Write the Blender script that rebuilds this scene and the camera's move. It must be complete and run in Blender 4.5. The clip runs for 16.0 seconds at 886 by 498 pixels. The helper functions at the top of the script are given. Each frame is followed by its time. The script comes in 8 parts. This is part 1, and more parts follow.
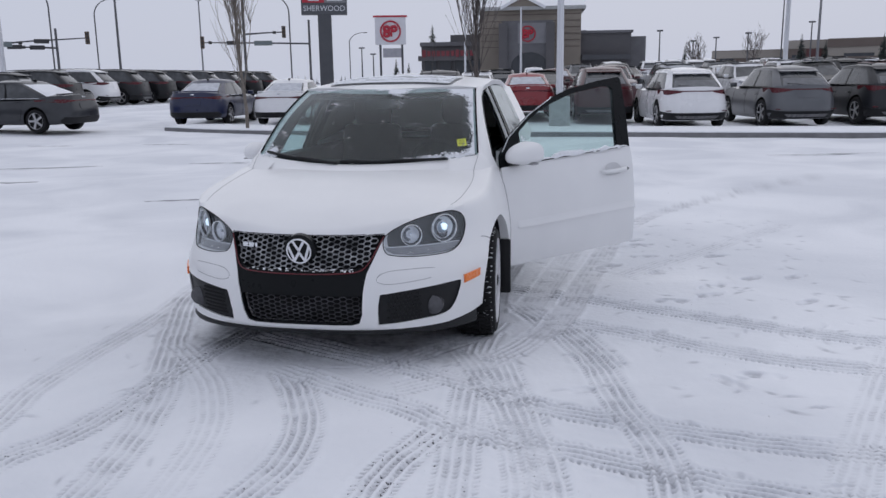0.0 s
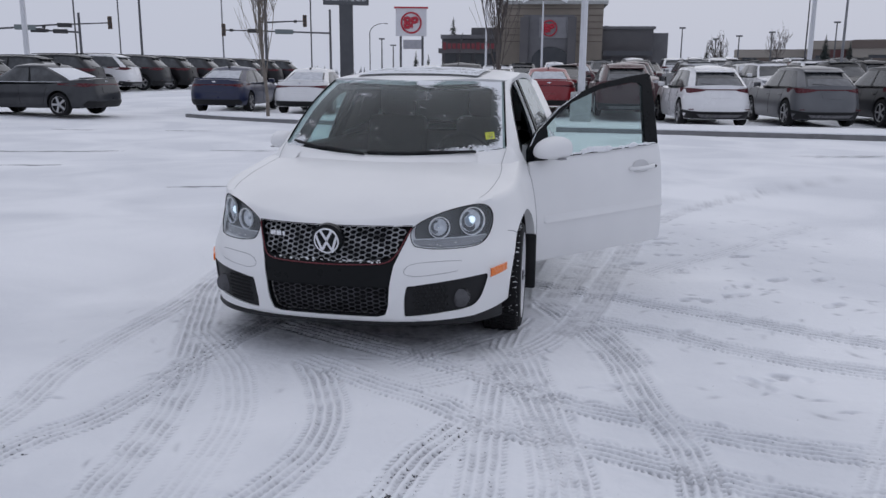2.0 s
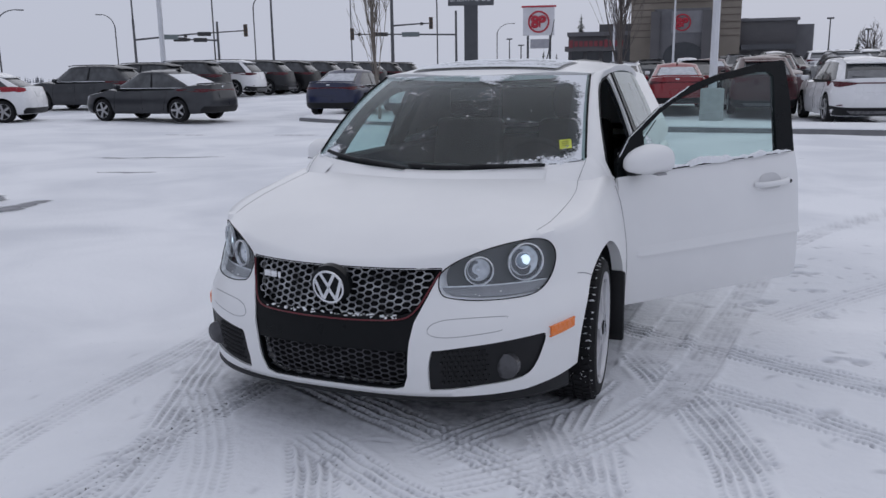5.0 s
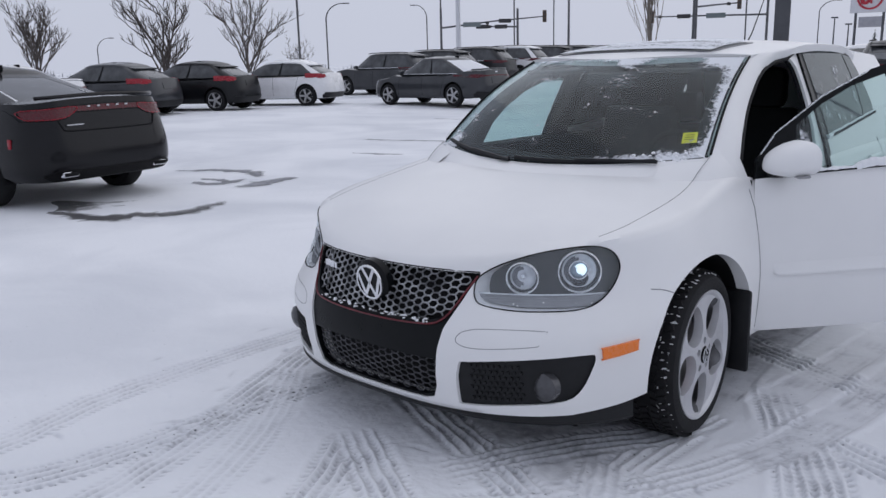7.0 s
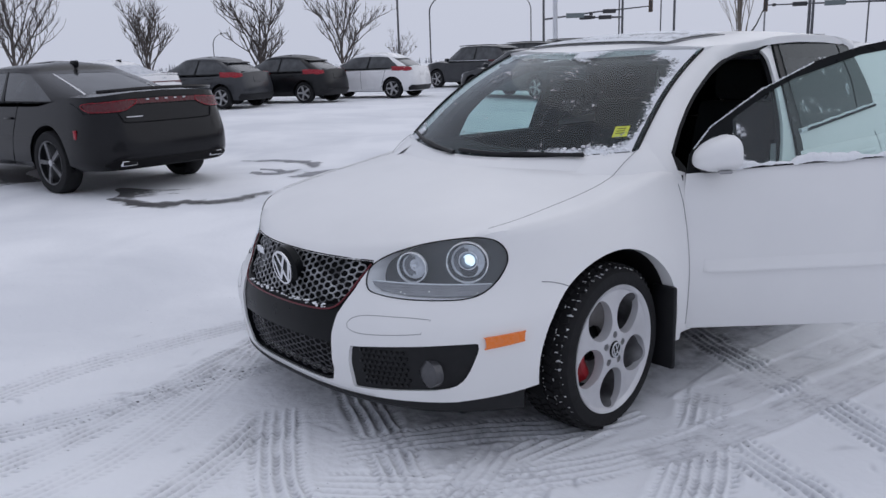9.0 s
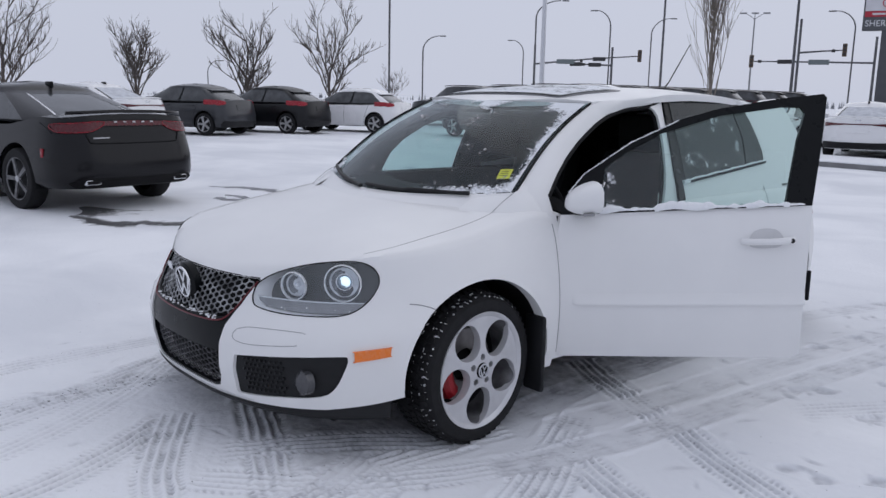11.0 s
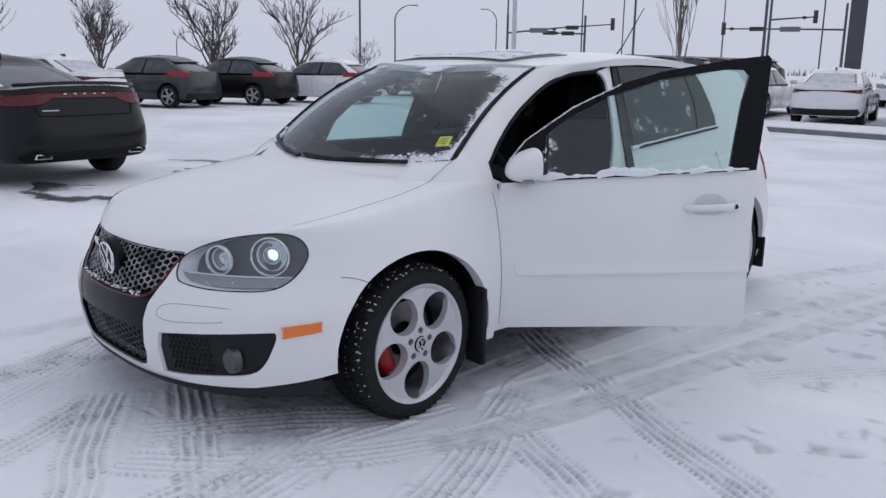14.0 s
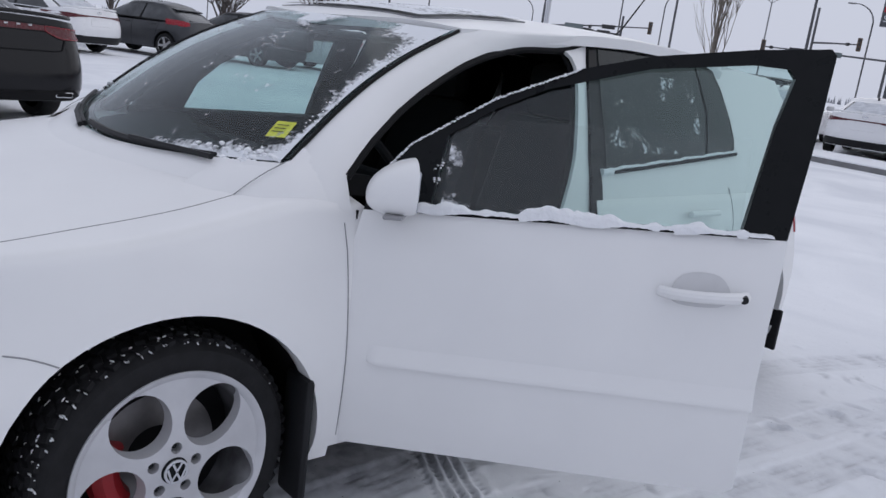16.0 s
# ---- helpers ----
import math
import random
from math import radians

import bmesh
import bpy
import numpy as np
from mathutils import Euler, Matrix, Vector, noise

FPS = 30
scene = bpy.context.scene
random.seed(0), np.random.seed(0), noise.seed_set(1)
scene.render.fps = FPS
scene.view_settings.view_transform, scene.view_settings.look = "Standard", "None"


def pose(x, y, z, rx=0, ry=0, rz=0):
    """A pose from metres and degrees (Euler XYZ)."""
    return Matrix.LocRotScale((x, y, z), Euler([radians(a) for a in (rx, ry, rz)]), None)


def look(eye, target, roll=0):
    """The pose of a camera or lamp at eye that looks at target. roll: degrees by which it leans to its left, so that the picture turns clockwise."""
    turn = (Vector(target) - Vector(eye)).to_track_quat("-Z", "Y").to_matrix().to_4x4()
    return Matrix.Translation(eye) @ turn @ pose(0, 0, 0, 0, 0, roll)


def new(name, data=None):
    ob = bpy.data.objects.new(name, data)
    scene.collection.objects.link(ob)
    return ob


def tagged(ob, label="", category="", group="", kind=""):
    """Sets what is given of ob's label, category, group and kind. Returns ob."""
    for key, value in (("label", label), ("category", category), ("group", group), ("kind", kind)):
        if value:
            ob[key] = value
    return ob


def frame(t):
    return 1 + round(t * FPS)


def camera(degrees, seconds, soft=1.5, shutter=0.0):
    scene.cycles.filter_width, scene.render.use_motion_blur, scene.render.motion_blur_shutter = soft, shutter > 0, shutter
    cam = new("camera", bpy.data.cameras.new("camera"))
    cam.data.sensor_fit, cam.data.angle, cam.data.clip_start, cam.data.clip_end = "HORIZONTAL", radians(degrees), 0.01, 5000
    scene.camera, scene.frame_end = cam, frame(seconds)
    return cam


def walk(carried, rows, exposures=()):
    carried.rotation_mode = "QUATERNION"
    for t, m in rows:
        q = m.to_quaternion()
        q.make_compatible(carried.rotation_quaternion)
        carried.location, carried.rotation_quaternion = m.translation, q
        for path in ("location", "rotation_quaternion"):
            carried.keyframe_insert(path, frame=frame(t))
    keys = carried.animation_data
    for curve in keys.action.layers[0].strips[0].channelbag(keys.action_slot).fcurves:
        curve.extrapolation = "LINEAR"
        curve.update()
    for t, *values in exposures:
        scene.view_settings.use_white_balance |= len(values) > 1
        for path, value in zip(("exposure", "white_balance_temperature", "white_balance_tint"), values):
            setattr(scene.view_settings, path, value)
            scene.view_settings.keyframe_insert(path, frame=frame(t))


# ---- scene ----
cam = camera(56.7, 16.0)
METRES, EYE, TILT, LEAN, TURN = 5.618, 1.5, 0.0, 0.0, 0.0
PATH = [
    (0, (1.502, -4.733, 1.466), (1.118, -2.813, 1.061), -0.9),
    (0.5, (1.502, -4.75, 1.469), (1.111, -2.832, 1.058), -0.3),
    (1, (1.487, -4.755, 1.469), (1.091, -2.838, 1.063), 0.2),
    (1.5, (1.459, -4.742, 1.461), (1.048, -2.829, 1.047), 0.5),
    (2, (1.433, -4.728, 1.463), (1.015, -2.818, 1.041), 0.4),
    (2.5, (1.386, -4.713, 1.464), (0.995, -2.802, 1.024), -0.5),
    (3, (1.392, -4.604, 1.448), (0.972, -2.699, 1.007), -1.4),
    (3.2, (1.409, -4.537, 1.447), (0.96, -2.637, 1.014), -1.7),
    (5.3, (1.565, -3.442, 1.419), (0.746, -1.668, 0.993), -1.1),
    (5.5, (1.64, -3.382, 1.419), (0.735, -1.655, 0.972), -1.5),
    (6, (1.796, -3.316, 1.417), (0.724, -1.692, 0.954), -0.9),
    (6.5, (1.919, -3.051, 1.385), (0.719, -1.516, 0.933), -0.1),
    (7, (2.142, -2.887, 1.402), (0.836, -1.438, 0.962), -1.4),
    (7.5, (2.357, -2.823, 1.399), (1.016, -1.419, 0.919), -0.9),
    (8, (2.476, -2.572, 1.404), (1.046, -1.264, 0.908), -0.7),
    (8.5, (2.598, -2.419, 1.404), (1.119, -1.171, 0.903), -0.7),
    (9, (2.723, -2.43, 1.392), (1.242, -1.164, 0.941), -1.8),
    (9.5, (2.851, -2.409, 1.419), (1.384, -1.11, 1.018), -0.4),
    (9.7, (2.868, -2.374, 1.416), (1.4, -1.075, 1.017), 0.0),
    (11.8, (3.395, -2.288, 1.418), (1.933, -0.969, 1.066), 1.9),
    (12, (3.393, -2.269, 1.42), (1.946, -0.935, 1.065), 1.9),
    (12.5, (3.425, -2.276, 1.427), (2.034, -0.883, 1.072), 2.0),
    (13, (3.406, -2.293, 1.428), (2.026, -0.888, 1.075), 1.8),
    (13.5, (3.374, -2.303, 1.421), (1.965, -0.934, 1.044), 1.7),
    (14, (3.275, -2.134, 1.394), (1.851, -0.797, 0.963), 0.7),
    (14.5, (3.141, -1.794, 1.404), (1.751, -0.414, 1.0), 1.1),
    (15, (2.872, -1.526, 1.38), (1.564, -0.06, 1.008), 1.4),
    (15.5, (2.717, -1.148, 1.335), (1.414, 0.321, 0.956), 5.0),
    (16, (2.567, -0.782, 1.339), (1.133, 0.531, 0.87), 7.4),
]
walk(cam, [(t, look(eye, target, roll)) for t, eye, target, roll in PATH], exposures=((0, -0.05), (1, -0.09), (2, -0.14), (3, -0.2), (4.2, -0.19), (5.5, -0.14), (6, -0.09), (7, -0.02), (8.5, -0.01), (9.5, -0.05), (12, 0.02), (14, 0.0), (16, 0.0)))


# ------------------------------------------------------------------ light
world = bpy.data.worlds.new("overcast")
scene.world = world
world.use_nodes = True
wn = world.node_tree.nodes
wl = world.node_tree.links
wn.clear()
w_out = wn.new("ShaderNodeOutputWorld")
w_bg = wn.new("ShaderNodeBackground")
w_sky = wn.new("ShaderNodeTexSky")
w_sky.sky_type = "NISHITA"
w_sky.sun_disc = False
w_sky.sun_elevation = radians(41)
w_sky.sun_rotation = radians(8)
w_sky.dust_density = 4.0
w_mul = wn.new("ShaderNodeVectorMath")
w_mul.operation = "SCALE"
w_mul.inputs[3].default_value = 0.06
w_mix = wn.new("ShaderNodeMix")
w_mix.data_type = "RGBA"
w_mix.inputs[0].default_value = 0.93
w_mix.inputs[7].default_value = (0.590, 0.625, 0.750, 1)
wl.new(w_sky.outputs[0], w_mul.inputs[0])
wl.new(w_mul.outputs[0], w_mix.inputs[6])
wl.new(w_mix.outputs[2], w_bg.inputs[0])
w_bg.inputs[1].default_value = 1.0
wl.new(w_bg.outputs[0], w_out.inputs[0])

sun_data = bpy.data.lights.new("sun", "SUN")
sun_data.energy = 0.66
sun_data.angle = radians(110)
sun_data.color = (1.0, 0.985, 0.96)
sun_ob = new("sun", sun_data)
sun_ob.matrix_world = look((5, 34, 30), (0, 0, 0))


# ------------------------------------------------------------------ materials
def material(name, color=(0.5, 0.5, 0.5), rough=0.5, metal=0.0, coat=0.0, spec=0.5, vary=0.0, vary_scale=6.0, second=None,
             bump=0.0, bump_scale=60.0, fine=0.0, emit=None, emit_strength=0.0, random_tone=0.0):
    """A principled material with noise at two scales for colour, gloss and relief."""
    m = bpy.data.materials.new(name)
    m.use_nodes = True
    nt = m.node_tree
    b = nt.nodes["Principled BSDF"]
    b.inputs["Base Color"].default_value = (*color, 1)
    b.inputs["Roughness"].default_value = rough
    b.inputs["Metallic"].default_value = metal
    b.inputs["Coat Weight"].default_value = coat
    b.inputs["Coat Roughness"].default_value = 0.12
    b.inputs["Specular IOR Level"].default_value = spec
    tc = nt.nodes.new("ShaderNodeTexCoord")
    if vary > 0:
        n1 = nt.nodes.new("ShaderNodeTexNoise")
        n1.inputs["Scale"].default_value = vary_scale
        n1.inputs["Detail"].default_value = 8
        nt.links.new(tc.outputs["Object"], n1.inputs["Vector"])
        ramp = nt.nodes.new("ShaderNodeValToRGB")
        ramp.color_ramp.elements[0].position = 0.35
        ramp.color_ramp.elements[1].position = 0.68
        other = second or tuple(c * 0.6 for c in color)
        ramp.color_ramp.elements[0].color = (*color, 1)
        ramp.color_ramp.elements[1].color = tuple(color[i] * (1 - vary) + other[i] * vary for i in range(3)) + (1,)
        nt.links.new(n1.outputs["Fac"], ramp.inputs["Fac"])
        src = ramp.outputs["Color"]
        if random_tone > 0:
            oi = nt.nodes.new("ShaderNodeObjectInfo")
            hs = nt.nodes.new("ShaderNodeHueSaturation")
            mr = nt.nodes.new("ShaderNodeMapRange")
            mr.inputs["To Min"].default_value = 1 - random_tone
            mr.inputs["To Max"].default_value = 1 + random_tone
            nt.links.new(oi.outputs["Random"], mr.inputs["Value"])
            nt.links.new(mr.outputs["Result"], hs.inputs["Value"])
            nt.links.new(src, hs.inputs["Color"])
            src = hs.outputs["Color"]
        nt.links.new(src, b.inputs["Base Color"])
        rr = nt.nodes.new("ShaderNodeMapRange")
        rr.inputs["To Min"].default_value = max(0.02, rough - 0.08)
        rr.inputs["To Max"].default_value = min(1.0, rough + 0.12)
        nt.links.new(n1.outputs["Fac"], rr.inputs["Value"])
        nt.links.new(rr.outputs["Result"], b.inputs["Roughness"])
    if bump > 0:
        n2 = nt.nodes.new("ShaderNodeTexNoise")
        n2.inputs["Scale"].default_value = bump_scale
        n2.inputs["Detail"].default_value = 6
        nt.links.new(tc.outputs["Object"], n2.inputs["Vector"])
        bp = nt.nodes.new("ShaderNodeBump")
        bp.inputs["Strength"].default_value = bump
        bp.inputs["Distance"].default_value = 0.02
        nt.links.new(n2.outputs["Fac"], bp.inputs["Height"])
        nt.links.new(bp.outputs["Normal"], b.inputs["Normal"])
    if emit:
        b.inputs["Emission Color"].default_value = (*emit, 1)
        b.inputs["Emission Strength"].default_value = emit_strength
    return m


def glass(name, tint, gloss=0.045, rough=0.02):
    """Thin tinted glass: it lets light straight through and mirrors by Fresnel."""
    m = bpy.data.materials.new(name)
    m.use_nodes = True
    nt = m.node_tree
    nt.nodes.remove(nt.nodes["Principled BSDF"])
    out = nt.nodes["Material Output"]
    tr = nt.nodes.new("ShaderNodeBsdfTransparent")
    tr.inputs[0].default_value = (*tint, 1)
    gl = nt.nodes.new("ShaderNodeBsdfGlossy")
    gl.inputs["Roughness"].default_value = rough
    gl.inputs[0].default_value = (0.9, 0.95, 0.97, 1)
    lw = nt.nodes.new("ShaderNodeLayerWeight")
    lw.inputs["Blend"].default_value = 0.5
    pw = nt.nodes.new("ShaderNodeMath")
    pw.operation = "POWER"
    pw.inputs[1].default_value = 5.0
    nt.links.new(lw.outputs["Facing"], pw.inputs[0])
    fr = nt.nodes.new("ShaderNodeMath")
    fr.operation = "MULTIPLY_ADD"
    fr.inputs[1].default_value = 0.85
    fr.inputs[2].default_value = gloss
    nt.links.new(pw.outputs[0], fr.inputs[0])
    mx = nt.nodes.new("ShaderNodeMixShader")
    nt.links.new(fr.outputs[0], mx.inputs[0])
    nt.links.new(tr.outputs[0], mx.inputs[1])
    nt.links.new(gl.outputs[0], mx.inputs[2])
    nt.links.new(mx.outputs[0], out.inputs[0])
    return m


M_WHITE = material("white_paint", (0.79, 0.79, 0.79), 0.38, coat=0.3, vary=0.3, vary_scale=3.0, second=(0.69, 0.69, 0.70), bump=0.025, bump_scale=7)
M_SNOW = material("loose_snow", (0.84, 0.85, 0.87), 0.85, spec=0.25, vary=0.3, vary_scale=18, second=(0.72, 0.73, 0.77), bump=0.5, bump_scale=40)
M_BLACK = material("black_plastic", (0.007, 0.0075, 0.009), 0.5, spec=0.3, vary=0.5, vary_scale=30, second=(0.016, 0.016, 0.018), bump=0.05, bump_scale=300)
M_GLOSSBLACK = material("gloss_black", (0.004, 0.005, 0.006), 0.28, spec=0.16, vary=0.3, vary_scale=20, second=(0.010, 0.010, 0.012))
M_TRIM = material("rubber_trim", (0.005, 0.005, 0.006), 0.7, spec=0.2)
M_SEAM = material("panel_gap", (0.26, 0.26, 0.27), 0.7)
M_TYRE = material("tyre_rubber", (0.009, 0.009, 0.010), 0.75, spec=0.25, vary=0.6, vary_scale=25, second=(0.02, 0.02, 0.022), bump=0.15, bump_scale=90)
M_RIM = material("silver_alloy", (0.60, 0.60, 0.62), 0.34, metal=0.35, vary=0.4, vary_scale=14, second=(0.46, 0.46, 0.48))
M_BARREL = material("rim_barrel", (0.09, 0.09, 0.095), 0.45, metal=0.3, vary=0.7, vary_scale=16, second=(0.24, 0.24, 0.25))
M_CHROME = material("chrome", (0.75, 0.76, 0.78), 0.12, metal=1.0, vary=0.2, vary_scale=30, second=(0.55, 0.56, 0.58))
M_RED = material("red_trim", (0.13, 0.010, 0.018), 0.35, vary=0.3, vary_scale=30)
M_CALIPER = material("red_caliper", (0.30, 0.008, 0.014), 0.4, vary=0.4, vary_scale=30)
M_ORANGE = material("amber_lens", (0.85, 0.20, 0.02), 0.25, coat=0.4, vary=0.3, vary_scale=60)
M_LAMPGREY = material("lamp_housing", (0.045, 0.046, 0.050), 0.35, metal=0.2, vary=0.4, vary_scale=20, second=(0.10, 0.10, 0.105))
M_LAMPLOW = material("lamp_lower", (0.30, 0.30, 0.31), 0.3, metal=0.3, vary=0.4, vary_scale=25, second=(0.2, 0.2, 0.21))
M_LIT = material("lit_projector", (0.9, 0.95, 1.0), 0.1, emit=(0.66, 0.86, 1.0), emit_strength=1.0)
M_PROJ = material("projector_lens", (0.34, 0.42, 0.50), 0.06, coat=0.8, vary=0.3, vary_scale=30)
M_REFLECT = material("reflector", (0.55, 0.57, 0.60), 0.18, metal=0.9, vary=0.5, vary_scale=40, second=(0.2, 0.2, 0.22))
M_INTERIOR = material("dark_interior", (0.008, 0.008, 0.009), 0.8, spec=0.2, vary=0.5, vary_scale=30, second=(0.016, 0.016, 0.018), bump=0.1, bump_scale=200)
M_YELLOW = material("yellow_sticker", (0.62, 0.66, 0.07), 0.6, vary=0.2, vary_scale=40)
M_PRINT = material("dark_print", (0.08, 0.09, 0.02), 0.7)
M_WIND = glass("windscreen_glass", (0.70, 0.83, 0.83))
M_SIDEGLASS = glass("door_glass", (0.60, 0.765, 0.74), 0.055)
M_TINT = glass("tinted_glass", (0.10, 0.125, 0.13))
M_LENS = glass("clear_lens", (0.93, 0.95, 0.97), 0.09)


# ------------------------------------------------------------------ building helpers
def part(name, bm, mat, parent=None, label="", smooth=35.0):
    """One bmesh as one mesh object under a thing or a part."""
    me = bpy.data.meshes.new(name)
    bm.to_mesh(me)
    bm.free()
    me.materials.append(mat)
    if smooth:
        for p in me.polygons:
            p.use_smooth = True
        me.set_sharp_from_angle(angle=radians(smooth))
    ob = new(name, me)
    if parent is not None:
        ob.parent = parent
    if label:
        ob["label"] = label
    return ob


def thing(name, label, category, m=None, group=""):
    ob = new(name)
    ob.empty_display_size = 0.2
    if m is not None:
        ob.matrix_basis = m
    return tagged(ob, label, category, group)


def add_grid(bm, pts, closed_u=False, closed_v=False):
    """Faces over a table of points pts[i][j]."""
    vs = [[bm.verts.new(p) for p in row] for row in pts]
    ni, nj = len(vs), len(vs[0])
    for i in range(ni if closed_u else ni - 1):
        for j in range(nj if closed_v else nj - 1):
            a, b = vs[i][j], vs[(i + 1) % ni][j]
            c, d = vs[(i + 1) % ni][(j + 1) % nj], vs[i][(j + 1) % nj]
            try:
                bm.faces.new((a, b, c, d))
            except ValueError:
                pass
    return vs


def add_box(bm, cx, cy, cz, sx, sy, sz, m=None, bevel=0.0):
    made = bmesh.ops.create_cube(bm, size=1.0, matrix=(m or Matrix()) @ Matrix.Translation((cx, cy, cz)) @ Matrix.Diagonal((sx, sy, sz, 1)))
    if bevel > 0:
        edges = {e for v in made["verts"] for e in v.link_edges}
        bmesh.ops.bevel(bm, geom=list(edges), offset=bevel, segments=2, affect="EDGES", profile=0.5)


def box(cx, cy, cz, sx, sy, sz, m=None, bevel=0.0):
    bm = bmesh.new()
    add_box(bm, cx, cy, cz, sx, sy, sz, m, bevel)
    return bm


def add_tube(bm, pts, r, sides=8, r_end=None, cap=True):
    """A round bar along a line of points, tapering to r_end."""
    pts = [Vector(p) for p in pts]
    n = len(pts)
    rings = []
    ref = None
    for i, p in enumerate(pts):
        d = (pts[min(i + 1, n - 1)] - pts[max(i - 1, 0)]).normalized()
        if ref is None:
            ref = Vector((0, 0, 1)) if abs(d.z) < 0.9 else Vector((1, 0, 0))
        side = d.cross(ref).normalized()
        up = side.cross(d).normalized()
        ref = up
        rr = r if r_end is None else r + (r_end - r) * i / max(1, n - 1)
        rings.append([bm.verts.new(p + (side * math.cos(a) + up * math.sin(a)) * rr) for a in [2 * math.pi * k / sides for k in range(sides)]])
    for i in range(n - 1):
        for k in range(sides):
            bm.faces.new((rings[i][k], rings[i][(k + 1) % sides], rings[i + 1][(k + 1) % sides], rings[i + 1][k]))
    if cap:
        bm.faces.new(rings[0][::-1])
        bm.faces.new(rings[-1])


def tube(pts, r, sides=8, r_end=None):
    bm = bmesh.new()
    add_tube(bm, pts, r, sides, r_end)
    return bm


def lathe(profile, m, steps=48, closed=False):
    """Turns a profile of (radius, along) about the local x axis of m."""
    bm = bmesh.new()
    pts = [[m @ Vector((h, r * math.cos(a), r * math.sin(a))) for r, h in profile] for a in [2 * math.pi * k / steps for k in range(steps)]]
    add_grid(bm, pts, closed_u=True, closed_v=closed)
    bmesh.ops.remove_doubles(bm, verts=bm.verts, dist=1e-5)
    bmesh.ops.recalc_face_normals(bm, faces=bm.faces)
    return bm


def smooth_line(pts, n, closed=False):
    """Catmull-Rom through pts, n points to a span."""
    pts = [np.array(p, float) for p in pts]
    out = []
    m = len(pts)
    for i in range(m if closed else m - 1):
        p0 = pts[(i - 1) % m] if closed or i > 0 else pts[i]
        p1, p2 = pts[i], pts[(i + 1) % m]
        p3 = pts[(i + 2) % m] if closed or i + 2 < m else p2
        for k in range(n):
            t = k / n
            out.append(tuple(0.5 * (2 * p1 + (p2 - p0) * t + (2 * p0 - 5 * p1 + 4 * p2 - p3) * t * t + (3 * p1 - p0 - 3 * p2 + p3) * t ** 3)))
    if not closed:
        out.append(tuple(pts[-1]))
    return out


def panel(outline, surf, thick=0.0, res=0.05, round_n=0, inner=(0, 1.2, 0.62)):
    """A sheet with that outline in (u, v), cut into cells of res, laid on surf(u, v) and thickened towards the point inner."""
    if round_n:
        outline = smooth_line(outline, round_n, closed=True)
    bm = bmesh.new()
    bm.faces.new([bm.verts.new((u, v, 0)) for u, v in outline])
    us, vs = [p[0] for p in outline], [p[1] for p in outline]
    for lo, hi, normal in ((min(us), max(us), (1, 0, 0)), (min(vs), max(vs), (0, 1, 0))):
        k = int((hi - lo) / res)
        for i in range(1, k + 1):
            c = lo + (hi - lo) * i / (k + 1)
            bmesh.ops.bisect_plane(bm, geom=bm.verts[:] + bm.edges[:] + bm.faces[:], plane_co=tuple(c * a for a in normal), plane_no=normal, dist=1e-6)
    for v in bm.verts:
        v.co = Vector(surf(v.co.x, v.co.y))
    bm.normal_update()
    mid = sum((v.co for v in bm.verts), Vector()) / len(bm.verts)
    mean = sum((f.normal * f.calc_area() for f in bm.faces), Vector())
    if mean.dot(mid - Vector(inner)) < 0:
        bmesh.ops.reverse_faces(bm, faces=bm.faces[:])
        bm.normal_update()
    if thick:
        front = bm.faces[:]
        rim = [e for e in bm.edges if e.is_boundary]
        normals = {v: v.normal.copy() for v in bm.verts}
        twin = {v: bm.verts.new(v.co - normals[v] * abs(thick)) for v in list(bm.verts)}
        for f in front:
            bm.faces.new([twin[v] for v in reversed(f.verts)])
        for e in rim:
            lp = e.link_loops[0]
            p, q = lp.vert, lp.link_loop_next.vert
            bm.faces.new((q, p, twin[p], twin[q]))
        bm.normal_update()
    return bm


def prism(outline, put, d0, d1, round_n=0):
    """A closed block with that outline; put(u, v, d) gives the points at the depths d0 and d1."""
    if round_n:
        outline = smooth_line(outline, round_n, closed=True)
    bm = bmesh.new()
    a = [bm.verts.new(put(u, v, d0)) for u, v in outline]
    b = [bm.verts.new(put(u, v, d1)) for u, v in outline]
    n = len(a)
    bm.faces.new(a)
    bm.faces.new(b[::-1])
    for i in range(n):
        bm.faces.new((a[i], b[i], b[(i + 1) % n], a[(i + 1) % n]))
    bmesh.ops.recalc_face_normals(bm, faces=bm.faces)
    return bm


def cylinder(r, x0, x1, y, z, steps=56):
    """A closed cylinder along x."""
    bm = bmesh.new()
    bmesh.ops.create_cone(bm, cap_ends=True, segments=steps, radius1=r, radius2=r, depth=abs(x1 - x0),
                          matrix=Matrix.Translation(((x0 + x1) / 2, y, z)) @ Matrix.Rotation(radians(90), 4, "Y"))
    return bm


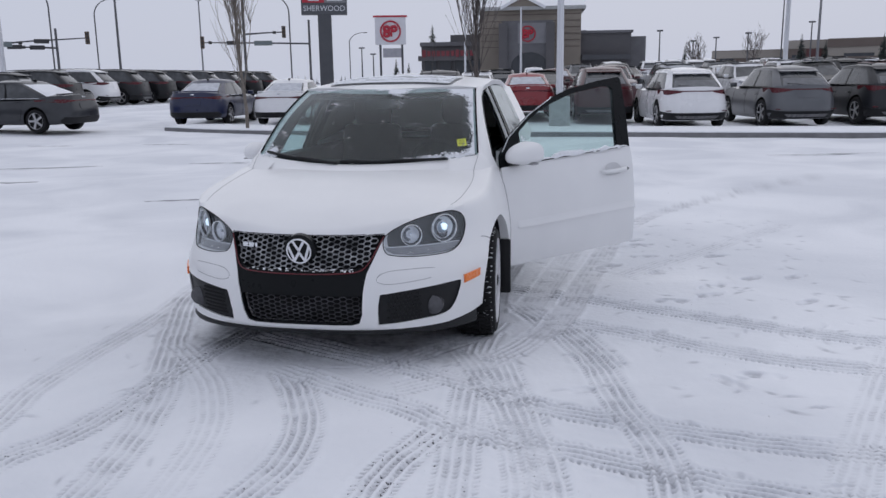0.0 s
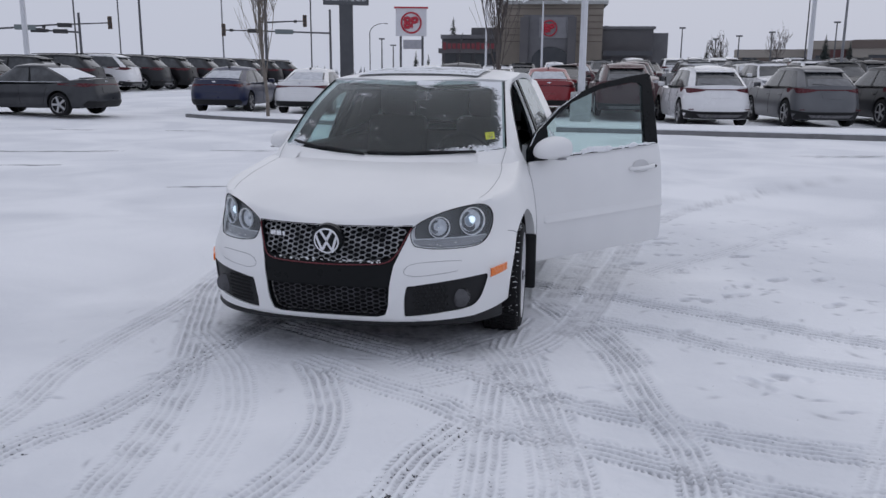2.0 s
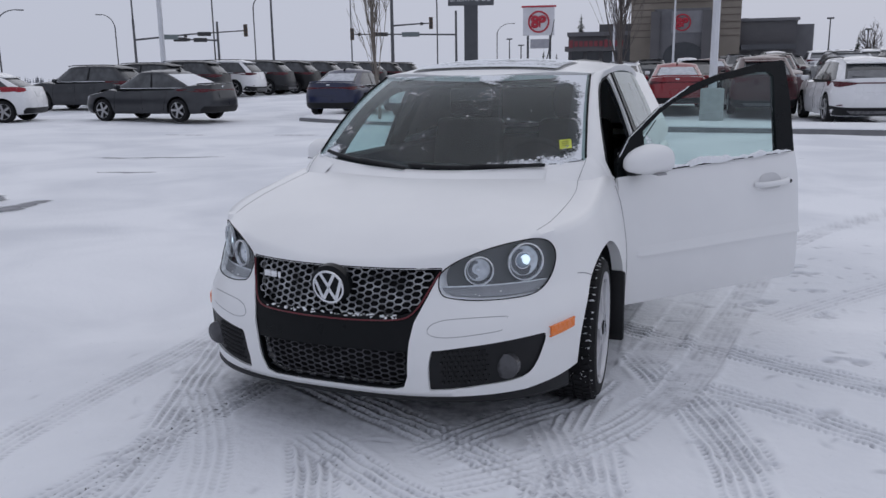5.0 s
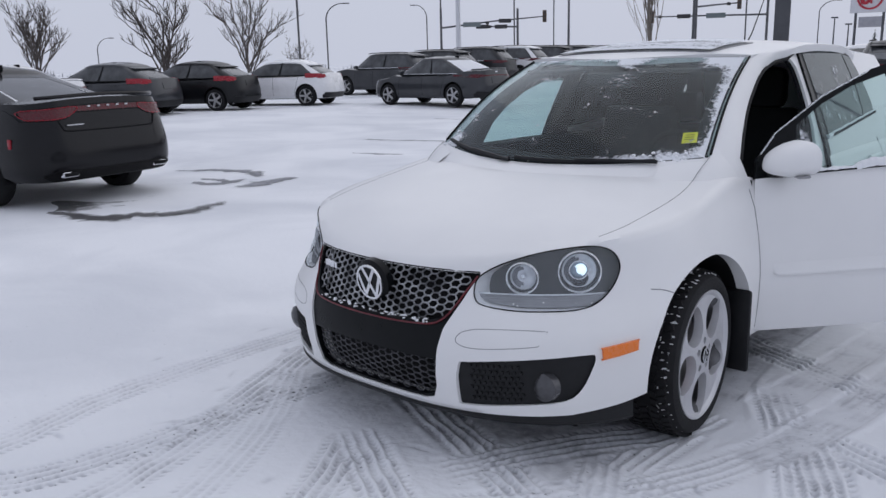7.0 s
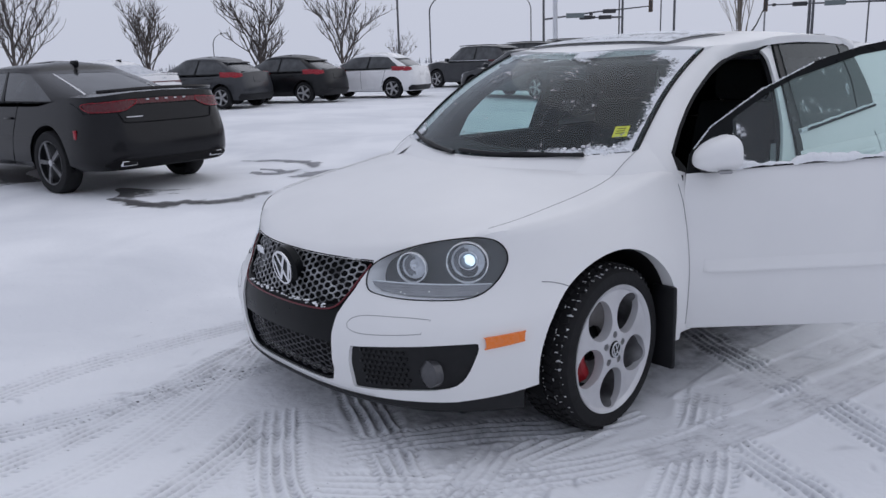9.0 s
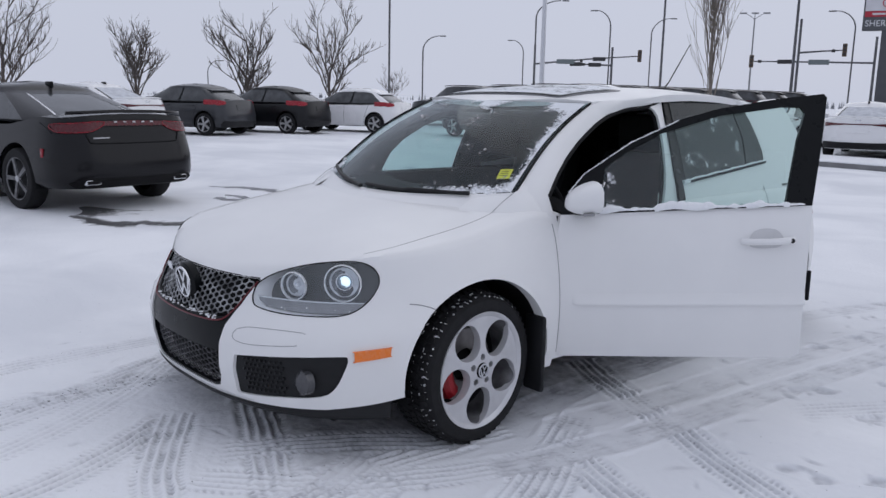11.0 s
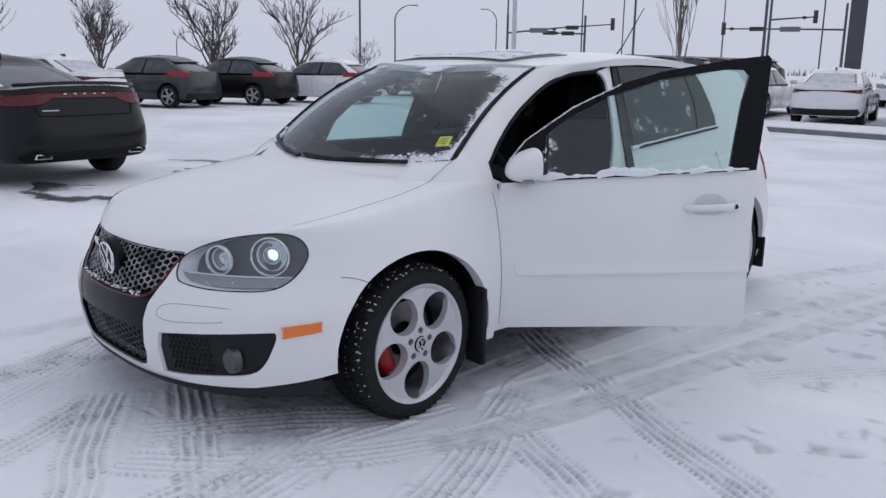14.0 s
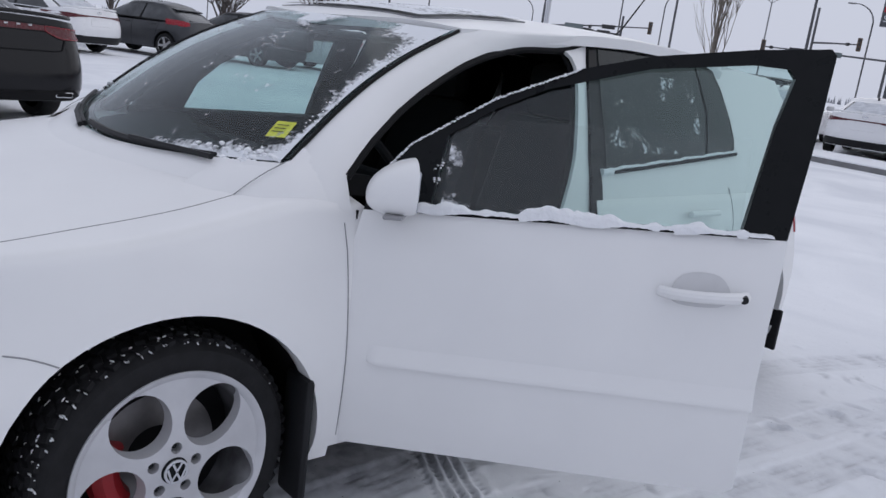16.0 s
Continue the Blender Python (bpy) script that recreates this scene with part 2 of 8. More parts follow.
def carve(bm, cutters):
    """Takes the closed cutters away from a closed bmesh."""
    me = bpy.data.meshes.new("carve")
    bm.to_mesh(me)
    bm.free()
    ob = new("carve", me)
    temps = []
    for c in cutters:
        cm = bpy.data.meshes.new("cutter")
        c.to_mesh(cm)
        c.free()
        co = new("cutter", cm)
        temps.append(co)
        mod = ob.modifiers.new("cut", "BOOLEAN")
        mod.operation = "DIFFERENCE"
        mod.solver = "EXACT"
        mod.object = co
    dg = bpy.context.evaluated_depsgraph_get()
    ev = ob.evaluated_get(dg)
    out = bmesh.new()
    out.from_mesh(ev.to_mesh())
    ev.to_mesh_clear()
    for o in temps + [ob]:
        d = o.data
        bpy.data.objects.remove(o)
        bpy.data.meshes.remove(d)
    return out


def text_mesh(body, size, depth, m):
    """Letters of the built-in font as a bmesh."""
    cu = bpy.data.curves.new("letters", "FONT")
    cu.body, cu.size, cu.extrude, cu.align_x, cu.align_y = body, size, depth, "CENTER", "CENTER"
    ob = new("letters", cu)
    dg = bpy.context.evaluated_depsgraph_get()
    bm = bmesh.new()
    bm.from_mesh(ob.evaluated_get(dg).to_mesh())
    bpy.data.objects.remove(ob)
    bpy.data.curves.remove(cu)
    bm.transform(m)
    return bm


class Shell:
    """The lower body of a car, forward -y, the front axle at y = 0: plan curves that change with height, closed by a bonnet and deck."""

    def __init__(self, lf, lr, w, nf, nr, wb, zc, drop, z0):
        self.lf, self.lr, self.w, self.nf, self.nr = lf, lr, w, nf, nr
        self.wb, self.zc, self.drop, self.z0 = wb, zc, drop, z0

    def t(self, tab, v):
        return float(np.interp(v, tab[0], tab[1]))

    def top(self, x, y):
        return self.t(self.zc, y) - self.t(self.drop, y) * (abs(x) / (0.86 * max(self.w[1]))) ** 2.6

    def front(self, x, z, out=0.0):
        w, l, n = self.t(self.w, z) + out, self.t(self.lf, z) + out, self.t(self.nf, z)
        return -l * max(0.0, 1 - min(1.0, abs(x) / w) ** n) ** (1 / n)

    def rear(self, x, z, out=0.0):
        w, l, n = self.t(self.w, z) + out, self.t(self.lr, z) + out, self.nr
        return self.wb + l * max(0.0, 1 - min(1.0, abs(x) / w) ** n) ** (1 / n)

    def side(self, y, z, out=0.0):
        w = self.t(self.w, z) + out
        if y < 0:
            l, n = self.t(self.lf, z) + out, self.t(self.nf, z)
            return w * max(0.0, 1 - min(1.0, -y / l) ** n) ** (1 / n)
        if y > self.wb:
            l = self.t(self.lr, z) + out
            return w * max(0.0, 1 - min(1.0, (y - self.wb) / l) ** self.nr) ** (1 / self.nr)
        return w

    def plan(self, p, z):
        w = self.t(self.w, z)
        if p <= 1:
            n, a = self.t(self.nf, z), p * math.pi / 2
            return w * math.sin(a) ** (2 / n), -self.t(self.lf, z) * max(0, math.cos(a)) ** (2 / n)
        if p <= 2:
            return w, (p - 1) * self.wb
        a = (p - 2) * math.pi / 2
        return w * max(0, math.cos(a)) ** (2 / self.nr), self.wb + self.t(self.lr, z) * math.sin(a) ** (2 / self.nr)

    def build(self, nf=30, ns=28, nr=16, levels=16, rings=9):
        ps = [i / nf for i in range(nf + 1)] + [1 + i / ns for i in range(1, ns + 1)] + [2 + i / nr for i in range(1, nr + 1)]
        full = [(p, 1) for p in ps] + [(p, -1) for p in ps[-2:0:-1]]
        ring_rows = []
        tops = []
        for p, s in full:
            z = 0.8
            for _ in range(12):
                x, y = self.plan(p, z)
                z = 0.5 * z + 0.5 * self.top(x, y)
            tops.append(z)
        for k in range(levels + 1):
            v = k / levels
            row = []
            for (p, s), zt in zip(full, tops):
                z = self.z0 + v * (zt - self.z0)
                x, y = self.plan(p, z)
                row.append((s * x, y, z))
            ring_rows.append(row)
        last = ring_rows[-1]
        for k in range(1, rings + 1):
            f = 1 - k / (rings + 0.35)
            f = f if k > 1 else 1 - 0.45 / rings
            row = []
            for x, y, z in last:
                yc = min(max(y, 0.15), self.wb - 0.1)
                xx, yy = x * f, yc + (y - yc) * f
                row.append((xx, yy, max(self.top(xx, yy), z) if k == 1 else self.top(xx, yy)))
            ring_rows.append(row)
        bm = bmesh.new()
        vs = add_grid(bm, ring_rows, closed_v=True)
        n = len(vs[0])
        inner, bottom = vs[-1], vs[0]
        half = n // 2
        for loop in (inner, bottom):
            for i in range(half):
                a, b, c, d = loop[i], loop[(i + 1) % n], loop[(n - i - 1) % n], loop[(n - i) % n]
                q = []
                for v in (a, b, c, d):
                    if v not in q:
                        q.append(v)
                if len(q) > 2:
                    try:
                        bm.faces.new(q)
                    except ValueError:
                        pass
        bmesh.ops.recalc_face_normals(bm, faces=bm.faces)
        return bm




def add_clump(bm, p, r, rnd, flat=0.65):
    """One small uneven lump of snow."""
    m = Matrix.Translation(p) @ Matrix.Rotation(rnd.uniform(0, 6.28), 4, "Z") @ Matrix.Diagonal((r * rnd.uniform(0.8, 1.5), r * rnd.uniform(0.7, 1.2), r * flat * rnd.uniform(0.7, 1.2), 1))
    made = bmesh.ops.create_icosphere(bm, subdivisions=1, radius=1.0, matrix=m)
    for v in made["verts"]:
        v.co += Vector((rnd.uniform(-1, 1), rnd.uniform(-1, 1), rnd.uniform(-1, 1))) * r * 0.16


M_FILM = bpy.data.materials.new("frost_film")
M_FILM.use_nodes = True
nt = M_FILM.node_tree
nt.nodes.remove(nt.nodes["Principled BSDF"])
f_tc = nt.nodes.new("ShaderNodeTexCoord")
f_at = nt.nodes.new("ShaderNodeAttribute")
f_at.attribute_name = "frost"
f_n1 = nt.nodes.new("ShaderNodeTexNoise")
f_n1.inputs["Scale"].default_value = 8
f_n1.inputs["Detail"].default_value = 5
f_n1.inputs["Distortion"].default_value = 1.2
f_n2 = nt.nodes.new("ShaderNodeTexNoise")
f_n2.inputs["Scale"].default_value = 65
f_n2.inputs["Detail"].default_value = 3
f_a = nt.nodes.new("ShaderNodeMath")
f_a.operation = "MULTIPLY_ADD"
f_a.inputs[1].default_value = 0.60
f_b = nt.nodes.new("ShaderNodeMath")
f_b.operation = "MULTIPLY_ADD"
f_b.inputs[1].default_value = 0.40
nt.links.new(f_tc.outputs["Object"], f_n1.inputs["Vector"])
nt.links.new(f_tc.outputs["Object"], f_n2.inputs["Vector"])
nt.links.new(f_n1.outputs["Fac"], f_a.inputs[0])
nt.links.new(f_at.outputs["Fac"], f_a.inputs[2])
nt.links.new(f_n2.outputs["Fac"], f_b.inputs[0])
nt.links.new(f_a.outputs[0], f_b.inputs[2])
f_r = nt.nodes.new("ShaderNodeMapRange")
f_r.inputs["From Min"].default_value, f_r.inputs["From Max"].default_value = 0.77, 0.93
f_r.inputs["To Min"].default_value, f_r.inputs["To Max"].default_value = 0.018, 0.92
nt.links.new(f_b.outputs[0], f_r.inputs["Value"])
f_t = nt.nodes.new("ShaderNodeBsdfTransparent")
f_d = nt.nodes.new("ShaderNodeBsdfDiffuse")
f_d.inputs[0].default_value = (0.82, 0.84, 0.87, 1)
f_m = nt.nodes.new("ShaderNodeMixShader")
nt.links.new(f_r.outputs["Result"], f_m.inputs[0])
nt.links.new(f_t.outputs[0], f_m.inputs[1])
nt.links.new(f_d.outputs[0], f_m.inputs[2])
nt.links.new(f_m.outputs[0], nt.nodes["Material Output"].inputs[0])


def frost_film(surf, u0, u1, v0, v1, nu, nv, weight, parent, label):
    """A thin film of frost specks over a surface; weight(u, v) says how thick it lies."""
    bm = bmesh.new()
    us, vs = np.linspace(u0, u1, nu), np.linspace(v0, v1, nv)
    add_grid(bm, [[Vector(surf(u, v)) for v in vs] for u in us])
    ob = part("frost", bm, M_FILM, parent, label)
    at = ob.data.attributes.new("frost", "FLOAT", "POINT")
    at.data.foreach_set("value", np.array([weight(u, v) for u in us for v in vs], dtype=np.float32))
    return ob

# ------------------------------------------------------------------ ground
def smooth01(v):
    v = np.clip(v, 0, 1)
    return v * v * (3 - 2 * v)


def lie(x, y):
    """The lot's gentle rise and fall."""
    x, y = np.asarray(x, float), np.asarray(y, float)
    z = 0.30 * smooth01((y - 20) / 10) + 0.17 * smooth01((-x - 7) / 10) * smooth01((np.hypot(x, y) - 11) / 11)
    z = z + 0.022 * np.maximum(0, np.minimum(y, 150) - 32) * smooth01((x + 22) / 25)
    return z


def gz(x, y):
    return float(lie(x, y))


M_GROUND = bpy.data.materials.new("snowy_lot")
M_GROUND.use_nodes = True
nt = M_GROUND.node_tree
pb = nt.nodes["Principled BSDF"]
pb.inputs["Roughness"].default_value = 0.8
pb.inputs["Specular IOR Level"].default_value = 0.25
tc = nt.nodes.new("ShaderNodeTexCoord")
big = nt.nodes.new("ShaderNodeTexNoise")
big.inputs["Scale"].default_value = 0.55
big.inputs["Detail"].default_value = 7
big.inputs["Distortion"].default_value = 0.6
nt.links.new(tc.outputs["Object"], big.inputs["Vector"])
fine = nt.nodes.new("ShaderNodeTexNoise")
fine.inputs["Scale"].default_value = 26
fine.inputs["Detail"].default_value = 8
nt.links.new(tc.outputs["Object"], fine.inputs["Vector"])
r1 = nt.nodes.new("ShaderNodeValToRGB")
r1.color_ramp.elements[0].position, r1.color_ramp.elements[0].color = 0.36, (0.70, 0.715, 0.75, 1)
r1.color_ramp.elements[1].position, r1.color_ramp.elements[1].color = 0.62, (0.84, 0.85, 0.875, 1)
nt.links.new(big.outputs["Fac"], r1.inputs["Fac"])
# grey tone of packed snow, which also holds painted shade
packed_shade = nt.nodes.new("ShaderNodeAttribute")
packed_shade.attribute_name = "packed_shade"
grit = nt.nodes.new("ShaderNodeAttribute")
grit.attribute_name = "grit"
r2 = nt.nodes.new("ShaderNodeMapRange")
r2.inputs["From Min"].default_value, r2.inputs["From Max"].default_value = 0.38, 0.62
r2.inputs["To Min"].default_value, r2.inputs["To Max"].default_value = 0.55, 1.0
nt.links.new(fine.outputs["Fac"], r2.inputs["Value"])
pk = nt.nodes.new("ShaderNodeMath")
pk.operation = "MULTIPLY"
nt.links.new(packed_shade.outputs["Fac"], pk.inputs[0])
nt.links.new(r2.outputs["Result"], pk.inputs[1])
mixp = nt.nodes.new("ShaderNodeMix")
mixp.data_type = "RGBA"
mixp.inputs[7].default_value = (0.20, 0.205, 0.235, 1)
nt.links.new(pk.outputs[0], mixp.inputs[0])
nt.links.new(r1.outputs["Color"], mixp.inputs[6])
speck = nt.nodes.new("ShaderNodeTexNoise")
speck.inputs["Scale"].default_value = 62
speck.inputs["Detail"].default_value = 3
nt.links.new(tc.outputs["Object"], speck.inputs["Vector"])
sub = nt.nodes.new("ShaderNodeMath")
sub.operation = "MULTIPLY_ADD"
sub.inputs[1].default_value = 0.30
nt.links.new(grit.outputs["Fac"], sub.inputs[0])
nt.links.new(speck.outputs["Fac"], sub.inputs[2])
th = nt.nodes.new("ShaderNodeMapRange")
th.inputs["From Min"].default_value, th.inputs["From Max"].default_value = 0.735, 0.80
nt.links.new(sub.outputs[0], th.inputs["Value"])
mixg = nt.nodes.new("ShaderNodeMix")
mixg.data_type = "RGBA"
mixg.inputs[7].default_value = (0.05, 0.052, 0.058, 1)
nt.links.new(th.outputs["Result"], mixg.inputs[0])
nt.links.new(mixp.outputs[2], mixg.inputs[6])
nt.links.new(mixg.outputs[2], pb.inputs["Base Color"])
bp = nt.nodes.new("ShaderNodeBump")
bp.inputs["Strength"].default_value = 0.45
bp.inputs["Distance"].default_value = 0.012
nt.links.new(fine.outputs["Fac"], bp.inputs["Height"])
nt.links.new(bp.outputs["Normal"], pb.inputs["Normal"])

# tyre tracks: line, depth, tone, grit
TRACKS = [
    ([(-1.05, -2.5), (-1.13, -1.8), (-1.24, -1.4), (-1.28, -0.9), (-1.30, -0.4), (-1.34, 0.1), (-1.42, 0.6), (-1.55, 1.6)], 0.7, 0.60, 0.15),
    ([(-0.95, -2.6), (-0.83, -2.1), (-0.72, -1.85), (-0.68, -1.5), (-0.66, -1.15), (-0.64, -0.75), (-0.60, -0.5), (-0.5, 0.4)], 1.0, 0.80, 0.62),
    ([(-0.30, -2.6), (-0.36, -2.2), (-0.42, -1.85), (-0.50, -1.55), (-0.58, -1.3), (-0.70, -1.05)], 0.8, 0.65, 0.25),
    ([(-0.72, -1.08), (-0.87, -0.73), (-1.10, -0.22), (-1.28, 0.2), (-1.4, 0.6)], 1.0, 0.75, 0.2),
    ([(-0.90, -0.6), (-0.55, -0.98), (-0.30, -1.35), (-0.12, -1.8), (-0.02, -2.5)], 0.35, 0.30, 0.1),
    ([(-0.11, -0.92), (0.10, -1.26), (0.25, -1.6), (0.30, -1.9), (0.27, -2.12), (0.20, -2.4), (0.10, -2.6)], 1.3, 0.85, 0.3),
    ([(-0.15, -0.89), (0.12, -1.06), (0.40, -1.22), (0.60, -1.30), (0.86, -1.46), (1.12, -1.58), (1.46, -1.65), (1.78, -1.75), (2.3, -1.88), (3.2, -2.02)], 1.1, 0.85, 0.3),
    ([(-0.5, -0.35), (0.03, -0.60), (0.44, -0.78), (0.75, -0.93), (0.89, -0.99), (1.2, -1.17), (1.55, -1.29), (2.2, -1.42), (3.2, -1.52)], 1.3, 0.95, 0.25),
    ([(0.84, 0.0), (0.84, -0.46), (0.89, -1.13), (0.94, -1.63), (0.99, -2.1), (1.02, -2.6)], 0.8, 0.70, 0.3),
    ([(0.93, -0.45), (1.04, -0.85), (1.14, -1.22), (1.30, -1.86), (1.40, -2.5)], 0.9, 0.65, 0.2),
    ([(0.95, 0.55), (1.21, 0.05), (1.46, -0.52), (1.60, -1.12), (1.74, -1.56), (1.78, -2.0), (1.80, -2.6)], 1.1, 0.75, 0.2),
    ([(1.12, 0.22), (1.38, 0.09), (1.74, -0.05), (2.18, -0.27), (2.58, -0.41), (3.3, -0.55)], 1.2, 0.80, 0.25),
    ([(0.36, -0.95), (0.50, -0.66), (0.62, -0.43), (0.76, -0.18), (0.86, 0.2)], 0.9, 0.75, 0.2),
    ([(0.50, -1.15), (0.80, -0.85), (1.02, -0.45), (1.16, 0.0), (1.22, 0.4)], 0.5, 0.55, 0.15),
    ([(1.22, 0.14), (1.36, -0.10), (1.46, -0.32), (1.58, -0.65)], 1.1, 0.70, 0.2),
    ([(0.60, -2.5), (0.68, -2.17), (0.70, -1.99), (0.75, -1.78), (0.84, -1.5)], 0.9, 1.0, 0.75),
    ([(0.80, 0.30), (0.76, 0.7), (0.74, 1.0), (0.76, 1.45), (0.82, 2.2), (0.86, 2.6)], 0.9, 0.95, 0.2),
    ([(0.1, 1.32), (0.37, 1.22), (0.75, 1.0), (0.97, 0.90), (1.39, 0.70), (1.71, 0.53), (2.05, 0.39), (2.7, 0.1), (3.3, -0.1)], 1.2, 0.85, 0.2),
    ([(1.1, -0.2), (1.19, 0.0), (1.27, 0.35), (1.32, 0.75), (1.37, 1.2), (1.45, 1.75), (1.52, 2.3), (1.6, 2.95), (1.77, 3.6), (2.3, 4.8), (3.2, 6.2), (4.6, 7.9)], 0.9, 0.85, 0.1),
    ([(1.0, 0.3), (1.08, 0.9), (1.15, 1.5), (1.25, 2.3), (1.36, 3.1), (1.55, 4.0)], 0.6, 0.60, 0.1),
    ([(1.62, 1.3), (1.9, 1.7), (2.22, 2.16), (2.7, 2.9), (3.3, 3.8)], 0.4, 0.45, 0.1),
    ([(2.1, -2.6), (2.35, -1.9), (2.7, -1.0), (3.2, 0.2)], 0.4, 0.35, 0.1),
    ([(2.5, -2.6), (2.8, -1.7), (3.2, -0.8)], 0.4, 0.35, 0.1),
    ([(0.1, 0.2), (0.45, 1.5), (0.8, 3.0), (1.2, 4.4)], 0.7, 0.7, 0.1),
    ([(1.2, -2.6), (1.25, -2.0), (1.05, -1.2), (0.75, -0.5)], 0.6, 0.50, 0.2),
]
FEET = [(1.95, 0.70, 20), (1.79, -0.02, 60), (2.12, -0.71, -30), (2.30, -0.60, 10), (2.81, 0.78, 60), (1.44, -0.94, 30), (2.55, 1.38, 60), (2.88, 1.48, 60), (2.25, 1.09, 50), (2.72, 0.21, 70),
        (1.69, 2.40, 40), (1.27, 2.44, 40), (1.35, 2.85, 20), (1.82, 2.52, 30), (1.54, 1.66, 45), (1.83, 2.02, 30), (2.21, 0.87, 50), (2.34, 1.23, 40), (1.92, 1.51, 60), (1.74, 2.68, 40), (2.78, 2.82, 50), (2.4, 2.1, 40)]

near_x = np.concatenate([np.arange(-2.4, -1.5, 0.012), np.arange(-1.5, 2.2, 0.0066), np.arange(2.2, 3.31, 0.0088)])
near_y = np.concatenate([np.arange(-2.6, 1.2, 0.0066), np.arange(1.2, 4.01, 0.0105)])


def steps(lo, hi, near, first):
    """Lines of the sheet: dense over the near stretch, wider and wider away from it."""
    out, d, v = [], first, near[-1]
    while v < hi:
        v += d
        d *= 1.17
        out.append(v)
    back, d, v = [], first, near[0]
    while v > lo:
        v -= d
        d *= 1.17
        back.append(v)
    return np.array(back[::-1] + list(near) + out)


gx, gy = steps(-3000, 3000, near_x, 0.04), steps(-3000, 3000, near_y, 0.04)
X, Y = np.meshgrid(gx, gy, indexing="ij")
Z = lie(X, Y)
PACK_SHADE, GRIT = np.zeros_like(X), np.zeros_like(X)
rng = np.random.default_rng(7)
for i in range(26):
    kx, ky = rng.normal(0, 1, 2) * (1.2 if i < 12 else 4.0)
    ph = rng.uniform(0, 6.28)
    amp = 0.004 if i < 12 else 0.0012
    fade = np.clip(1.6 - np.hypot(X, Y) / 40, 0, 1)
    Z += amp * np.sin(kx * X + ky * Y + ph) * fade
jit = np.zeros_like(X)
for i in range(30):
    kx, ky = rng.normal(0, 1, 2) * 26
    jit += np.sin(kx * X + ky * Y + rng.uniform(0, 6.28))
jit /= 5.5
slow = np.zeros_like(X)
for i in range(16):
    kx, ky = rng.normal(0, 1, 2) * 5.0
    slow += np.sin(kx * X + ky * Y + rng.uniform(0, 6.28))
slow /= 4.0
SMOOTH = (16, 18, 19, 23)
DZ = np.zeros_like(X)
for number, (line, deep, tone, dirt) in enumerate(TRACKS):
    pts = np.array(smooth_line(line, 60))
    seg = np.diff(pts, axis=0)
    run = np.concatenate([[0], np.cumsum(np.hypot(seg[:, 0], seg[:, 1]))])
    i0, i1 = np.searchsorted(gx, [pts[:, 0].min() - 0.25, pts[:, 0].max() + 0.25])
    j0, j1 = np.searchsorted(gy, [pts[:, 1].min() - 0.25, pts[:, 1].max() + 0.25])
    sx, sy = X[i0:i1, j0:j1].ravel(), Y[i0:i1, j0:j1].ravel()
    best = np.full(sx.size, 9.0)
    along, across = np.zeros(sx.size), np.zeros(sx.size)
    for k in range(0, len(pts) - 1, 3):
        k2 = min(k + 3, len(pts) - 1)
        d = pts[k2] - pts[k]
        n = np.hypot(*d)
        if n < 1e-6:
            continue
        near = np.abs(sx - pts[k, 0]) + np.abs(sy - pts[k, 1]) < 0.5
        px, py = sx[near] - pts[k, 0], sy[near] - pts[k, 1]
        t = np.clip((px * d[0] + py * d[1]) / n, 0, n)
        ex, ey = px - d[0] / n * t, py - d[1] / n * t
        dist = np.hypot(ex, ey)
        idx = np.where(near)[0]
        upd = dist < best[idx]
        idx = idx[upd]
        best[idx] = dist[upd]
        along[idx] = run[k] + t[upd]
        across[idx] = (np.sign(d[0] * ey - d[1] * ex) * dist)[upd]
    w = 0.100
    inn = smooth01((w - np.abs(across)) / 0.014) * (best < 0.5)
    ends = smooth01(along / 0.08) * smooth01((run[-1] - along) / 0.08)
    inn = inn * ends
    wave = jit[i0:i1, j0:j1].ravel()
    side = np.abs(across)
    ridge = np.zeros_like(across)
    for at in (-0.062, -0.021, 0.021, 0.061):
        ridge = np.maximum(ridge, smooth01(1.5 - np.abs(across - at - 0.0022 * wave) / 0.0088))
    band = np.floor((across + 0.100) / 0.041)
    skew = np.where(band % 2 == 0, 0.5, -0.5)
    turn = (along + skew * across + 0.0045 * wave + 0.011 * band) / 0.031
    cell = np.abs(np.sin(np.floor(turn + 0.25) * 12.9898 + band * 78.233 + number) * 43758.5453) % 1.0
    lug = smooth01(0.22 + 1.9 * np.sin(turn * 2 * np.pi)) * (0.30 + 0.85 * cell)
    shoulder = smooth01((side - 0.068) / 0.010)
    keep = smooth01(0.60 + 0.75 * wave) * (0.78 + 0.22 * smooth01(0.55 + 1.1 * slow[i0:i1, j0:j1].ravel()))
    groove = (1 - ridge) * (0.32 * (1 - shoulder) + (0.62 + 0.30 * shoulder) * lug)
    if number in SMOOTH:
        groove, ridge, keep = 0.30 + 0.10 * wave + 0.22 * ridge * smooth01(0.5 + wave), ridge * 0, 0.80 + 0.15 * wave
    h = inn * (-0.015 * groove + 0.007 * ridge) * deep * (0.45 + 0.55 * keep)
    berm = np.exp(-((np.abs(across) - w - 0.015) / 0.018) ** 2) * (best < 0.5) * ends * 0.006 * deep * (0.6 + 0.4 * wave)
    shape = X[i0:i1, j0:j1].shape
    DZ[i0:i1, j0:j1] = DZ[i0:i1, j0:j1] * (1 - 0.85 * inn.reshape(shape)) + (h + berm).reshape(shape)
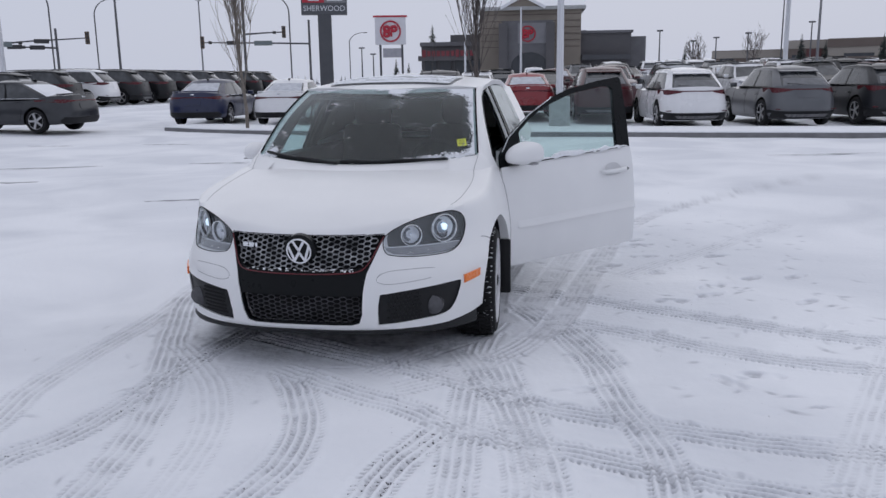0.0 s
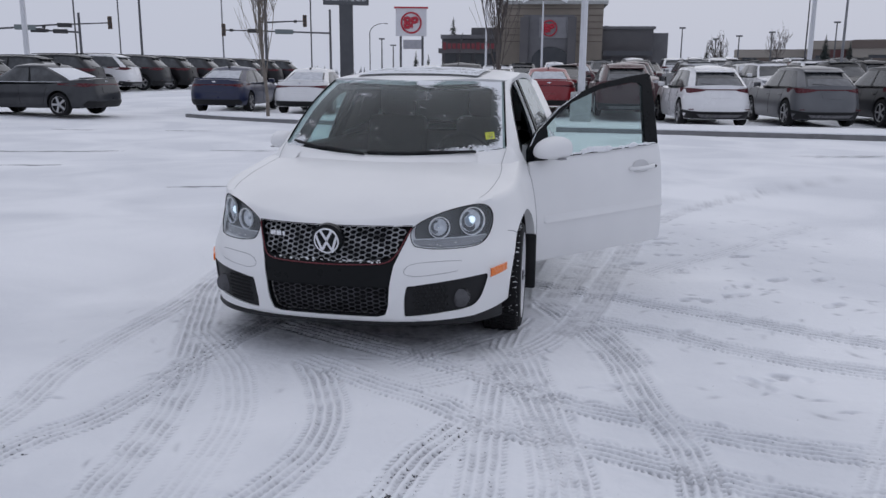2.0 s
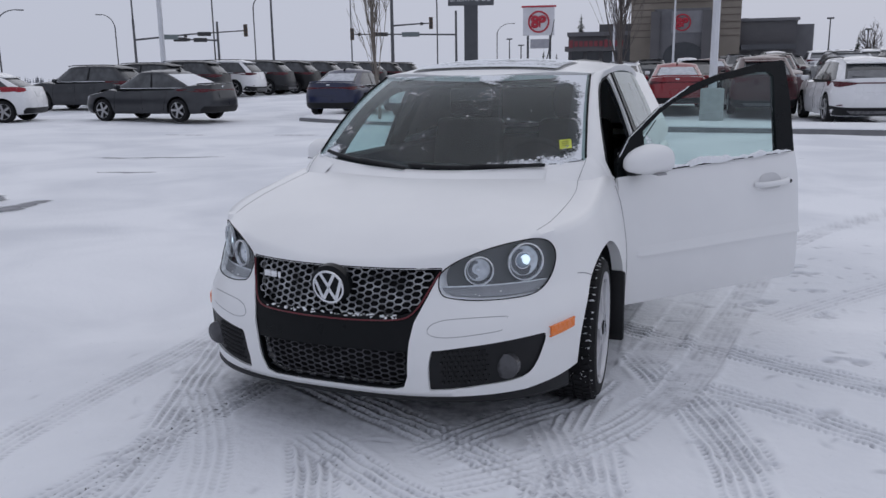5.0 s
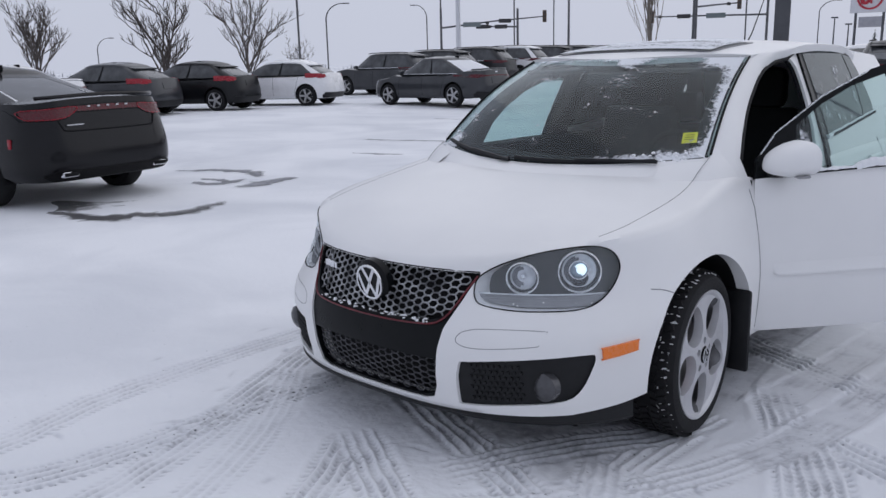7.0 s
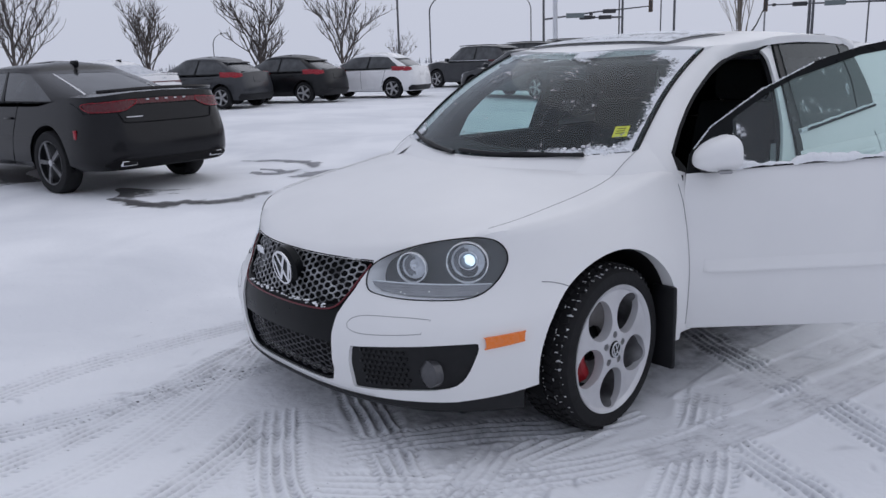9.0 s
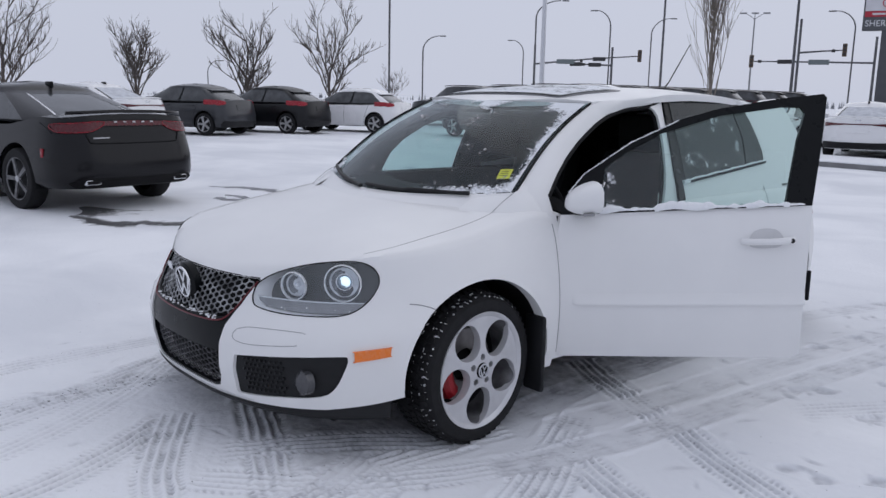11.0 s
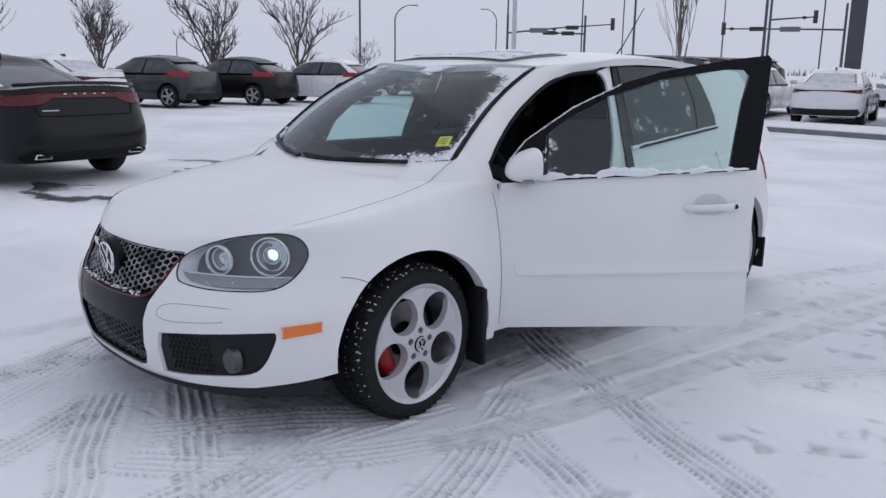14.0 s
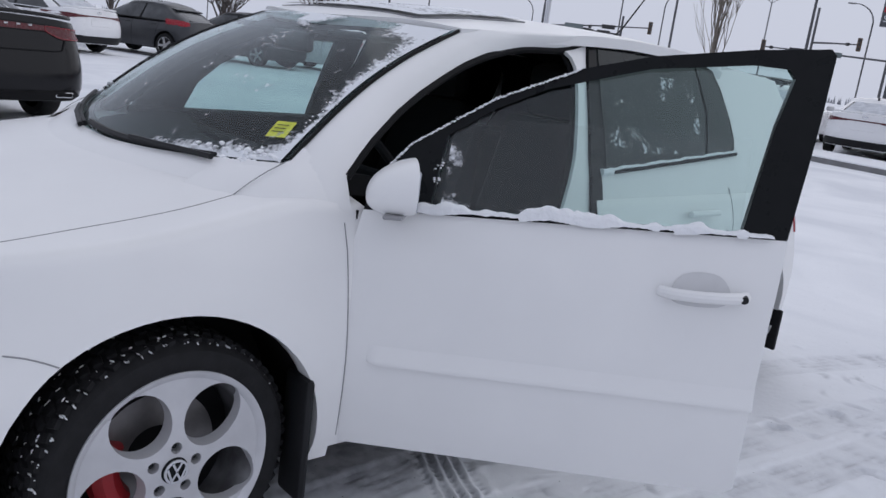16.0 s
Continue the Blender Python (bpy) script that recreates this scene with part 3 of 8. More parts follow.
    # packed snow's grey, deepened in the grooves to stand in for their shade
    PACK_SHADE[i0:i1, j0:j1] = np.maximum(PACK_SHADE[i0:i1, j0:j1], (inn * np.clip(1.45 * groove, 0, 1) * (0.58 if number in SMOOTH else 0.82) * tone * (0.34 + 0.66 * keep)).reshape(shape))
    GRIT[i0:i1, j0:j1] = np.maximum(GRIT[i0:i1, j0:j1], (inn * (0.25 + 0.75 * groove) * dirt).reshape(shape))
Z += DZ
for fx, fy, fa in FEET:
    c, s = math.cos(radians(fa)), math.sin(radians(fa))
    u, v = (X - fx) * c + (Y - fy) * s, -(X - fx) * s + (Y - fy) * c
    q = (np.abs(u) / 0.115) ** 2.2 + (np.abs(v + 0.02 * np.sin(u * 18)) / 0.046) ** 2.2
    m = smooth01((1.2 - q) / 0.7) * smooth01(0.70 + 0.5 * jit)
    Z += -0.013 * m + 0.005 * np.exp(-((q - 1.7) / 0.5) ** 2) * smooth01(0.5 + 0.5 * jit)
    PACK_SHADE = np.maximum(PACK_SHADE, 0.46 * m * smooth01(0.30 + 1.0 * jit))
# crumbs and scuffs of loose snow
for k in range(420):
    fx, fy = rng.uniform(-1.4, 3.3), rng.uniform(-2.5, 4.0)
    i0, i1 = np.searchsorted(gx, [fx - 0.12, fx + 0.12])
    j0, j1 = np.searchsorted(gy, [fy - 0.12, fy + 0.12])
    d = np.hypot((X[i0:i1, j0:j1] - fx) / rng.uniform(0.6, 1.8), Y[i0:i1, j0:j1] - fy) / rng.uniform(0.012, 0.035)
    Z[i0:i1, j0:j1] += rng.uniform(-0.008, 0.009) * np.exp(-d ** 2)
for k in range(230):
    fx, fy = (rng.uniform(0.9, 3.3), rng.uniform(-1.2, 4.0)) if k < 170 else (rng.uniform(-1.6, 3.0), rng.uniform(-2.5, 0.0))
    i0, i1 = np.searchsorted(gx, [fx - 0.14, fx + 0.14])
    j0, j1 = np.searchsorted(gy, [fy - 0.14, fy + 0.14])
    c, s = math.cos(rng.uniform(0, 6.28)), 0.0
    s = math.sqrt(1 - c * c)
    u, v = (X[i0:i1, j0:j1] - fx) * c + (Y[i0:i1, j0:j1] - fy) * s, -(X[i0:i1, j0:j1] - fx) * s + (Y[i0:i1, j0:j1] - fy) * c
    m = np.exp(-(u / rng.uniform(0.02, 0.06)) ** 2 - ((v + 3.0 * u * u) / rng.uniform(0.008, 0.016)) ** 2)
    Z[i0:i1, j0:j1] += -rng.uniform(0.003, 0.010) * m + 0.004 * np.roll(m, 2, 1)
    PACK_SHADE[i0:i1, j0:j1] = np.maximum(PACK_SHADE[i0:i1, j0:j1], rng.uniform(0.15, 0.5) * m)
# bare wet ground under the car and between the wheels, its shade painted in
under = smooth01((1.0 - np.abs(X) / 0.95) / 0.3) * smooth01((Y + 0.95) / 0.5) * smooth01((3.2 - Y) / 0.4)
PACK_SHADE = np.maximum(PACK_SHADE, 0.85 * under * (0.75 + 0.25 * np.clip(jit, -1, 1)))
for wx in (0.87, -0.87):
    for wy in (0.0, 2.578):
        Z -= 0.022 * np.exp(-((X - wx) ** 2 + (Y - wy) ** 2) / 0.09)
gxn, gyn = X.shape
gme = bpy.data.meshes.new("ground")
vid = np.arange(gxn * gyn).reshape(gxn, gyn)
quads = np.stack([vid[:-1, :-1], vid[1:, :-1], vid[1:, 1:], vid[:-1, 1:]], -1).reshape(-1, 4)
gme.vertices.add(gxn * gyn)
gme.vertices.foreach_set("co", np.stack([X, Y, Z], -1).astype(np.float32).ravel())
gme.loops.add(quads.size)
gme.loops.foreach_set("vertex_index", quads.astype(np.int32).ravel())
gme.polygons.add(len(quads))
gme.polygons.foreach_set("loop_start", np.arange(0, quads.size, 4, dtype=np.int32))
gme.polygons.foreach_set("use_smooth", np.ones(len(quads), dtype=bool))
gme.update(calc_edges=True)
for nm, arr in (("packed_shade", PACK_SHADE), ("grit", GRIT)):
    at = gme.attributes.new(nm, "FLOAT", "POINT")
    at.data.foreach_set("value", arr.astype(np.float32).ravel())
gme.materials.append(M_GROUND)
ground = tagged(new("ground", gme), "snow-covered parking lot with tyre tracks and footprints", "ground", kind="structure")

M_WET = material("wet_asphalt", (0.055, 0.054, 0.057), 0.5, vary=0.7, vary_scale=3.5, second=(0.14, 0.138, 0.145), bump=0.4, bump_scale=90)
M_SLUSH = material("grey_slush", (0.26, 0.265, 0.29), 0.55, vary=0.8, vary_scale=5, second=(0.12, 0.12, 0.135), bump=0.5, bump_scale=50)


def thaw(mat):
    """Ragged, thinning edges: bare in the core, broken up by noise towards the rim."""
    nt = mat.node_tree
    core = nt.nodes.new("ShaderNodeAttribute")
    core.attribute_name = "core"
    tc = nt.nodes.new("ShaderNodeTexCoord")
    ns = nt.nodes.new("ShaderNodeTexNoise")
    ns.inputs["Scale"].default_value = 4.5
    ns.inputs["Detail"].default_value = 9
    ns.inputs["Roughness"].default_value = 0.62
    nt.links.new(tc.outputs["Object"], ns.inputs["Vector"])
    both = nt.nodes.new("ShaderNodeMath")
    both.operation = "MULTIPLY_ADD"
    both.inputs[1].default_value = 0.55
    nt.links.new(core.outputs["Fac"], both.inputs[0])
    nt.links.new(ns.outputs["Fac"], both.inputs[2])
    cut = nt.nodes.new("ShaderNodeMapRange")
    cut.inputs["From Min"].default_value, cut.inputs["From Max"].default_value = 0.56, 0.84
    cut.inputs["To Max"].default_value = 0.9
    nt.links.new(both.outputs[0], cut.inputs["Value"])
    nt.links.new(cut.outputs["Result"], nt.nodes["Principled BSDF"].inputs["Alpha"])


thaw(M_WET)
thaw(M_SLUSH)


def patch(name, label, line, width, mat, seed, ragged=0.35):
    """A thawed, ragged strip lying on the snow along a line."""
    r = random.Random(seed)
    pts = smooth_line(line, 6)
    left, right = [], []
    for i, p in enumerate(pts):
        q, o = pts[min(i + 1, len(pts) - 1)], pts[max(i - 1, 0)]
        d = Vector((q[0] - o[0], q[1] - o[1])).normalized()
        taper = math.sin(math.pi * (i + 0.5) / len(pts)) ** 0.5
        for side, out in ((1, left), (-1, right)):
            w = 1.9 * width * taper * (1 + ragged * r.uniform(-1, 1)) / 2
            out.append((p[0] - side * d.y * w, p[1] + side * d.x * w))
    bm = bmesh.new()
    rows = [[(a[0], a[1], gz(*a) + 0.006), ((a[0] + b[0]) / 2, (a[1] + b[1]) / 2, gz(*p) + 0.007), (b[0], b[1], gz(*b) + 0.006)] for a, b, p in zip(left, right, pts)]
    add_grid(bm, rows)
    bmesh.ops.recalc_face_normals(bm, faces=bm.faces)
    if sum(f.normal.z for f in bm.faces) < 0:
        bmesh.ops.reverse_faces(bm, faces=bm.faces)
    ob = part(name, bm, mat)
    at = ob.data.attributes.new("core", "FLOAT", "POINT")
    n = len(rows)
    at.data.foreach_set("value", [v * math.sin(math.pi * (i + 0.5) / n) ** 0.4 for i in range(n) for v in (0.0, 1.0, 0.0)])
    ob.visible_shadow = False
    return tagged(ob, label, "ground patch", kind="structure")


patch("wet_patch", "bare wet asphalt melted under the dark sedan", [(-12.6, 0.4), (-11.0, 0.5), (-9.6, 0.75), (-8.3, 0.95), (-7.2, 1.0), (-6.3, 0.72)], 1.5, M_WET, 1)
patch("wet_patch", "bare wet asphalt melted beside the dark sedan", [(-10.6, 1.7), (-9.2, 1.75), (-8.2, 1.9), (-7.4, 2.05), (-6.9, 2.2)], 0.55, M_WET, 2)
patch("wet_patch", "thawed grey crescent on the snow", [(-6.7, 0.62), (-6.1, 0.66), (-5.66, 0.75), (-5.50, 1.05), (-5.27, 1.45), (-5.5, 2.1)], 0.22, M_WET, 3)
patch("wet_patch", "thawed grey crescent on the snow", [(-8.49, 3.25), (-7.88, 3.69), (-7.3, 3.72), (-6.9, 3.5)], 0.18, M_SLUSH, 4)
patch("wet_patch", "thawed grey streak on the snow", [(-7.2, 2.75), (-6.76, 2.78), (-6.85, 3.3)], 0.14, M_SLUSH, 5)
patch("wet_patch", "thawed grey streak on the snow", [(-6.3, 2.8), (-6.35, 3.2), (-6.4, 3.75)], 0.22, M_SLUSH, 6)
patch("wet_patch", "thawed grey streak on the snow", [(-7.5, 2.9), (-7.1, 3.05), (-6.8, 2.95)], 0.12, M_SLUSH, 7)
patch("pavement_joint", "dark pavement joint showing through the snow", [(-9.8, 8.0), (-9.3, 8.14), (-8.2, 8.5), (-7.5, 8.75)], 0.09, M_SLUSH, 8, 0.8)
patch("pavement_joint", "dark pavement joint showing through the snow", [(-7.0, 8.95), (-6.2, 9.2), (-5.4, 9.5), (-4.2, 9.8)], 0.06, M_SLUSH, 9, 0.8)
patch("pavement_joint", "dark pavement joint showing through the snow", [(2.05, 10.7), (3.0, 10.9), (3.9, 11.1)], 0.06, M_SLUSH, 10, 0.8)
patch("pavement_joint", "dark pavement joint showing through the snow", [(4.4, 11.25), (5.3, 11.5), (6.5, 11.8)], 0.06, M_SLUSH, 11, 0.8)
for k, (px, py) in enumerate(((-9.5, 13.5), (-12.0, 12.6), (-8.0, 6.2), (-4.6, 4.6), (-5.8, 12.0))):
    patch("pavement_joint", "dark scuff showing through the snow", [(px, py), (px + 0.5, py + 0.1), (px + 1.1, py + 0.3)], 0.07, M_SLUSH, 20 + k, 0.8)

# planted island with its kerb
edge = smooth_line([(-11.5, 18.0), (-9.5, 17.5), (-7.0, 17.2), (-3.0, 16.8), (0.0, 16.4), (3.0, 16.1), (7.5, 15.8), (16, 15.5), (30, 15.3)], 8)
M_KERB = material("wet_concrete", (0.20, 0.20, 0.205), 0.7, vary=0.6, vary_scale=4, second=(0.12, 0.12, 0.125), bump=0.3, bump_scale=60)
kb, sb = bmesh.new(), bmesh.new()
krows, srows = [], []
for i, (x, y) in enumerate(edge):
    t = i / (len(edge) - 1)
    deep = 2.3 * smooth01(np.array(0.25 + i / 4.0)) if i < 4 else 2.3
    z = gz(x, y)
    krows.append([(x, y, z - 0.05), (x, y + 0.01, z + 0.085), (x, y + 0.02, z + 0.10), (x, y + 0.15, z + 0.105), (x, y + 0.16, z - 0.05)])
    srows.append([(x, y + 0.02, z + 0.108), (x, y + 0.03, z + 0.135), (x, y + 0.2, z + 0.15), (x, y + 0.5 * float(deep), z + 0.17), (x, y + float(deep) - 0.1, z + 0.14), (x, y + float(deep), z + 0.02)])
add_grid(kb, krows, closed_v=True)
bmesh.ops.recalc_face_normals(kb, faces=kb.faces)
add_grid(sb, srows)
bmesh.ops.recalc_face_normals(sb, faces=sb.faces)
if sum(f.normal.z for f in sb.faces) < 0:
    bmesh.ops.reverse_faces(sb, faces=sb.faces)
tagged(part("kerb", kb, M_KERB), "wet grey concrete kerb round the planted island", "kerb", kind="structure")
tagged(part("island", sb, M_SNOW), "snow-covered planted island behind the kerb", "island", kind="structure")


# ------------------------------------------------------------------ the white hatchback
G = Shell(
    lf=((0.17, 0.20, 0.25, 0.35, 0.45, 0.52, 0.58, 0.64, 0.70, 0.76, 0.82, 0.90, 1.0), (0.86, 0.895, 0.925, 0.952, 0.958, 0.942, 0.920, 0.893, 0.856, 0.824, 0.796, 0.77, 0.74)),
    lr=((0.17, 0.3, 0.5, 0.62, 0.75, 0.9, 1.0), (0.72, 0.76, 0.77, 0.755, 0.72, 0.69, 0.66)),
    w=((0.17, 0.22, 0.30, 0.42, 0.52, 0.60, 0.70, 0.80, 0.88, 0.95, 1.02), (0.852, 0.886, 0.904, 0.912, 0.913, 0.907, 0.893, 0.872, 0.842, 0.806, 0.765)),
    nf=((0.2, 0.3, 0.5, 0.6, 0.7, 0.8, 1.0), (2.7, 2.5, 2.45, 2.18, 2.18, 2.36, 2.6)), nr=3.4, wb=2.578,
    zc=((-0.86, -0.78, -0.7, -0.6, -0.5, -0.2, 0.0, 0.33, 0.6, 3.3), (0.700, 0.750, 0.784, 0.818, 0.844, 0.902, 0.935, 0.985, 0.965, 0.98)),
    drop=((-0.86, -0.7, -0.5, 0.0, 0.33, 0.6, 3.3), (0.10, 0.07, 0.045, 0.055, 0.05, 0.06, 0.06)), z0=0.222)

golf = thing("hatchback", "white five-door hatchback dusted with snow, front door standing open", "car")


def mirror_x(outline):
    return [(-u, v) for u, v in outline][::-1]


def fput(u, v, d):
    return (u, d, v)


GR_UP = [(-0.395, 0.692), (-0.20, 0.697), (0, 0.699), (0.20, 0.697), (0.395, 0.692), (0.375, 0.635), (0.350, 0.580), (0.320, 0.548), (0.27, 0.536), (0, 0.528), (-0.27, 0.536), (-0.320, 0.548), (-0.350, 0.580), (-0.375, 0.635)]
GR_MASK = [(-0.415, 0.699), (0.415, 0.699), (0.345, 0.52), (0.328, 0.42), (0.318, 0.31), (0.300, 0.262), (0.26, 0.250), (-0.26, 0.250), (-0.300, 0.262), (-0.318, 0.31), (-0.328, 0.42), (-0.345, 0.52)]
GR_LOW = [(-0.318, 0.408), (0.318, 0.408), (0.308, 0.31), (0.292, 0.272), (0.255, 0.260), (-0.255, 0.260), (-0.292, 0.272), (-0.308, 0.31)]
FOG = [(0.405, 0.40), (0.443, 0.417), (0.60, 0.432), (0.75, 0.440), (0.772, 0.43), (0.765, 0.385), (0.742, 0.318), (0.70, 0.276), (0.58, 0.264), (0.42, 0.252), (0.392, 0.268)]
LAMP = [(0.4117, 0.6873), (0.455, 0.722), (0.52, 0.752), (0.59, 0.774), (0.660, 0.787), (0.712, 0.789), (0.748, 0.772), (0.768, 0.735), (0.772, 0.69), (0.766, 0.645), (0.748, 0.608), (0.720, 0.588),
        (0.66, 0.583), (0.55, 0.586), (0.455, 0.598), (0.4233, 0.6147), (0.4087, 0.6513)]
LAMP = smooth_line(LAMP, 3, True)
FOG = smooth_line(FOG, 3, True)
R_TYRE, Z_HUB, X_TYRE = 0.313, 0.296, 0.878

gbm = G.build(nf=48, ns=44, nr=18, levels=26, rings=12)
cutters = []
for yy in (0.0, 2.578):
    for s in (1, -1):
        arch = cylinder(0.366, s * 0.60, s * 1.05, 0, Z_HUB + 0.020)
        arch.transform(Matrix.Translation((0, yy - (0.018 if yy == 0 else 0), 0)) @ Matrix.Diagonal((1, 1.06 if yy == 0 else 1, 1, 1)))
        cutters.append(arch)
cutters.append(box(0, 1.46, 0.95, 1.36, 2.05, 1.10))
cutters.append(box(0.8, 1.0, 0.80, 0.5, 0.98, 0.98))
scuttle = [(x, 0.110 + 0.235 * (abs(x) / 0.722) ** 2) for x in np.linspace(-0.62, 0.62, 21)] + [(0.62, 0.46), (-0.62, 0.46)]
cutters.append(prism(scuttle, lambda u, v, d: (u, v, d), 0.90, 1.20))
for s in (1, -1):
    cutters.append(box(s * 0.90, 1.29, 0.125, 0.26, 1.74, 0.26))
cutters.append(prism([(-0.66, 0.10), (-0.66, 0.224), (-0.50, 0.240), (-0.30, 0.266), (-0.30, 0.10)], lambda u, v, d: (d, u, v), -1.05, 1.05))
cutters.append(prism(GR_MASK, fput, -1.32, -0.665))
for flip in (False, True):
    f = mirror_x if flip else (lambda o: o)
    cutters.append(prism(f(FOG), fput, -1.3, -0.50))
    cutters.append(prism(f(LAMP), lambda u, v, d: (u, d if d < -1 else G.front(u, v) + 0.1013, v), -1.31, -0.40))
gbm = carve(gbm, cutters)
body = part("body", gbm, M_WHITE, golf, smooth=66)

# wheel housings and the dark floor under the engine
for s in (1, -1):
    for yy in (0.0, 2.578):
        housing = lathe([(0.364, 0.0), (0.364, 0.24), (0.10, 0.24)], Matrix.Translation((s * 0.86, yy - (0.018 if yy == 0 else 0), Z_HUB + 0.020)) @ Matrix.Diagonal((-s, 1.06 if yy == 0 else 1, 1, 1)))
        bmesh.ops.bisect_plane(housing, geom=housing.verts[:] + housing.edges[:] + housing.faces[:], plane_co=(0, 0, 0.20), plane_no=(0, 0, 1), clear_inner=True)
        part("wheel_housing", housing, M_TRIM, golf)
part("underbody", box(0, 1.2, 0.20, 1.44, 3.7, 0.06, bevel=0.01), M_TRIM, golf)

# front lip under the bumper
lip = bmesh.new()
rows = []
for i in range(-40, 41):
    p, s = abs(i) / 40 * 0.74, 1 if i >= 0 else -1
    y0 = G.plan(p, 0.24)[1]
    top = float(np.interp(y0, (-0.70, -0.50, -0.30), (0.224, 0.240, 0.268)))
    low = float(np.interp(y0, (-0.90, -0.75, -0.40), (0.200, 0.186, 0.166)))
    ring = []
    for z, out, zz in ((0.235, -0.010, top + 0.012), (0.225, -0.006, top - 0.004), (0.215, 0.004, low + 0.012), (0.215, -0.004, low), (0.215, -0.06, low), (0.225, -0.08, top)):
        x, y = G.plan(p, z)
        k = 1 + out / max(0.3, math.hypot(x, y))
        ring.append((s * x * k, y * k, zz))
    rows.append(ring)
add_grid(lip, rows, closed_v=True)
for end in (rows[0], rows[-1]):
    lip.faces.new([lip.verts.new(q) for q in end])
bmesh.ops.remove_doubles(lip, verts=lip.verts, dist=1e-5)
bmesh.ops.recalc_face_normals(lip, faces=lip.faces)
part("front_spoiler", lip, M_BLACK, golf, "matt black plastic lip")


# grille: black mask, two honeycombs, red line
def inset(off):
    return lambda u, v: (u, G.front(u, v) + off, v)


part("grille_back", panel(GR_MASK, inset(0.075), 0.01, 0.1), M_TRIM, golf)
mask = carve(panel(GR_MASK, inset(0.008), 0.03, 0.06), [prism(GR_UP, fput, -1.2, -0.5), prism(GR_LOW, fput, -1.2, -0.5)])
part("grille_surround", mask, M_GLOSSBLACK, golf)


def inside(poly, x, z):
    hit = False
    for i in range(len(poly)):
        (x1, z1), (x2, z2) = poly[i], poly[i - 1]
        if (z1 > z) != (z2 > z) and x < (x2 - x1) * (z - z1) / (z2 - z1) + x1:
            hit = not hit
    return hit


def honeycomb(poly, off, w, h, bar, depth):
    """Hexagonal bars clipped to an outline."""
    bm = bmesh.new()
    z0, z1 = min(p[1] for p in poly), max(p[1] for p in poly)
    x1 = max(p[0] for p in poly)
    seen = set()
    row = 0
    z = z0 - h
    big = w / 2
    while z < z1 + h:
        for k in range(-int(x1 / (3 * big)) - 2, int(x1 / (3 * big)) + 3):
            x = k * 3 * big + (1.5 * big if row % 2 else 0)
            hexa = [(x + big * sx, z + h / 2 * sz) for sx, sz in ((-0.5, 1), (0.5, 1), (1, 0), (0.5, -1), (-0.5, -1), (-1, 0))]
            for a, b in zip(hexa, hexa[1:] + hexa[:1]):
                mx, mz = (a[0] + b[0]) / 2, (a[1] + b[1]) / 2
                key = (round(mx, 3), round(mz, 3))
                if key in seen or not (inside(poly, *a) and inside(poly, *b)):
                    continue
                seen.add(key)
                add_tube(bm, [(u, G.front(u, v) + off, v) for u, v in (a, b)], bar, 4, cap=False)
        z += h / 2
        row += 1
    return bm


part("upper_grille", honeycomb(GR_UP, 0.020, 0.040, 0.0235, 0.0034, 0.02), material("grille_bar", (0.035, 0.036, 0.04), 0.4, vary=0.85, vary_scale=16, second=(0.55, 0.56, 0.58)), golf, "black honeycomb grille with frost on its bars")
part("lower_grille", honeycomb(GR_LOW, 0.028, 0.042, 0.0235, 0.0032, 0.02), material("low_grille_bar", (0.022, 0.022, 0.025), 0.4, vary=0.8, vary_scale=20, second=(0.09, 0.09, 0.10)), golf)
red = smooth_line([(0.408, 0.690), (0.378, 0.625), (0.352, 0.572), (0.322, 0.540), (0.27, 0.527), (0.14, 0.521), (0, 0.519)], 5)
for s in (1, -1):
    part("grille_line", tube([(s * u, G.front(u, v) - 0.001, v) for u, v in red], 0.0032, 6), M_RED, golf, "thin red grille frame")
badge = part("badge", lathe([(0.0, 0.012), (0.060, 0.012), (0.070, 0.004), (0.074, 0.0), (0.074, -0.03)], Matrix.Translation((0, G.front(0, 0.632) - 0.004, 0.632)) @ Matrix.Rotation(radians(8), 4, "X") @ Matrix.Rotation(radians(-90), 4, "Z") @ Matrix.Diagonal((1, 1.12, 1.12, 1))), M_GLOSSBLACK, golf, "round black badge with a chrome emblem")
BM = Matrix.Translation((0, G.front(0, 0.632) - 0.016, 0.632)) @ Matrix.Rotation(radians(8), 4, "X") @ Matrix.Diagonal((1.12, 1, 1.12, 1))
part("emblem_ring", lathe([(0.052, -0.003), (0.059, -0.003), (0.060, 0.002), (0.059, 0.006), (0.052, 0.006)], BM @ Matrix.Rotation(radians(-90), 4, "Z"), closed=True), M_CHROME, badge)
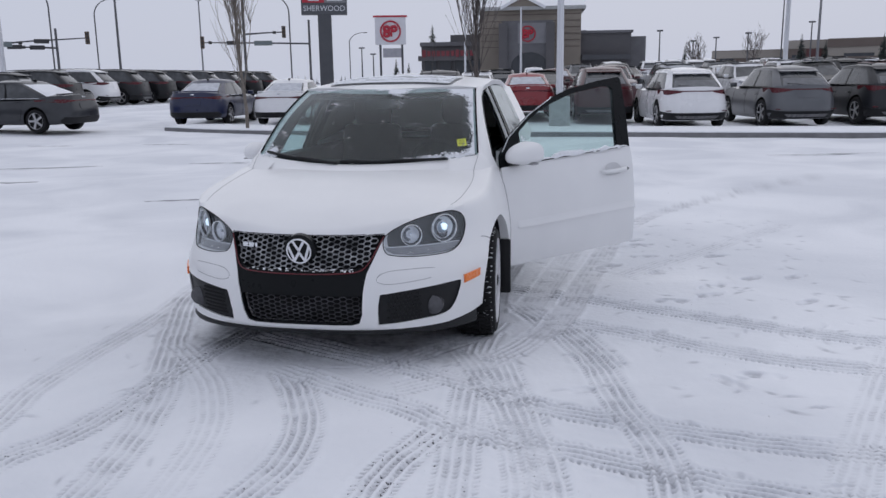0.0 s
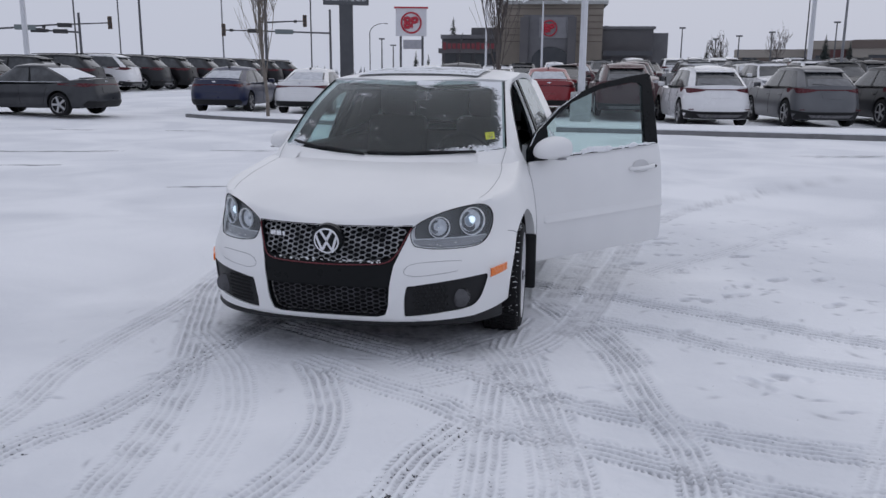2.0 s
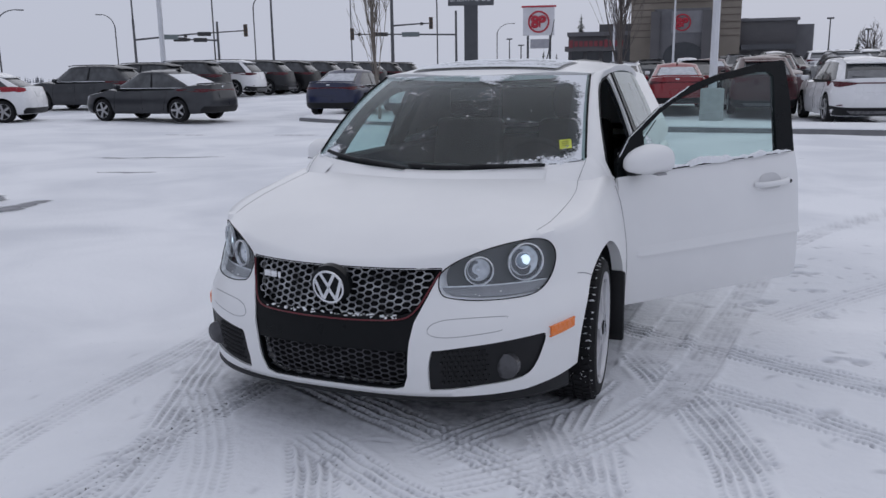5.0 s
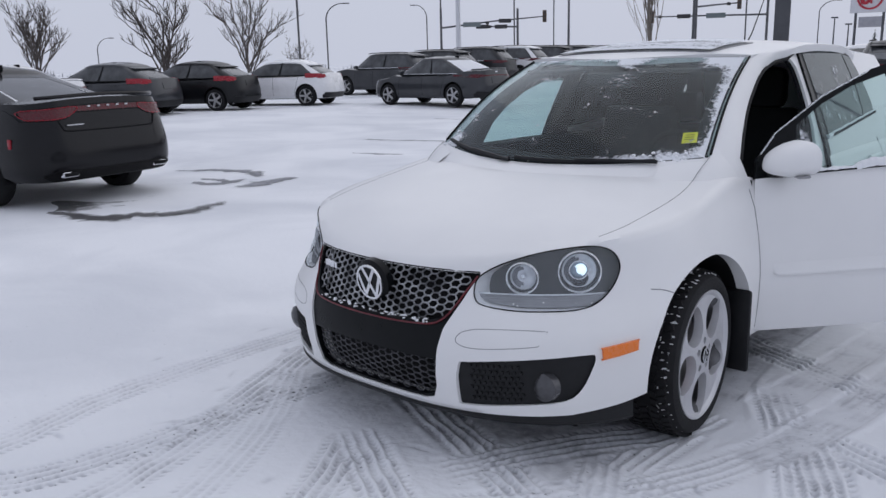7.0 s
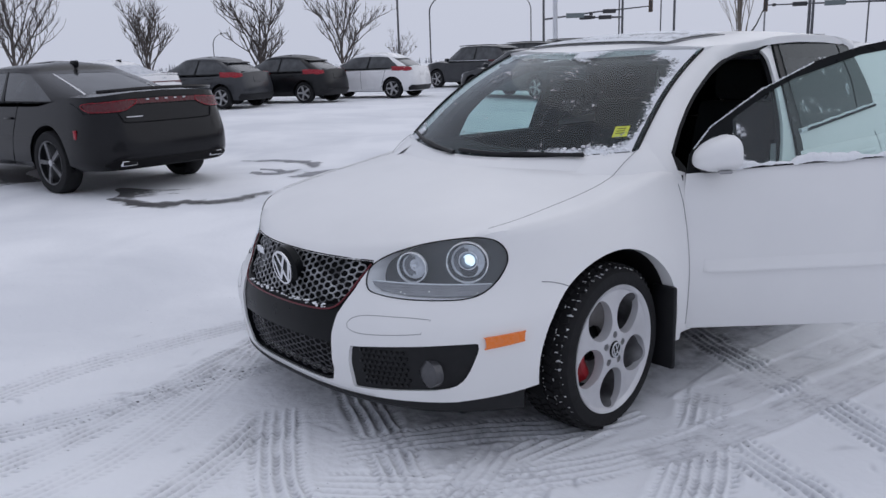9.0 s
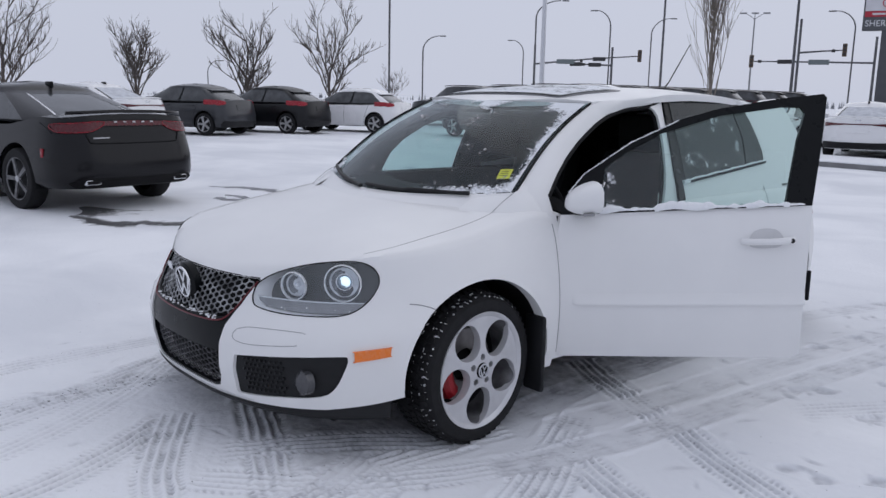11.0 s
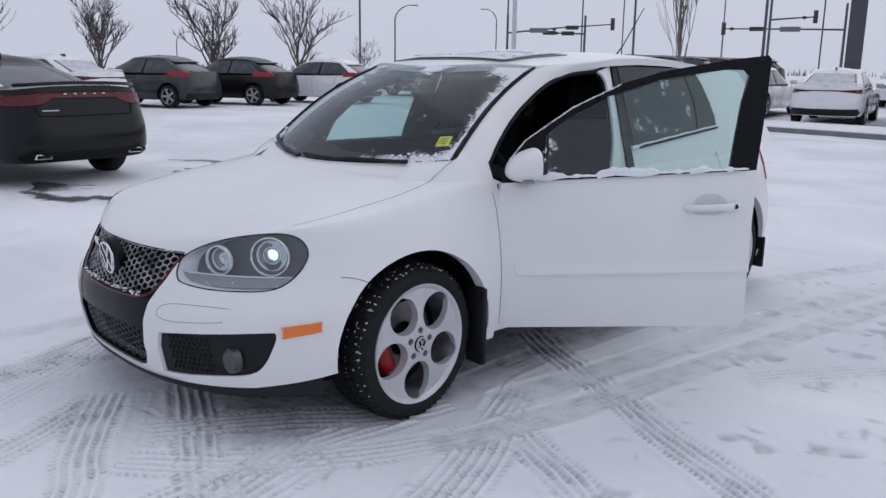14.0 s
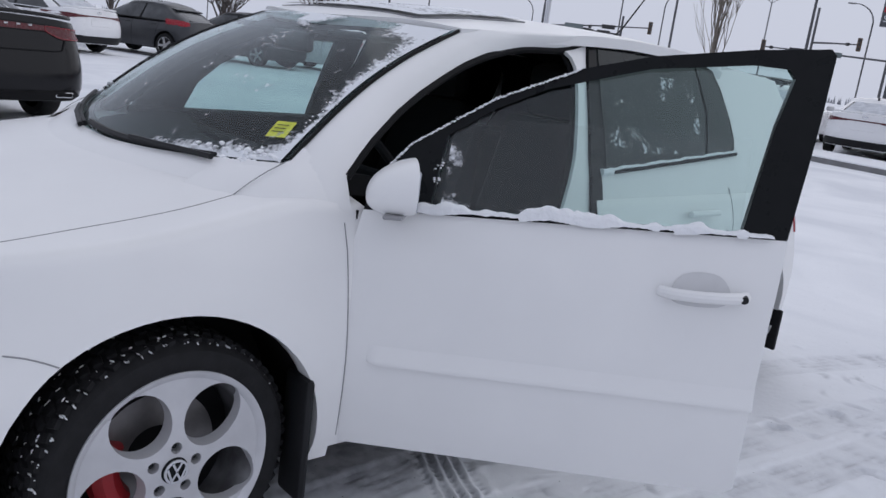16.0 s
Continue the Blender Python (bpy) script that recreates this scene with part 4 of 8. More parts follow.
def stroke_mesh(pts, wide, deep, m):
    """A flat bar along a zigzag line, mitred at its corners."""
    n = len(pts)
    rows = []
    for i in range(n):
        p = Vector(pts[i])
        d0 = (Vector(pts[i]) - Vector(pts[i - 1])).normalized() if i else None
        d1 = (Vector(pts[i + 1]) - Vector(pts[i])).normalized() if i < n - 1 else None
        n0 = Vector((-d0.y, d0.x)) if d0 else None
        n1 = Vector((-d1.y, d1.x)) if d1 else None
        side = n0 if n1 is None else n1 if n0 is None else (n0 + n1).normalized() / max(0.45, math.cos(n0.angle(n1) / 2))
        l, r = p + side * wide / 2, p - side * wide / 2
        rows.append([m @ Vector((l.x, -deep / 2, l.y)), m @ Vector((r.x, -deep / 2, r.y)), m @ Vector((r.x, deep / 2, r.y)), m @ Vector((l.x, deep / 2, l.y))])
    bm = bmesh.new()
    vs = add_grid(bm, rows, closed_v=True)
    bm.faces.new(vs[0])
    bm.faces.new(vs[-1])
    bmesh.ops.recalc_face_normals(bm, faces=bm.faces)
    return bm


for pts in ([(-0.026, 0.046), (0, 0.002), (0.026, 0.046)], [(-0.049, 0.024), (-0.024, -0.046), (0, -0.006), (0.024, -0.046), (0.049, 0.024)]):
    part("emblem", stroke_mesh(pts, 0.012, 0.008, BM), M_CHROME, badge, smooth=20)
# model badge: three plain raised strokes
for dx, w in ((-0.036, 0.030), (0.0, 0.028), (0.030, 0.014)):
    x = -0.283 + dx
    part("model_badge", box(x, G.front(x, 0.645) + 0.012, 0.646, w, 0.012, 0.026, bevel=0.003), M_CHROME, golf)

# fog lamp intakes, headlamps, marker lights, washers
M_BOWL_DARK = material("bowl_dark_reflection", (0.22, 0.225, 0.24), 0.2, metal=0.4, vary=0.5, vary_scale=40, second=(0.10, 0.10, 0.11))
M_FACET = material("reflector_silver", (0.86, 0.88, 0.91), 0.22, metal=0.25, vary=0.5, vary_scale=45, second=(0.45, 0.47, 0.51))
for s in (1, -1):
    f = (lambda o: o) if s > 0 else mirror_x
    fog = part("bumper_vent", panel(f(FOG), inset(0.014), 0.02, 0.06), M_BLACK, golf, "black meshed bumper vent")
    mesh_bits = bmesh.new()
    for i in range(9):
        for j in range(7):
            x, z = 0.440 + i * 0.018 + (0.009 if j % 2 else 0), 0.280 + j * 0.0205
            add_box(mesh_bits, s * x, G.front(x, z) + 0.012, z, 0.010, 0.008, 0.010)
    part("vent_mesh", mesh_bits, M_BLACK, fog)
    FM = Matrix.Translation((s * 0.652, G.front(0.652, 0.332) + 0.002, 0.332)) @ Matrix.Rotation(radians(-90), 4, "Z")
    part("fog_lamp", lathe([(0.0, 0.020), (0.024, 0.017), (0.042, 0.002), (0.049, 0.0), (0.051, -0.03)], FM), material("fog_lens", (0.09, 0.09, 0.097), 0.15, metal=0.4, vary=0.5, vary_scale=60), fog)
    lamp = part("headlamp", panel(f(LAMP), lambda u, v: (u, G.front(u, v) + 0.085 - 0.03 * min(1, max(0, (abs(u) - 0.6) / 0.15)), v), 0.008, 0.05), M_LAMPGREY, golf, "clear headlamp with its projector lit")
    LL = [(0.408, 0.634), (0.752, 0.628), (0.742, 0.608), (0.718, 0.592), (0.66, 0.588), (0.55, 0.591), (0.456, 0.602), (0.424, 0.617)]
    low = part("lower_reflector", panel(f(LL), lambda u, v: (u, G.front(u, v) + 0.03, v), 0.01, 0.05), M_LAMPLOW, lamp)
    part("ledge_line", tube([(s * u, G.front(u, 0.632) + 0.026, 0.634 - 0.006 * (u - 0.41) / 0.34) for u in np.linspace(0.412, 0.745, 14)], 0.0028, 6), M_FACET, lamp)
    for k in range(4):
        zz = 0.602 + 0.008 * k
        part("rib", tube([(s * u, G.front(u, zz) + 0.028, zz) for u in np.linspace(0.455 - 0.006 * k, 0.695 + 0.012 * k, 9)], 0.0016, 5), M_LAMPLOW, low)
    for x, z, r, lit in ((0.532, 0.684, 0.056, False), (0.678, 0.703, 0.074, True)):
        ym = G.front(x, z) + (0.024 if not lit else 0.021)
        swing = math.atan2(G.front(x + 0.7 * r, z) - G.front(x - 0.7 * r, z), 1.4 * r)
        RM = Matrix.Translation((s * x, ym, z)) @ Matrix.Rotation(s * 0.85 * swing, 4, "Z") @ Matrix.Rotation(radians(-90), 4, "Z")
        part("lamp_ring", lathe([(r - 0.004, -0.004), (r, -0.004), (r, 0.008), (r - 0.004, 0.008)], RM, closed=True), material("ring_chrome", (0.92, 0.93, 0.95), 0.25, metal=0.3, vary=0.2, vary_scale=20), lamp)
        part("lamp_cone", lathe([(r - 0.002, 0.0), (r * 0.90, -0.011), (r * 0.80, -0.017)], RM), M_LAMPGREY, lamp)
        bowl = part("lamp_bowl", lathe([(r * 0.80, -0.015), (r * 0.77, -0.014), (r * 0.74, -0.018), (r * 0.60, -0.027), (r * 0.30, -0.034), (0.0, -0.036)], RM), M_FACET, lamp, "silver reflector bowl")
        # dark reflection on the bowl's inner side, painted on as a grey arc
        dark_arc = lathe([(r * 0.70, -0.0195), (r * 0.59, -0.0268), (r * 0.40, -0.0310)], RM, 24)
        bmesh.ops.delete(dark_arc, geom=[q for q in dark_arc.faces if s * q.calc_center_median().x - x > -0.28 * r], context="FACES")
        part("dark_reflection", dark_arc, M_BOWL_DARK, bowl)
        if lit:
            proj = part("projector", lathe([(0.0, -0.006), (0.014, -0.009), (0.024, -0.016), (0.030, -0.027), (0.031, -0.040)], RM), M_PROJ, lamp, "bluish projector lens")
            part("lit_core", lathe([(0.0, -0.0035), (0.010, -0.0055), (0.022, -0.0135)], RM @ Matrix.Translation((0, 0.004, 0.003))), M_LIT, proj, "lit bluish white core")
            part("projector_ring", lathe([(0.030, -0.020), (0.034, -0.020), (0.036, -0.032), (0.030, -0.034)], RM, closed=True), M_CHROME, lamp)
        else:
            part("bulb", lathe([(0.0, -0.010), (0.008, -0.014), (0.012, -0.04)], RM), M_CHROME, lamp)
    brow = bmesh.new()
    rows = []
    for u, v in sorted(q for q in LAMP if q[1] > 0.70 and 0.44 < q[0] < 0.745):
        y0 = G.front(u, v)
        z1 = G.top(u, y0 + 0.10)
        rows.append([(s * u, y0 + 0.003, v + 0.001), (s * u, y0 + 0.05, v + 0.5 * (z1 - v) + 0.002), (s * u, y0 + 0.10, z1 - 0.002)])
    add_grid(brow, rows)
    bmesh.ops.recalc_face_normals(brow, faces=brow.faces)
    part("lamp_brow", brow, M_WHITE, golf)
    part("lamp_seal", tube([(s * u, G.front(u, v) + 0.001, v) for u, v in LAMP + LAMP[:1]], 0.0026, 6), M_TRIM, lamp)
    part("lamp_cover", panel(f(LAMP), lambda u, v: (u, G.front(u, v) + 0.002, v), 0.0, 0.04), M_LENS, lamp).visible_shadow = False
    MK = smooth_line([(-0.600, 0.456), (-0.597, 0.460), (-0.475, 0.468), (-0.470, 0.465), (-0.473, 0.436), (-0.477, 0.432), (-0.594, 0.419), (-0.598, 0.422)], 2, True)
    part("side_marker", panel(MK, lambda u, v: (s * G.side(u, v, 0.009), u, v), 0.016, 0.04), M_ORANGE, golf, "amber side marker lamp")
    wash = smooth_line([(0.41, 0.515), (0.46, 0.528), (0.58, 0.530), (0.655, 0.525)], 6) + smooth_line([(0.64, 0.478), (0.58, 0.472), (0.46, 0.465), (0.405, 0.475), (0.395, 0.495), (0.41, 0.515)], 6)
    part("washer_seam", tube([(s * u, G.front(u, v) + 0.0005, v) for u, v in wash], 0.0015, 5), M_SEAM, golf)
    seam = smooth_line([(0.700, -0.490), (0.728, -0.36), (0.742, -0.15), (0.736, 0.05), (0.712, 0.20)], 6)
    part("bonnet_seam", tube([(s * u, v, G.top(u, v) - 0.0003) for u, v in seam], 0.0014, 5), M_SEAM, golf)
    seam2 = smooth_line([(-0.372, 0.623), (-0.335, 0.617), (-0.30, 0.606), (-0.272, 0.594)], 5)
    part("bumper_seam", tube([(s * G.side(u, v, 0.0), u, v) for u, v in seam2], 0.002, 5), M_SEAM, golf)
nose = [(0.41 * i / 12, 0.0) for i in range(-12, 13)]
part("bonnet_edge", tube([(u, G.front(u, 0.699) + 0.004, 0.701) for u, v in nose], 0.004, 6), M_TRIM, golf)

# ---------------- cabin
XB, XT, ZB, ZT = 0.805, 0.615, 0.945, 1.385


def side_x(z):
    return XB - (XB - XT) * max(0.0, (z - ZB) / (ZT - ZB)) ** 1.15 + max(0, ZB - z) * 0.25


def cab(off=0.0):
    return lambda s: (lambda y, z: (s * (side_x(z) + off), y, z))


def roof_z(x, y):
    edge = float(np.interp(y, (0.95, 1.3, 1.6, 1.8, 2.1, 2.35, 2.6, 3.0), (1.405, 1.430, 1.450, 1.457, 1.452, 1.434, 1.405, 1.365)))
    crown = float(np.interp(y, (0.80, 0.9, 1.1, 1.5, 2.0, 2.6, 3.0), (1.405, 1.432, 1.466, 1.494, 1.496, 1.470, 1.405)))
    return edge + (crown - edge) * max(0.0, 1 - (abs(x) / 0.63) ** 2.4)


def roof_w(y):
    return float(np.interp(y, (0.7, 0.98, 1.4, 2.2, 2.95), (0.56, 0.618, 0.632, 0.630, 0.585)))


def z_open(y):
    """The upper edge of the door openings."""
    return float(np.interp(y, (0.452, 0.48, 0.56, 0.66, 0.755, 0.855, 0.95, 1.05, 1.15, 1.25, 1.43, 1.50, 1.58, 1.70, 2.0, 2.2, 2.35, 2.45, 2.5), (0.965, 1.000, 1.074, 1.150, 1.208, 1.258, 1.302, 1.338, 1.364, 1.382, 1.394, 1.406, 1.428, 1.440, 1.440, 1.428, 1.405, 1.36, 1.33)))


rb = bmesh.new()
rows = []
for i in range(25):
    v = i / 24
    row = []
    for j in range(25):
        u = -1 + 2 * j / 24
        y0 = 0.80 + 0.165 * abs(u) ** 2.2
        y = y0 + (2.98 - y0) * v
        x = u * roof_w(y)
        row.append((x, y, roof_z(x, y)))
    rows.append(row)
add_grid(rb, rows)
bmesh.ops.recalc_face_normals(rb, faces=rb.faces)
if rb.faces[300 % len(rb.faces)].normal.z < 0:
    bmesh.ops.reverse_faces(rb, faces=rb.faces)
bmesh.ops.solidify(rb, geom=rb.faces[:], thickness=0.035)
roof = part("roof", rb, M_WHITE, golf)
part("sunroof", panel([(-0.42, 0.93), (0.42, 0.93), (0.44, 1.0), (0.44, 1.42), (-0.44, 1.42), (-0.44, 1.0)], lambda u, v: (u, v, roof_z(u, v) + 0.004), 0.006, 0.08), material("roof_glass", (0.14, 0.145, 0.155), 0.3, vary=0.5, vary_scale=3, second=(0.30, 0.305, 0.32)), golf, "dark glass sunroof with thin snow")
part("antenna", tube([(-0.04, 2.50, 1.465), (-0.04, 2.60, 1.545), (-0.06, 2.86, 1.81)], 0.006, 6, 0.003), M_BLACK, golf)



def ws_surf(u, v):
    """Windscreen: u across from -1 to 1, v from the cowl to the roof."""
    xb, xt = 0.722 * u, 0.608 * u
    yb, zb = 0.090 + 0.235 * abs(u) ** 2.0, 0.957 + 0.040 * abs(u) ** 2
    yt, zt = 0.800 + 0.165 * abs(u) ** 2.2, 1.405 - 0.008 * abs(u) ** 2
    bow = 0.035 * math.sin(math.pi * v)
    return (xb + (xt - xb) * v, yb + (yt - yb) * v - bow * 0.6, zb + (zt - zb) * v + bow)


part("windscreen", panel([(-1, 0), (1, 0), (1, 1), (-1, 1)], ws_surf, 0.0, 0.06), M_WIND, golf).visible_shadow = False
for s in (1, -1):
    part("windscreen_trim", tube([Vector(ws_surf(s * 1.0, 0.03 + 0.97 * k / 16)) + Vector((0, -0.004, 0.003)) for k in range(17)], 0.0055, 6), M_TRIM, golf)
    pil = bmesh.new()
    rows = []
    for k in range(-1, 40):
        if k < 0:
            a, c = Vector((s * 0.745, 0.30, 0.955)), Vector((s * 0.842, 0.462, 0.885))
        elif k < 16:
            v = k / 15
            a = Vector(ws_surf(s * 1.0, v))
            y = 0.465 + 0.60 * v ** 1.05
            c = Vector((s * side_x(z_open(y)), y, z_open(y)))
        else:
            y = 0.985 + (2.45 - 0.985) * (k - 15) / 24
            a = Vector((s * roof_w(y), y, roof_z(roof_w(y), y)))
            yc = 1.065 + (2.45 - 1.065) * (k - 15) / 24
            c = Vector((s * (side_x(z_open(yc)) + 0.004), yc, z_open(yc)))
        out = Vector((s * 0.012, 0, 0.010))
        rows.append([a, a.lerp(c, 0.3) + out * 0.8, a.lerp(c, 0.65) + out, c, c - Vector((s * 0.04, -0.01, -0.004)), a - Vector((s * 0.05, -0.03, 0.03))])
    add_grid(pil, rows, closed_v=True)
    bmesh.ops.recalc_face_normals(pil, faces=pil.faces)
    part("front_pillar", pil, M_WHITE, golf, "white windscreen pillar and roof rail")
    inner = bmesh.new()
    add_grid(inner, [[r[3] - Vector((s * 0.030, -0.008, 0.004)), r[3] - Vector((s * 0.046, -0.014, -0.001)), r[0] - Vector((s * 0.060, -0.038, 0.038)), r[0] - Vector((s * 0.030, -0.045, 0.045))] for r in rows[1:]])
    bmesh.ops.recalc_face_normals(inner, faces=inner.faces)
    part("pillar_trim", inner, M_INTERIOR, golf)
    foot = bmesh.new()
    inner_edge = [Vector(ws_surf(s * u, 0.0)) + Vector((0, -0.006, 0.005)) for u in (0.78, 0.84, 0.90, 0.95, 0.985)] + [Vector(ws_surf(s, v)) + Vector((s * 0.004, -0.002, 0.004)) for v in (0.02, 0.05, 0.09)]
    outer_edge = [Vector((s * x, y, G.top(x, y) - 0.003)) for x, y in ((0.58, 0.10), (0.65, 0.135), (0.715, 0.18), (0.765, 0.235), (0.795, 0.295), (0.810, 0.345), (0.818, 0.395), (0.822, 0.44))]
    add_grid(foot, [[a.lerp(c, t) + Vector((s * 0.3, -0.2, 0.9)) * 0.012 * min(1.0, k / 4) * math.sin(math.pi * t) for t in np.linspace(0, 1, 7)] for k, (a, c) in enumerate(zip(inner_edge, outer_edge))])
    bmesh.ops.recalc_face_normals(foot, faces=foot.faces)
    part("pillar_foot", foot, M_WHITE, golf, smooth=80)
    part("bonnet_seam", tube([outer_edge[2].lerp(inner_edge[5], t) + Vector((s * 0.3, -0.2, 0.9)) * (0.002 + 0.009 * math.sin(math.pi * t)) for t in np.linspace(0, 0.9, 7)], 0.0014, 5), M_SEAM, golf)
    seal = [(s * (side_x(z_open(y)) - 0.006), y, z_open(y) - 0.008) for y in np.linspace(0.47, 2.40, 40)]
    part("door_seal", tube(seal, 0.014, 6), M_TRIM, golf)
    fr = cab(0.0)(s)
    part("middle_pillar", panel([(1.325, 0.86), (1.465, 0.86), (1.482, 1.05), (1.510, 1.16), (1.535, 1.267), (1.56, 1.36), (1.585, 1.428), (1.45, 1.41), (1.40, 1.392), (1.455, 1.388), (1.488, 1.368), (1.502, 1.338), (1.490, 1.267), (1.468, 1.19), (1.420, 1.05)], fr, 0.014, 0.06), M_WHITE, golf)
    part("rear_door_frame", panel([(1.476, 0.984), (2.40, 1.062), (2.445, 1.078), (2.462, 1.12), (2.457, 1.20), (2.432, 1.32), (2.395, 1.395), (2.30, 1.424), (2.10, 1.442), (1.70, 1.446), (1.588, 1.436), (1.534, 1.267), (1.484, 1.05)], cab(0.012)(s), 0.02, 0.08), M_GLOSSBLACK, golf)
    glass_out = [(1.556, 1.000), (2.208, 1.052), (2.262, 1.22), (2.250, 1.405), (2.08, 1.424), (1.63, 1.424), (1.590, 1.25)]
    part("rear_door_glass", panel(glass_out, cab(0.016)(s), 0.0, 0.08), M_TINT, golf)
    quarter = [(2.226, 1.060), (2.40, 1.075), (2.436, 1.10), (2.440, 1.20), (2.412, 1.32), (2.375, 1.384), (2.268, 1.402), (2.280, 1.22)]
    part("quarter_glass", panel(quarter, cab(0.016)(s), 0.0, 0.08), M_TINT, golf)
    part("rear_door_skin", panel([(1.532, 0.87), (2.62, 0.89), (2.58, 1.07), (2.464, 1.085), (2.40, 1.062), (1.532, 0.989)], cab(0.008)(s), 0.03, 0.08), M_WHITE, golf)
    part("rear_pillar", panel([(2.55, 0.93), (2.90, 0.93), (3.12, 0.97), (3.05, 1.15), (2.95, 1.39), (2.45, 1.425), (2.28, 1.44), (2.30, 1.424), (2.395, 1.395), (2.432, 1.32), (2.457, 1.20), (2.462, 1.12), (2.45, 1.06)], cab(0.004)(s), 0.03, 0.08), M_WHITE, golf)
    part("pillar_cover", panel([(1.463, 0.80), (1.530, 0.80), (1.530, 0.992), (1.478, 0.992)], cab(0.0135)(s), 0.012, 0.06), M_GLOSSBLACK, golf, "black cover behind the middle pillar")
    trim = part("belt_trim", tube([(s * (side_x(0.990 + 0.084 * (y - 1.53)) + 0.017), y, 0.990 + 0.084 * (y - 1.53)) for y in np.linspace(1.60, 2.45, 10)], 0.0075, 6), M_TRIM, golf)
    part("belt_snow", tube([(s * (side_x(1.0 + 0.084 * (y - 1.53)) + 0.019), y, 1.001 + 0.084 * (y - 1.53) + 0.002 * math.sin(31 * y) + 0.0015 * math.sin(77 * y)) for y in np.linspace(1.57, 2.44, 60)], 0.0058, 6), M_SNOW, trim, "thin line of snow")
    part("belt_snow", tube([(s * (side_x(0.995) + 0.016), y, 0.997 + 0.003 * math.sin(60 * y)) for y in np.linspace(1.525, 1.585, 8)], 0.013, 7), M_SNOW, trim, "small lump of snow")
part("tailgate", panel([(-0.62, 0.0), (0.62, 0.0), (0.60, 1.0), (-0.60, 1.0)], lambda u, v: (u * (1.12 - 0.12 * v), 3.22 - 0.26 * v - 0.06 * (u / 0.6) ** 2, 0.96 + 0.44 * v), 0.03, 0.1), M_WHITE, golf)
tail_in = lambda u, v: (u * (1.12 - 0.12 * v), 3.15 - 0.26 * v - 0.06 * (u / 0.6) ** 2, 0.955 + 0.43 * v)
for s in (1, -1):
    part("tailgate_lining", panel([(s * 0.50, 0.0), (s * 0.60, 0.0), (s * 0.61, 1.0), (s * 0.48, 1.0)], tail_in, 0.01, 0.1), M_INTERIOR, golf)
for s in (1, -1):
    part("corner_trim", box(s * 0.60, 2.88, 1.0, 0.20, 0.10, 0.32, bevel=0.02), M_INTERIOR, golf)
part("tailgate_lining", panel([(-0.50, -0.4), (0.50, -0.4), (0.50, 0.13), (-0.50, 0.13)], tail_in, 0.01, 0.1), M_INTERIOR, golf)
part("rear_window", panel([(-0.54, 0.12), (0.54, 0.12), (0.52, 0.9), (-0.52, 0.9)], lambda u, v: (u * (1.12 - 0.12 * v), 3.23 - 0.26 * v - 0.06 * (u / 0.6) ** 2, 0.96 + 0.41 * v), 0.0, 0.1), M_TINT, golf)
for s in (1, -1):
    part("tail_lamp", panel([(2.99, 0.72), (3.22, 0.74), (3.26, 0.92), (3.05, 0.95), (2.97, 0.86)], lambda u, v: (s * G.side(u, v, 0.006), u, v), 0.01, 0.05), material("tail_red", (0.35, 0.01, 0.015), 0.2, coat=0.5, vary=0.3, vary_scale=30), golf)
    part("mud_flap", box(s * 0.855, 2.95, 0.25, 0.10, 0.02, 0.20, bevel=0.008), M_BLACK, golf)
    part("mud_flap", box(s * 0.870, 0.330, 0.298, 0.112, 0.028, 0.35, bevel=0.013), M_BLACK, golf)
    part("rear_door_seam", tube([(s * (G.side(y, z, 0.0)), y, z) for y, z in ((1.49, 0.90), (1.49, 0.6), (1.49, 0.3))], 0.003, 5), M_TRIM, golf)
    part("rear_door_seam", tube([(s * (G.side(y, z, 0.0)), y, z) for y, z in smooth_line([(2.38, 0.93), (2.36, 0.75), (2.22, 0.55), (2.14, 0.3)], 5)], 0.002, 5), M_SEAM, golf)
    part("rear_molding", panel([(1.53, 0.505), (2.16, 0.515), (2.16, 0.550), (1.53, 0.545)], lambda u, v: (s * G.side(u, v, 0.01), u, v), 0.01, 0.1), M_WHITE, golf)
    part("rear_door_handle", tube([(s * (G.side(y, 0.845, 0.03)), y, 0.845) for y in np.linspace(2.02, 2.22, 6)], 0.013, 8), M_WHITE, golf)
    part("sill", box(s * 0.835, 1.29, 0.262, 0.06, 1.72, 0.05, bevel=0.018), M_WHITE, golf)
lipb = bmesh.new()
rows = []
for u in np.linspace(-0.99, 0.99, 43):
    q = Vector(ws_surf(u, 0.0))
    far = q.y - 0.10
    rows.append([q + Vector((0, 0.012, -0.030)), q + Vector((0, 0.0, 0.004)), q + Vector((0, -0.010, 0.007)), Vector((q.x, q.y - 0.05, 0.55 * (q.z + 0.004) + 0.45 * G.top(q.x, far) + 0.003)), Vector((q.x, far, G.top(q.x, far) - 0.001))])
add_grid(lipb, rows)
bmesh.ops.recalc_face_normals(lipb, faces=lipb.faces)
part("bonnet_rear_edge", lipb, M_WHITE, golf)
for s in (1, -1):
    part("pillar_lining", panel([(2.44, 0.90), (2.98, 0.93), (2.96, 1.10), (2.92, 1.36), (2.30, 1.35), (2.43, 1.25), (2.50, 1.10), (2.48, 1.0)], cab(-0.040)(s), 0.01, 0.1), M_INTERIOR, golf)
    part("pillar_lining", panel([(1.33, 0.86), (1.52, 0.86), (1.56, 1.10), (1.60, 1.30), (1.62, 1.385), (1.36, 1.385), (1.47, 1.372), (1.49, 1.335), (1.47, 1.20), (1.40, 1.04)], cab(-0.024)(s), 0.01, 0.1), M_INTERIOR, golf)
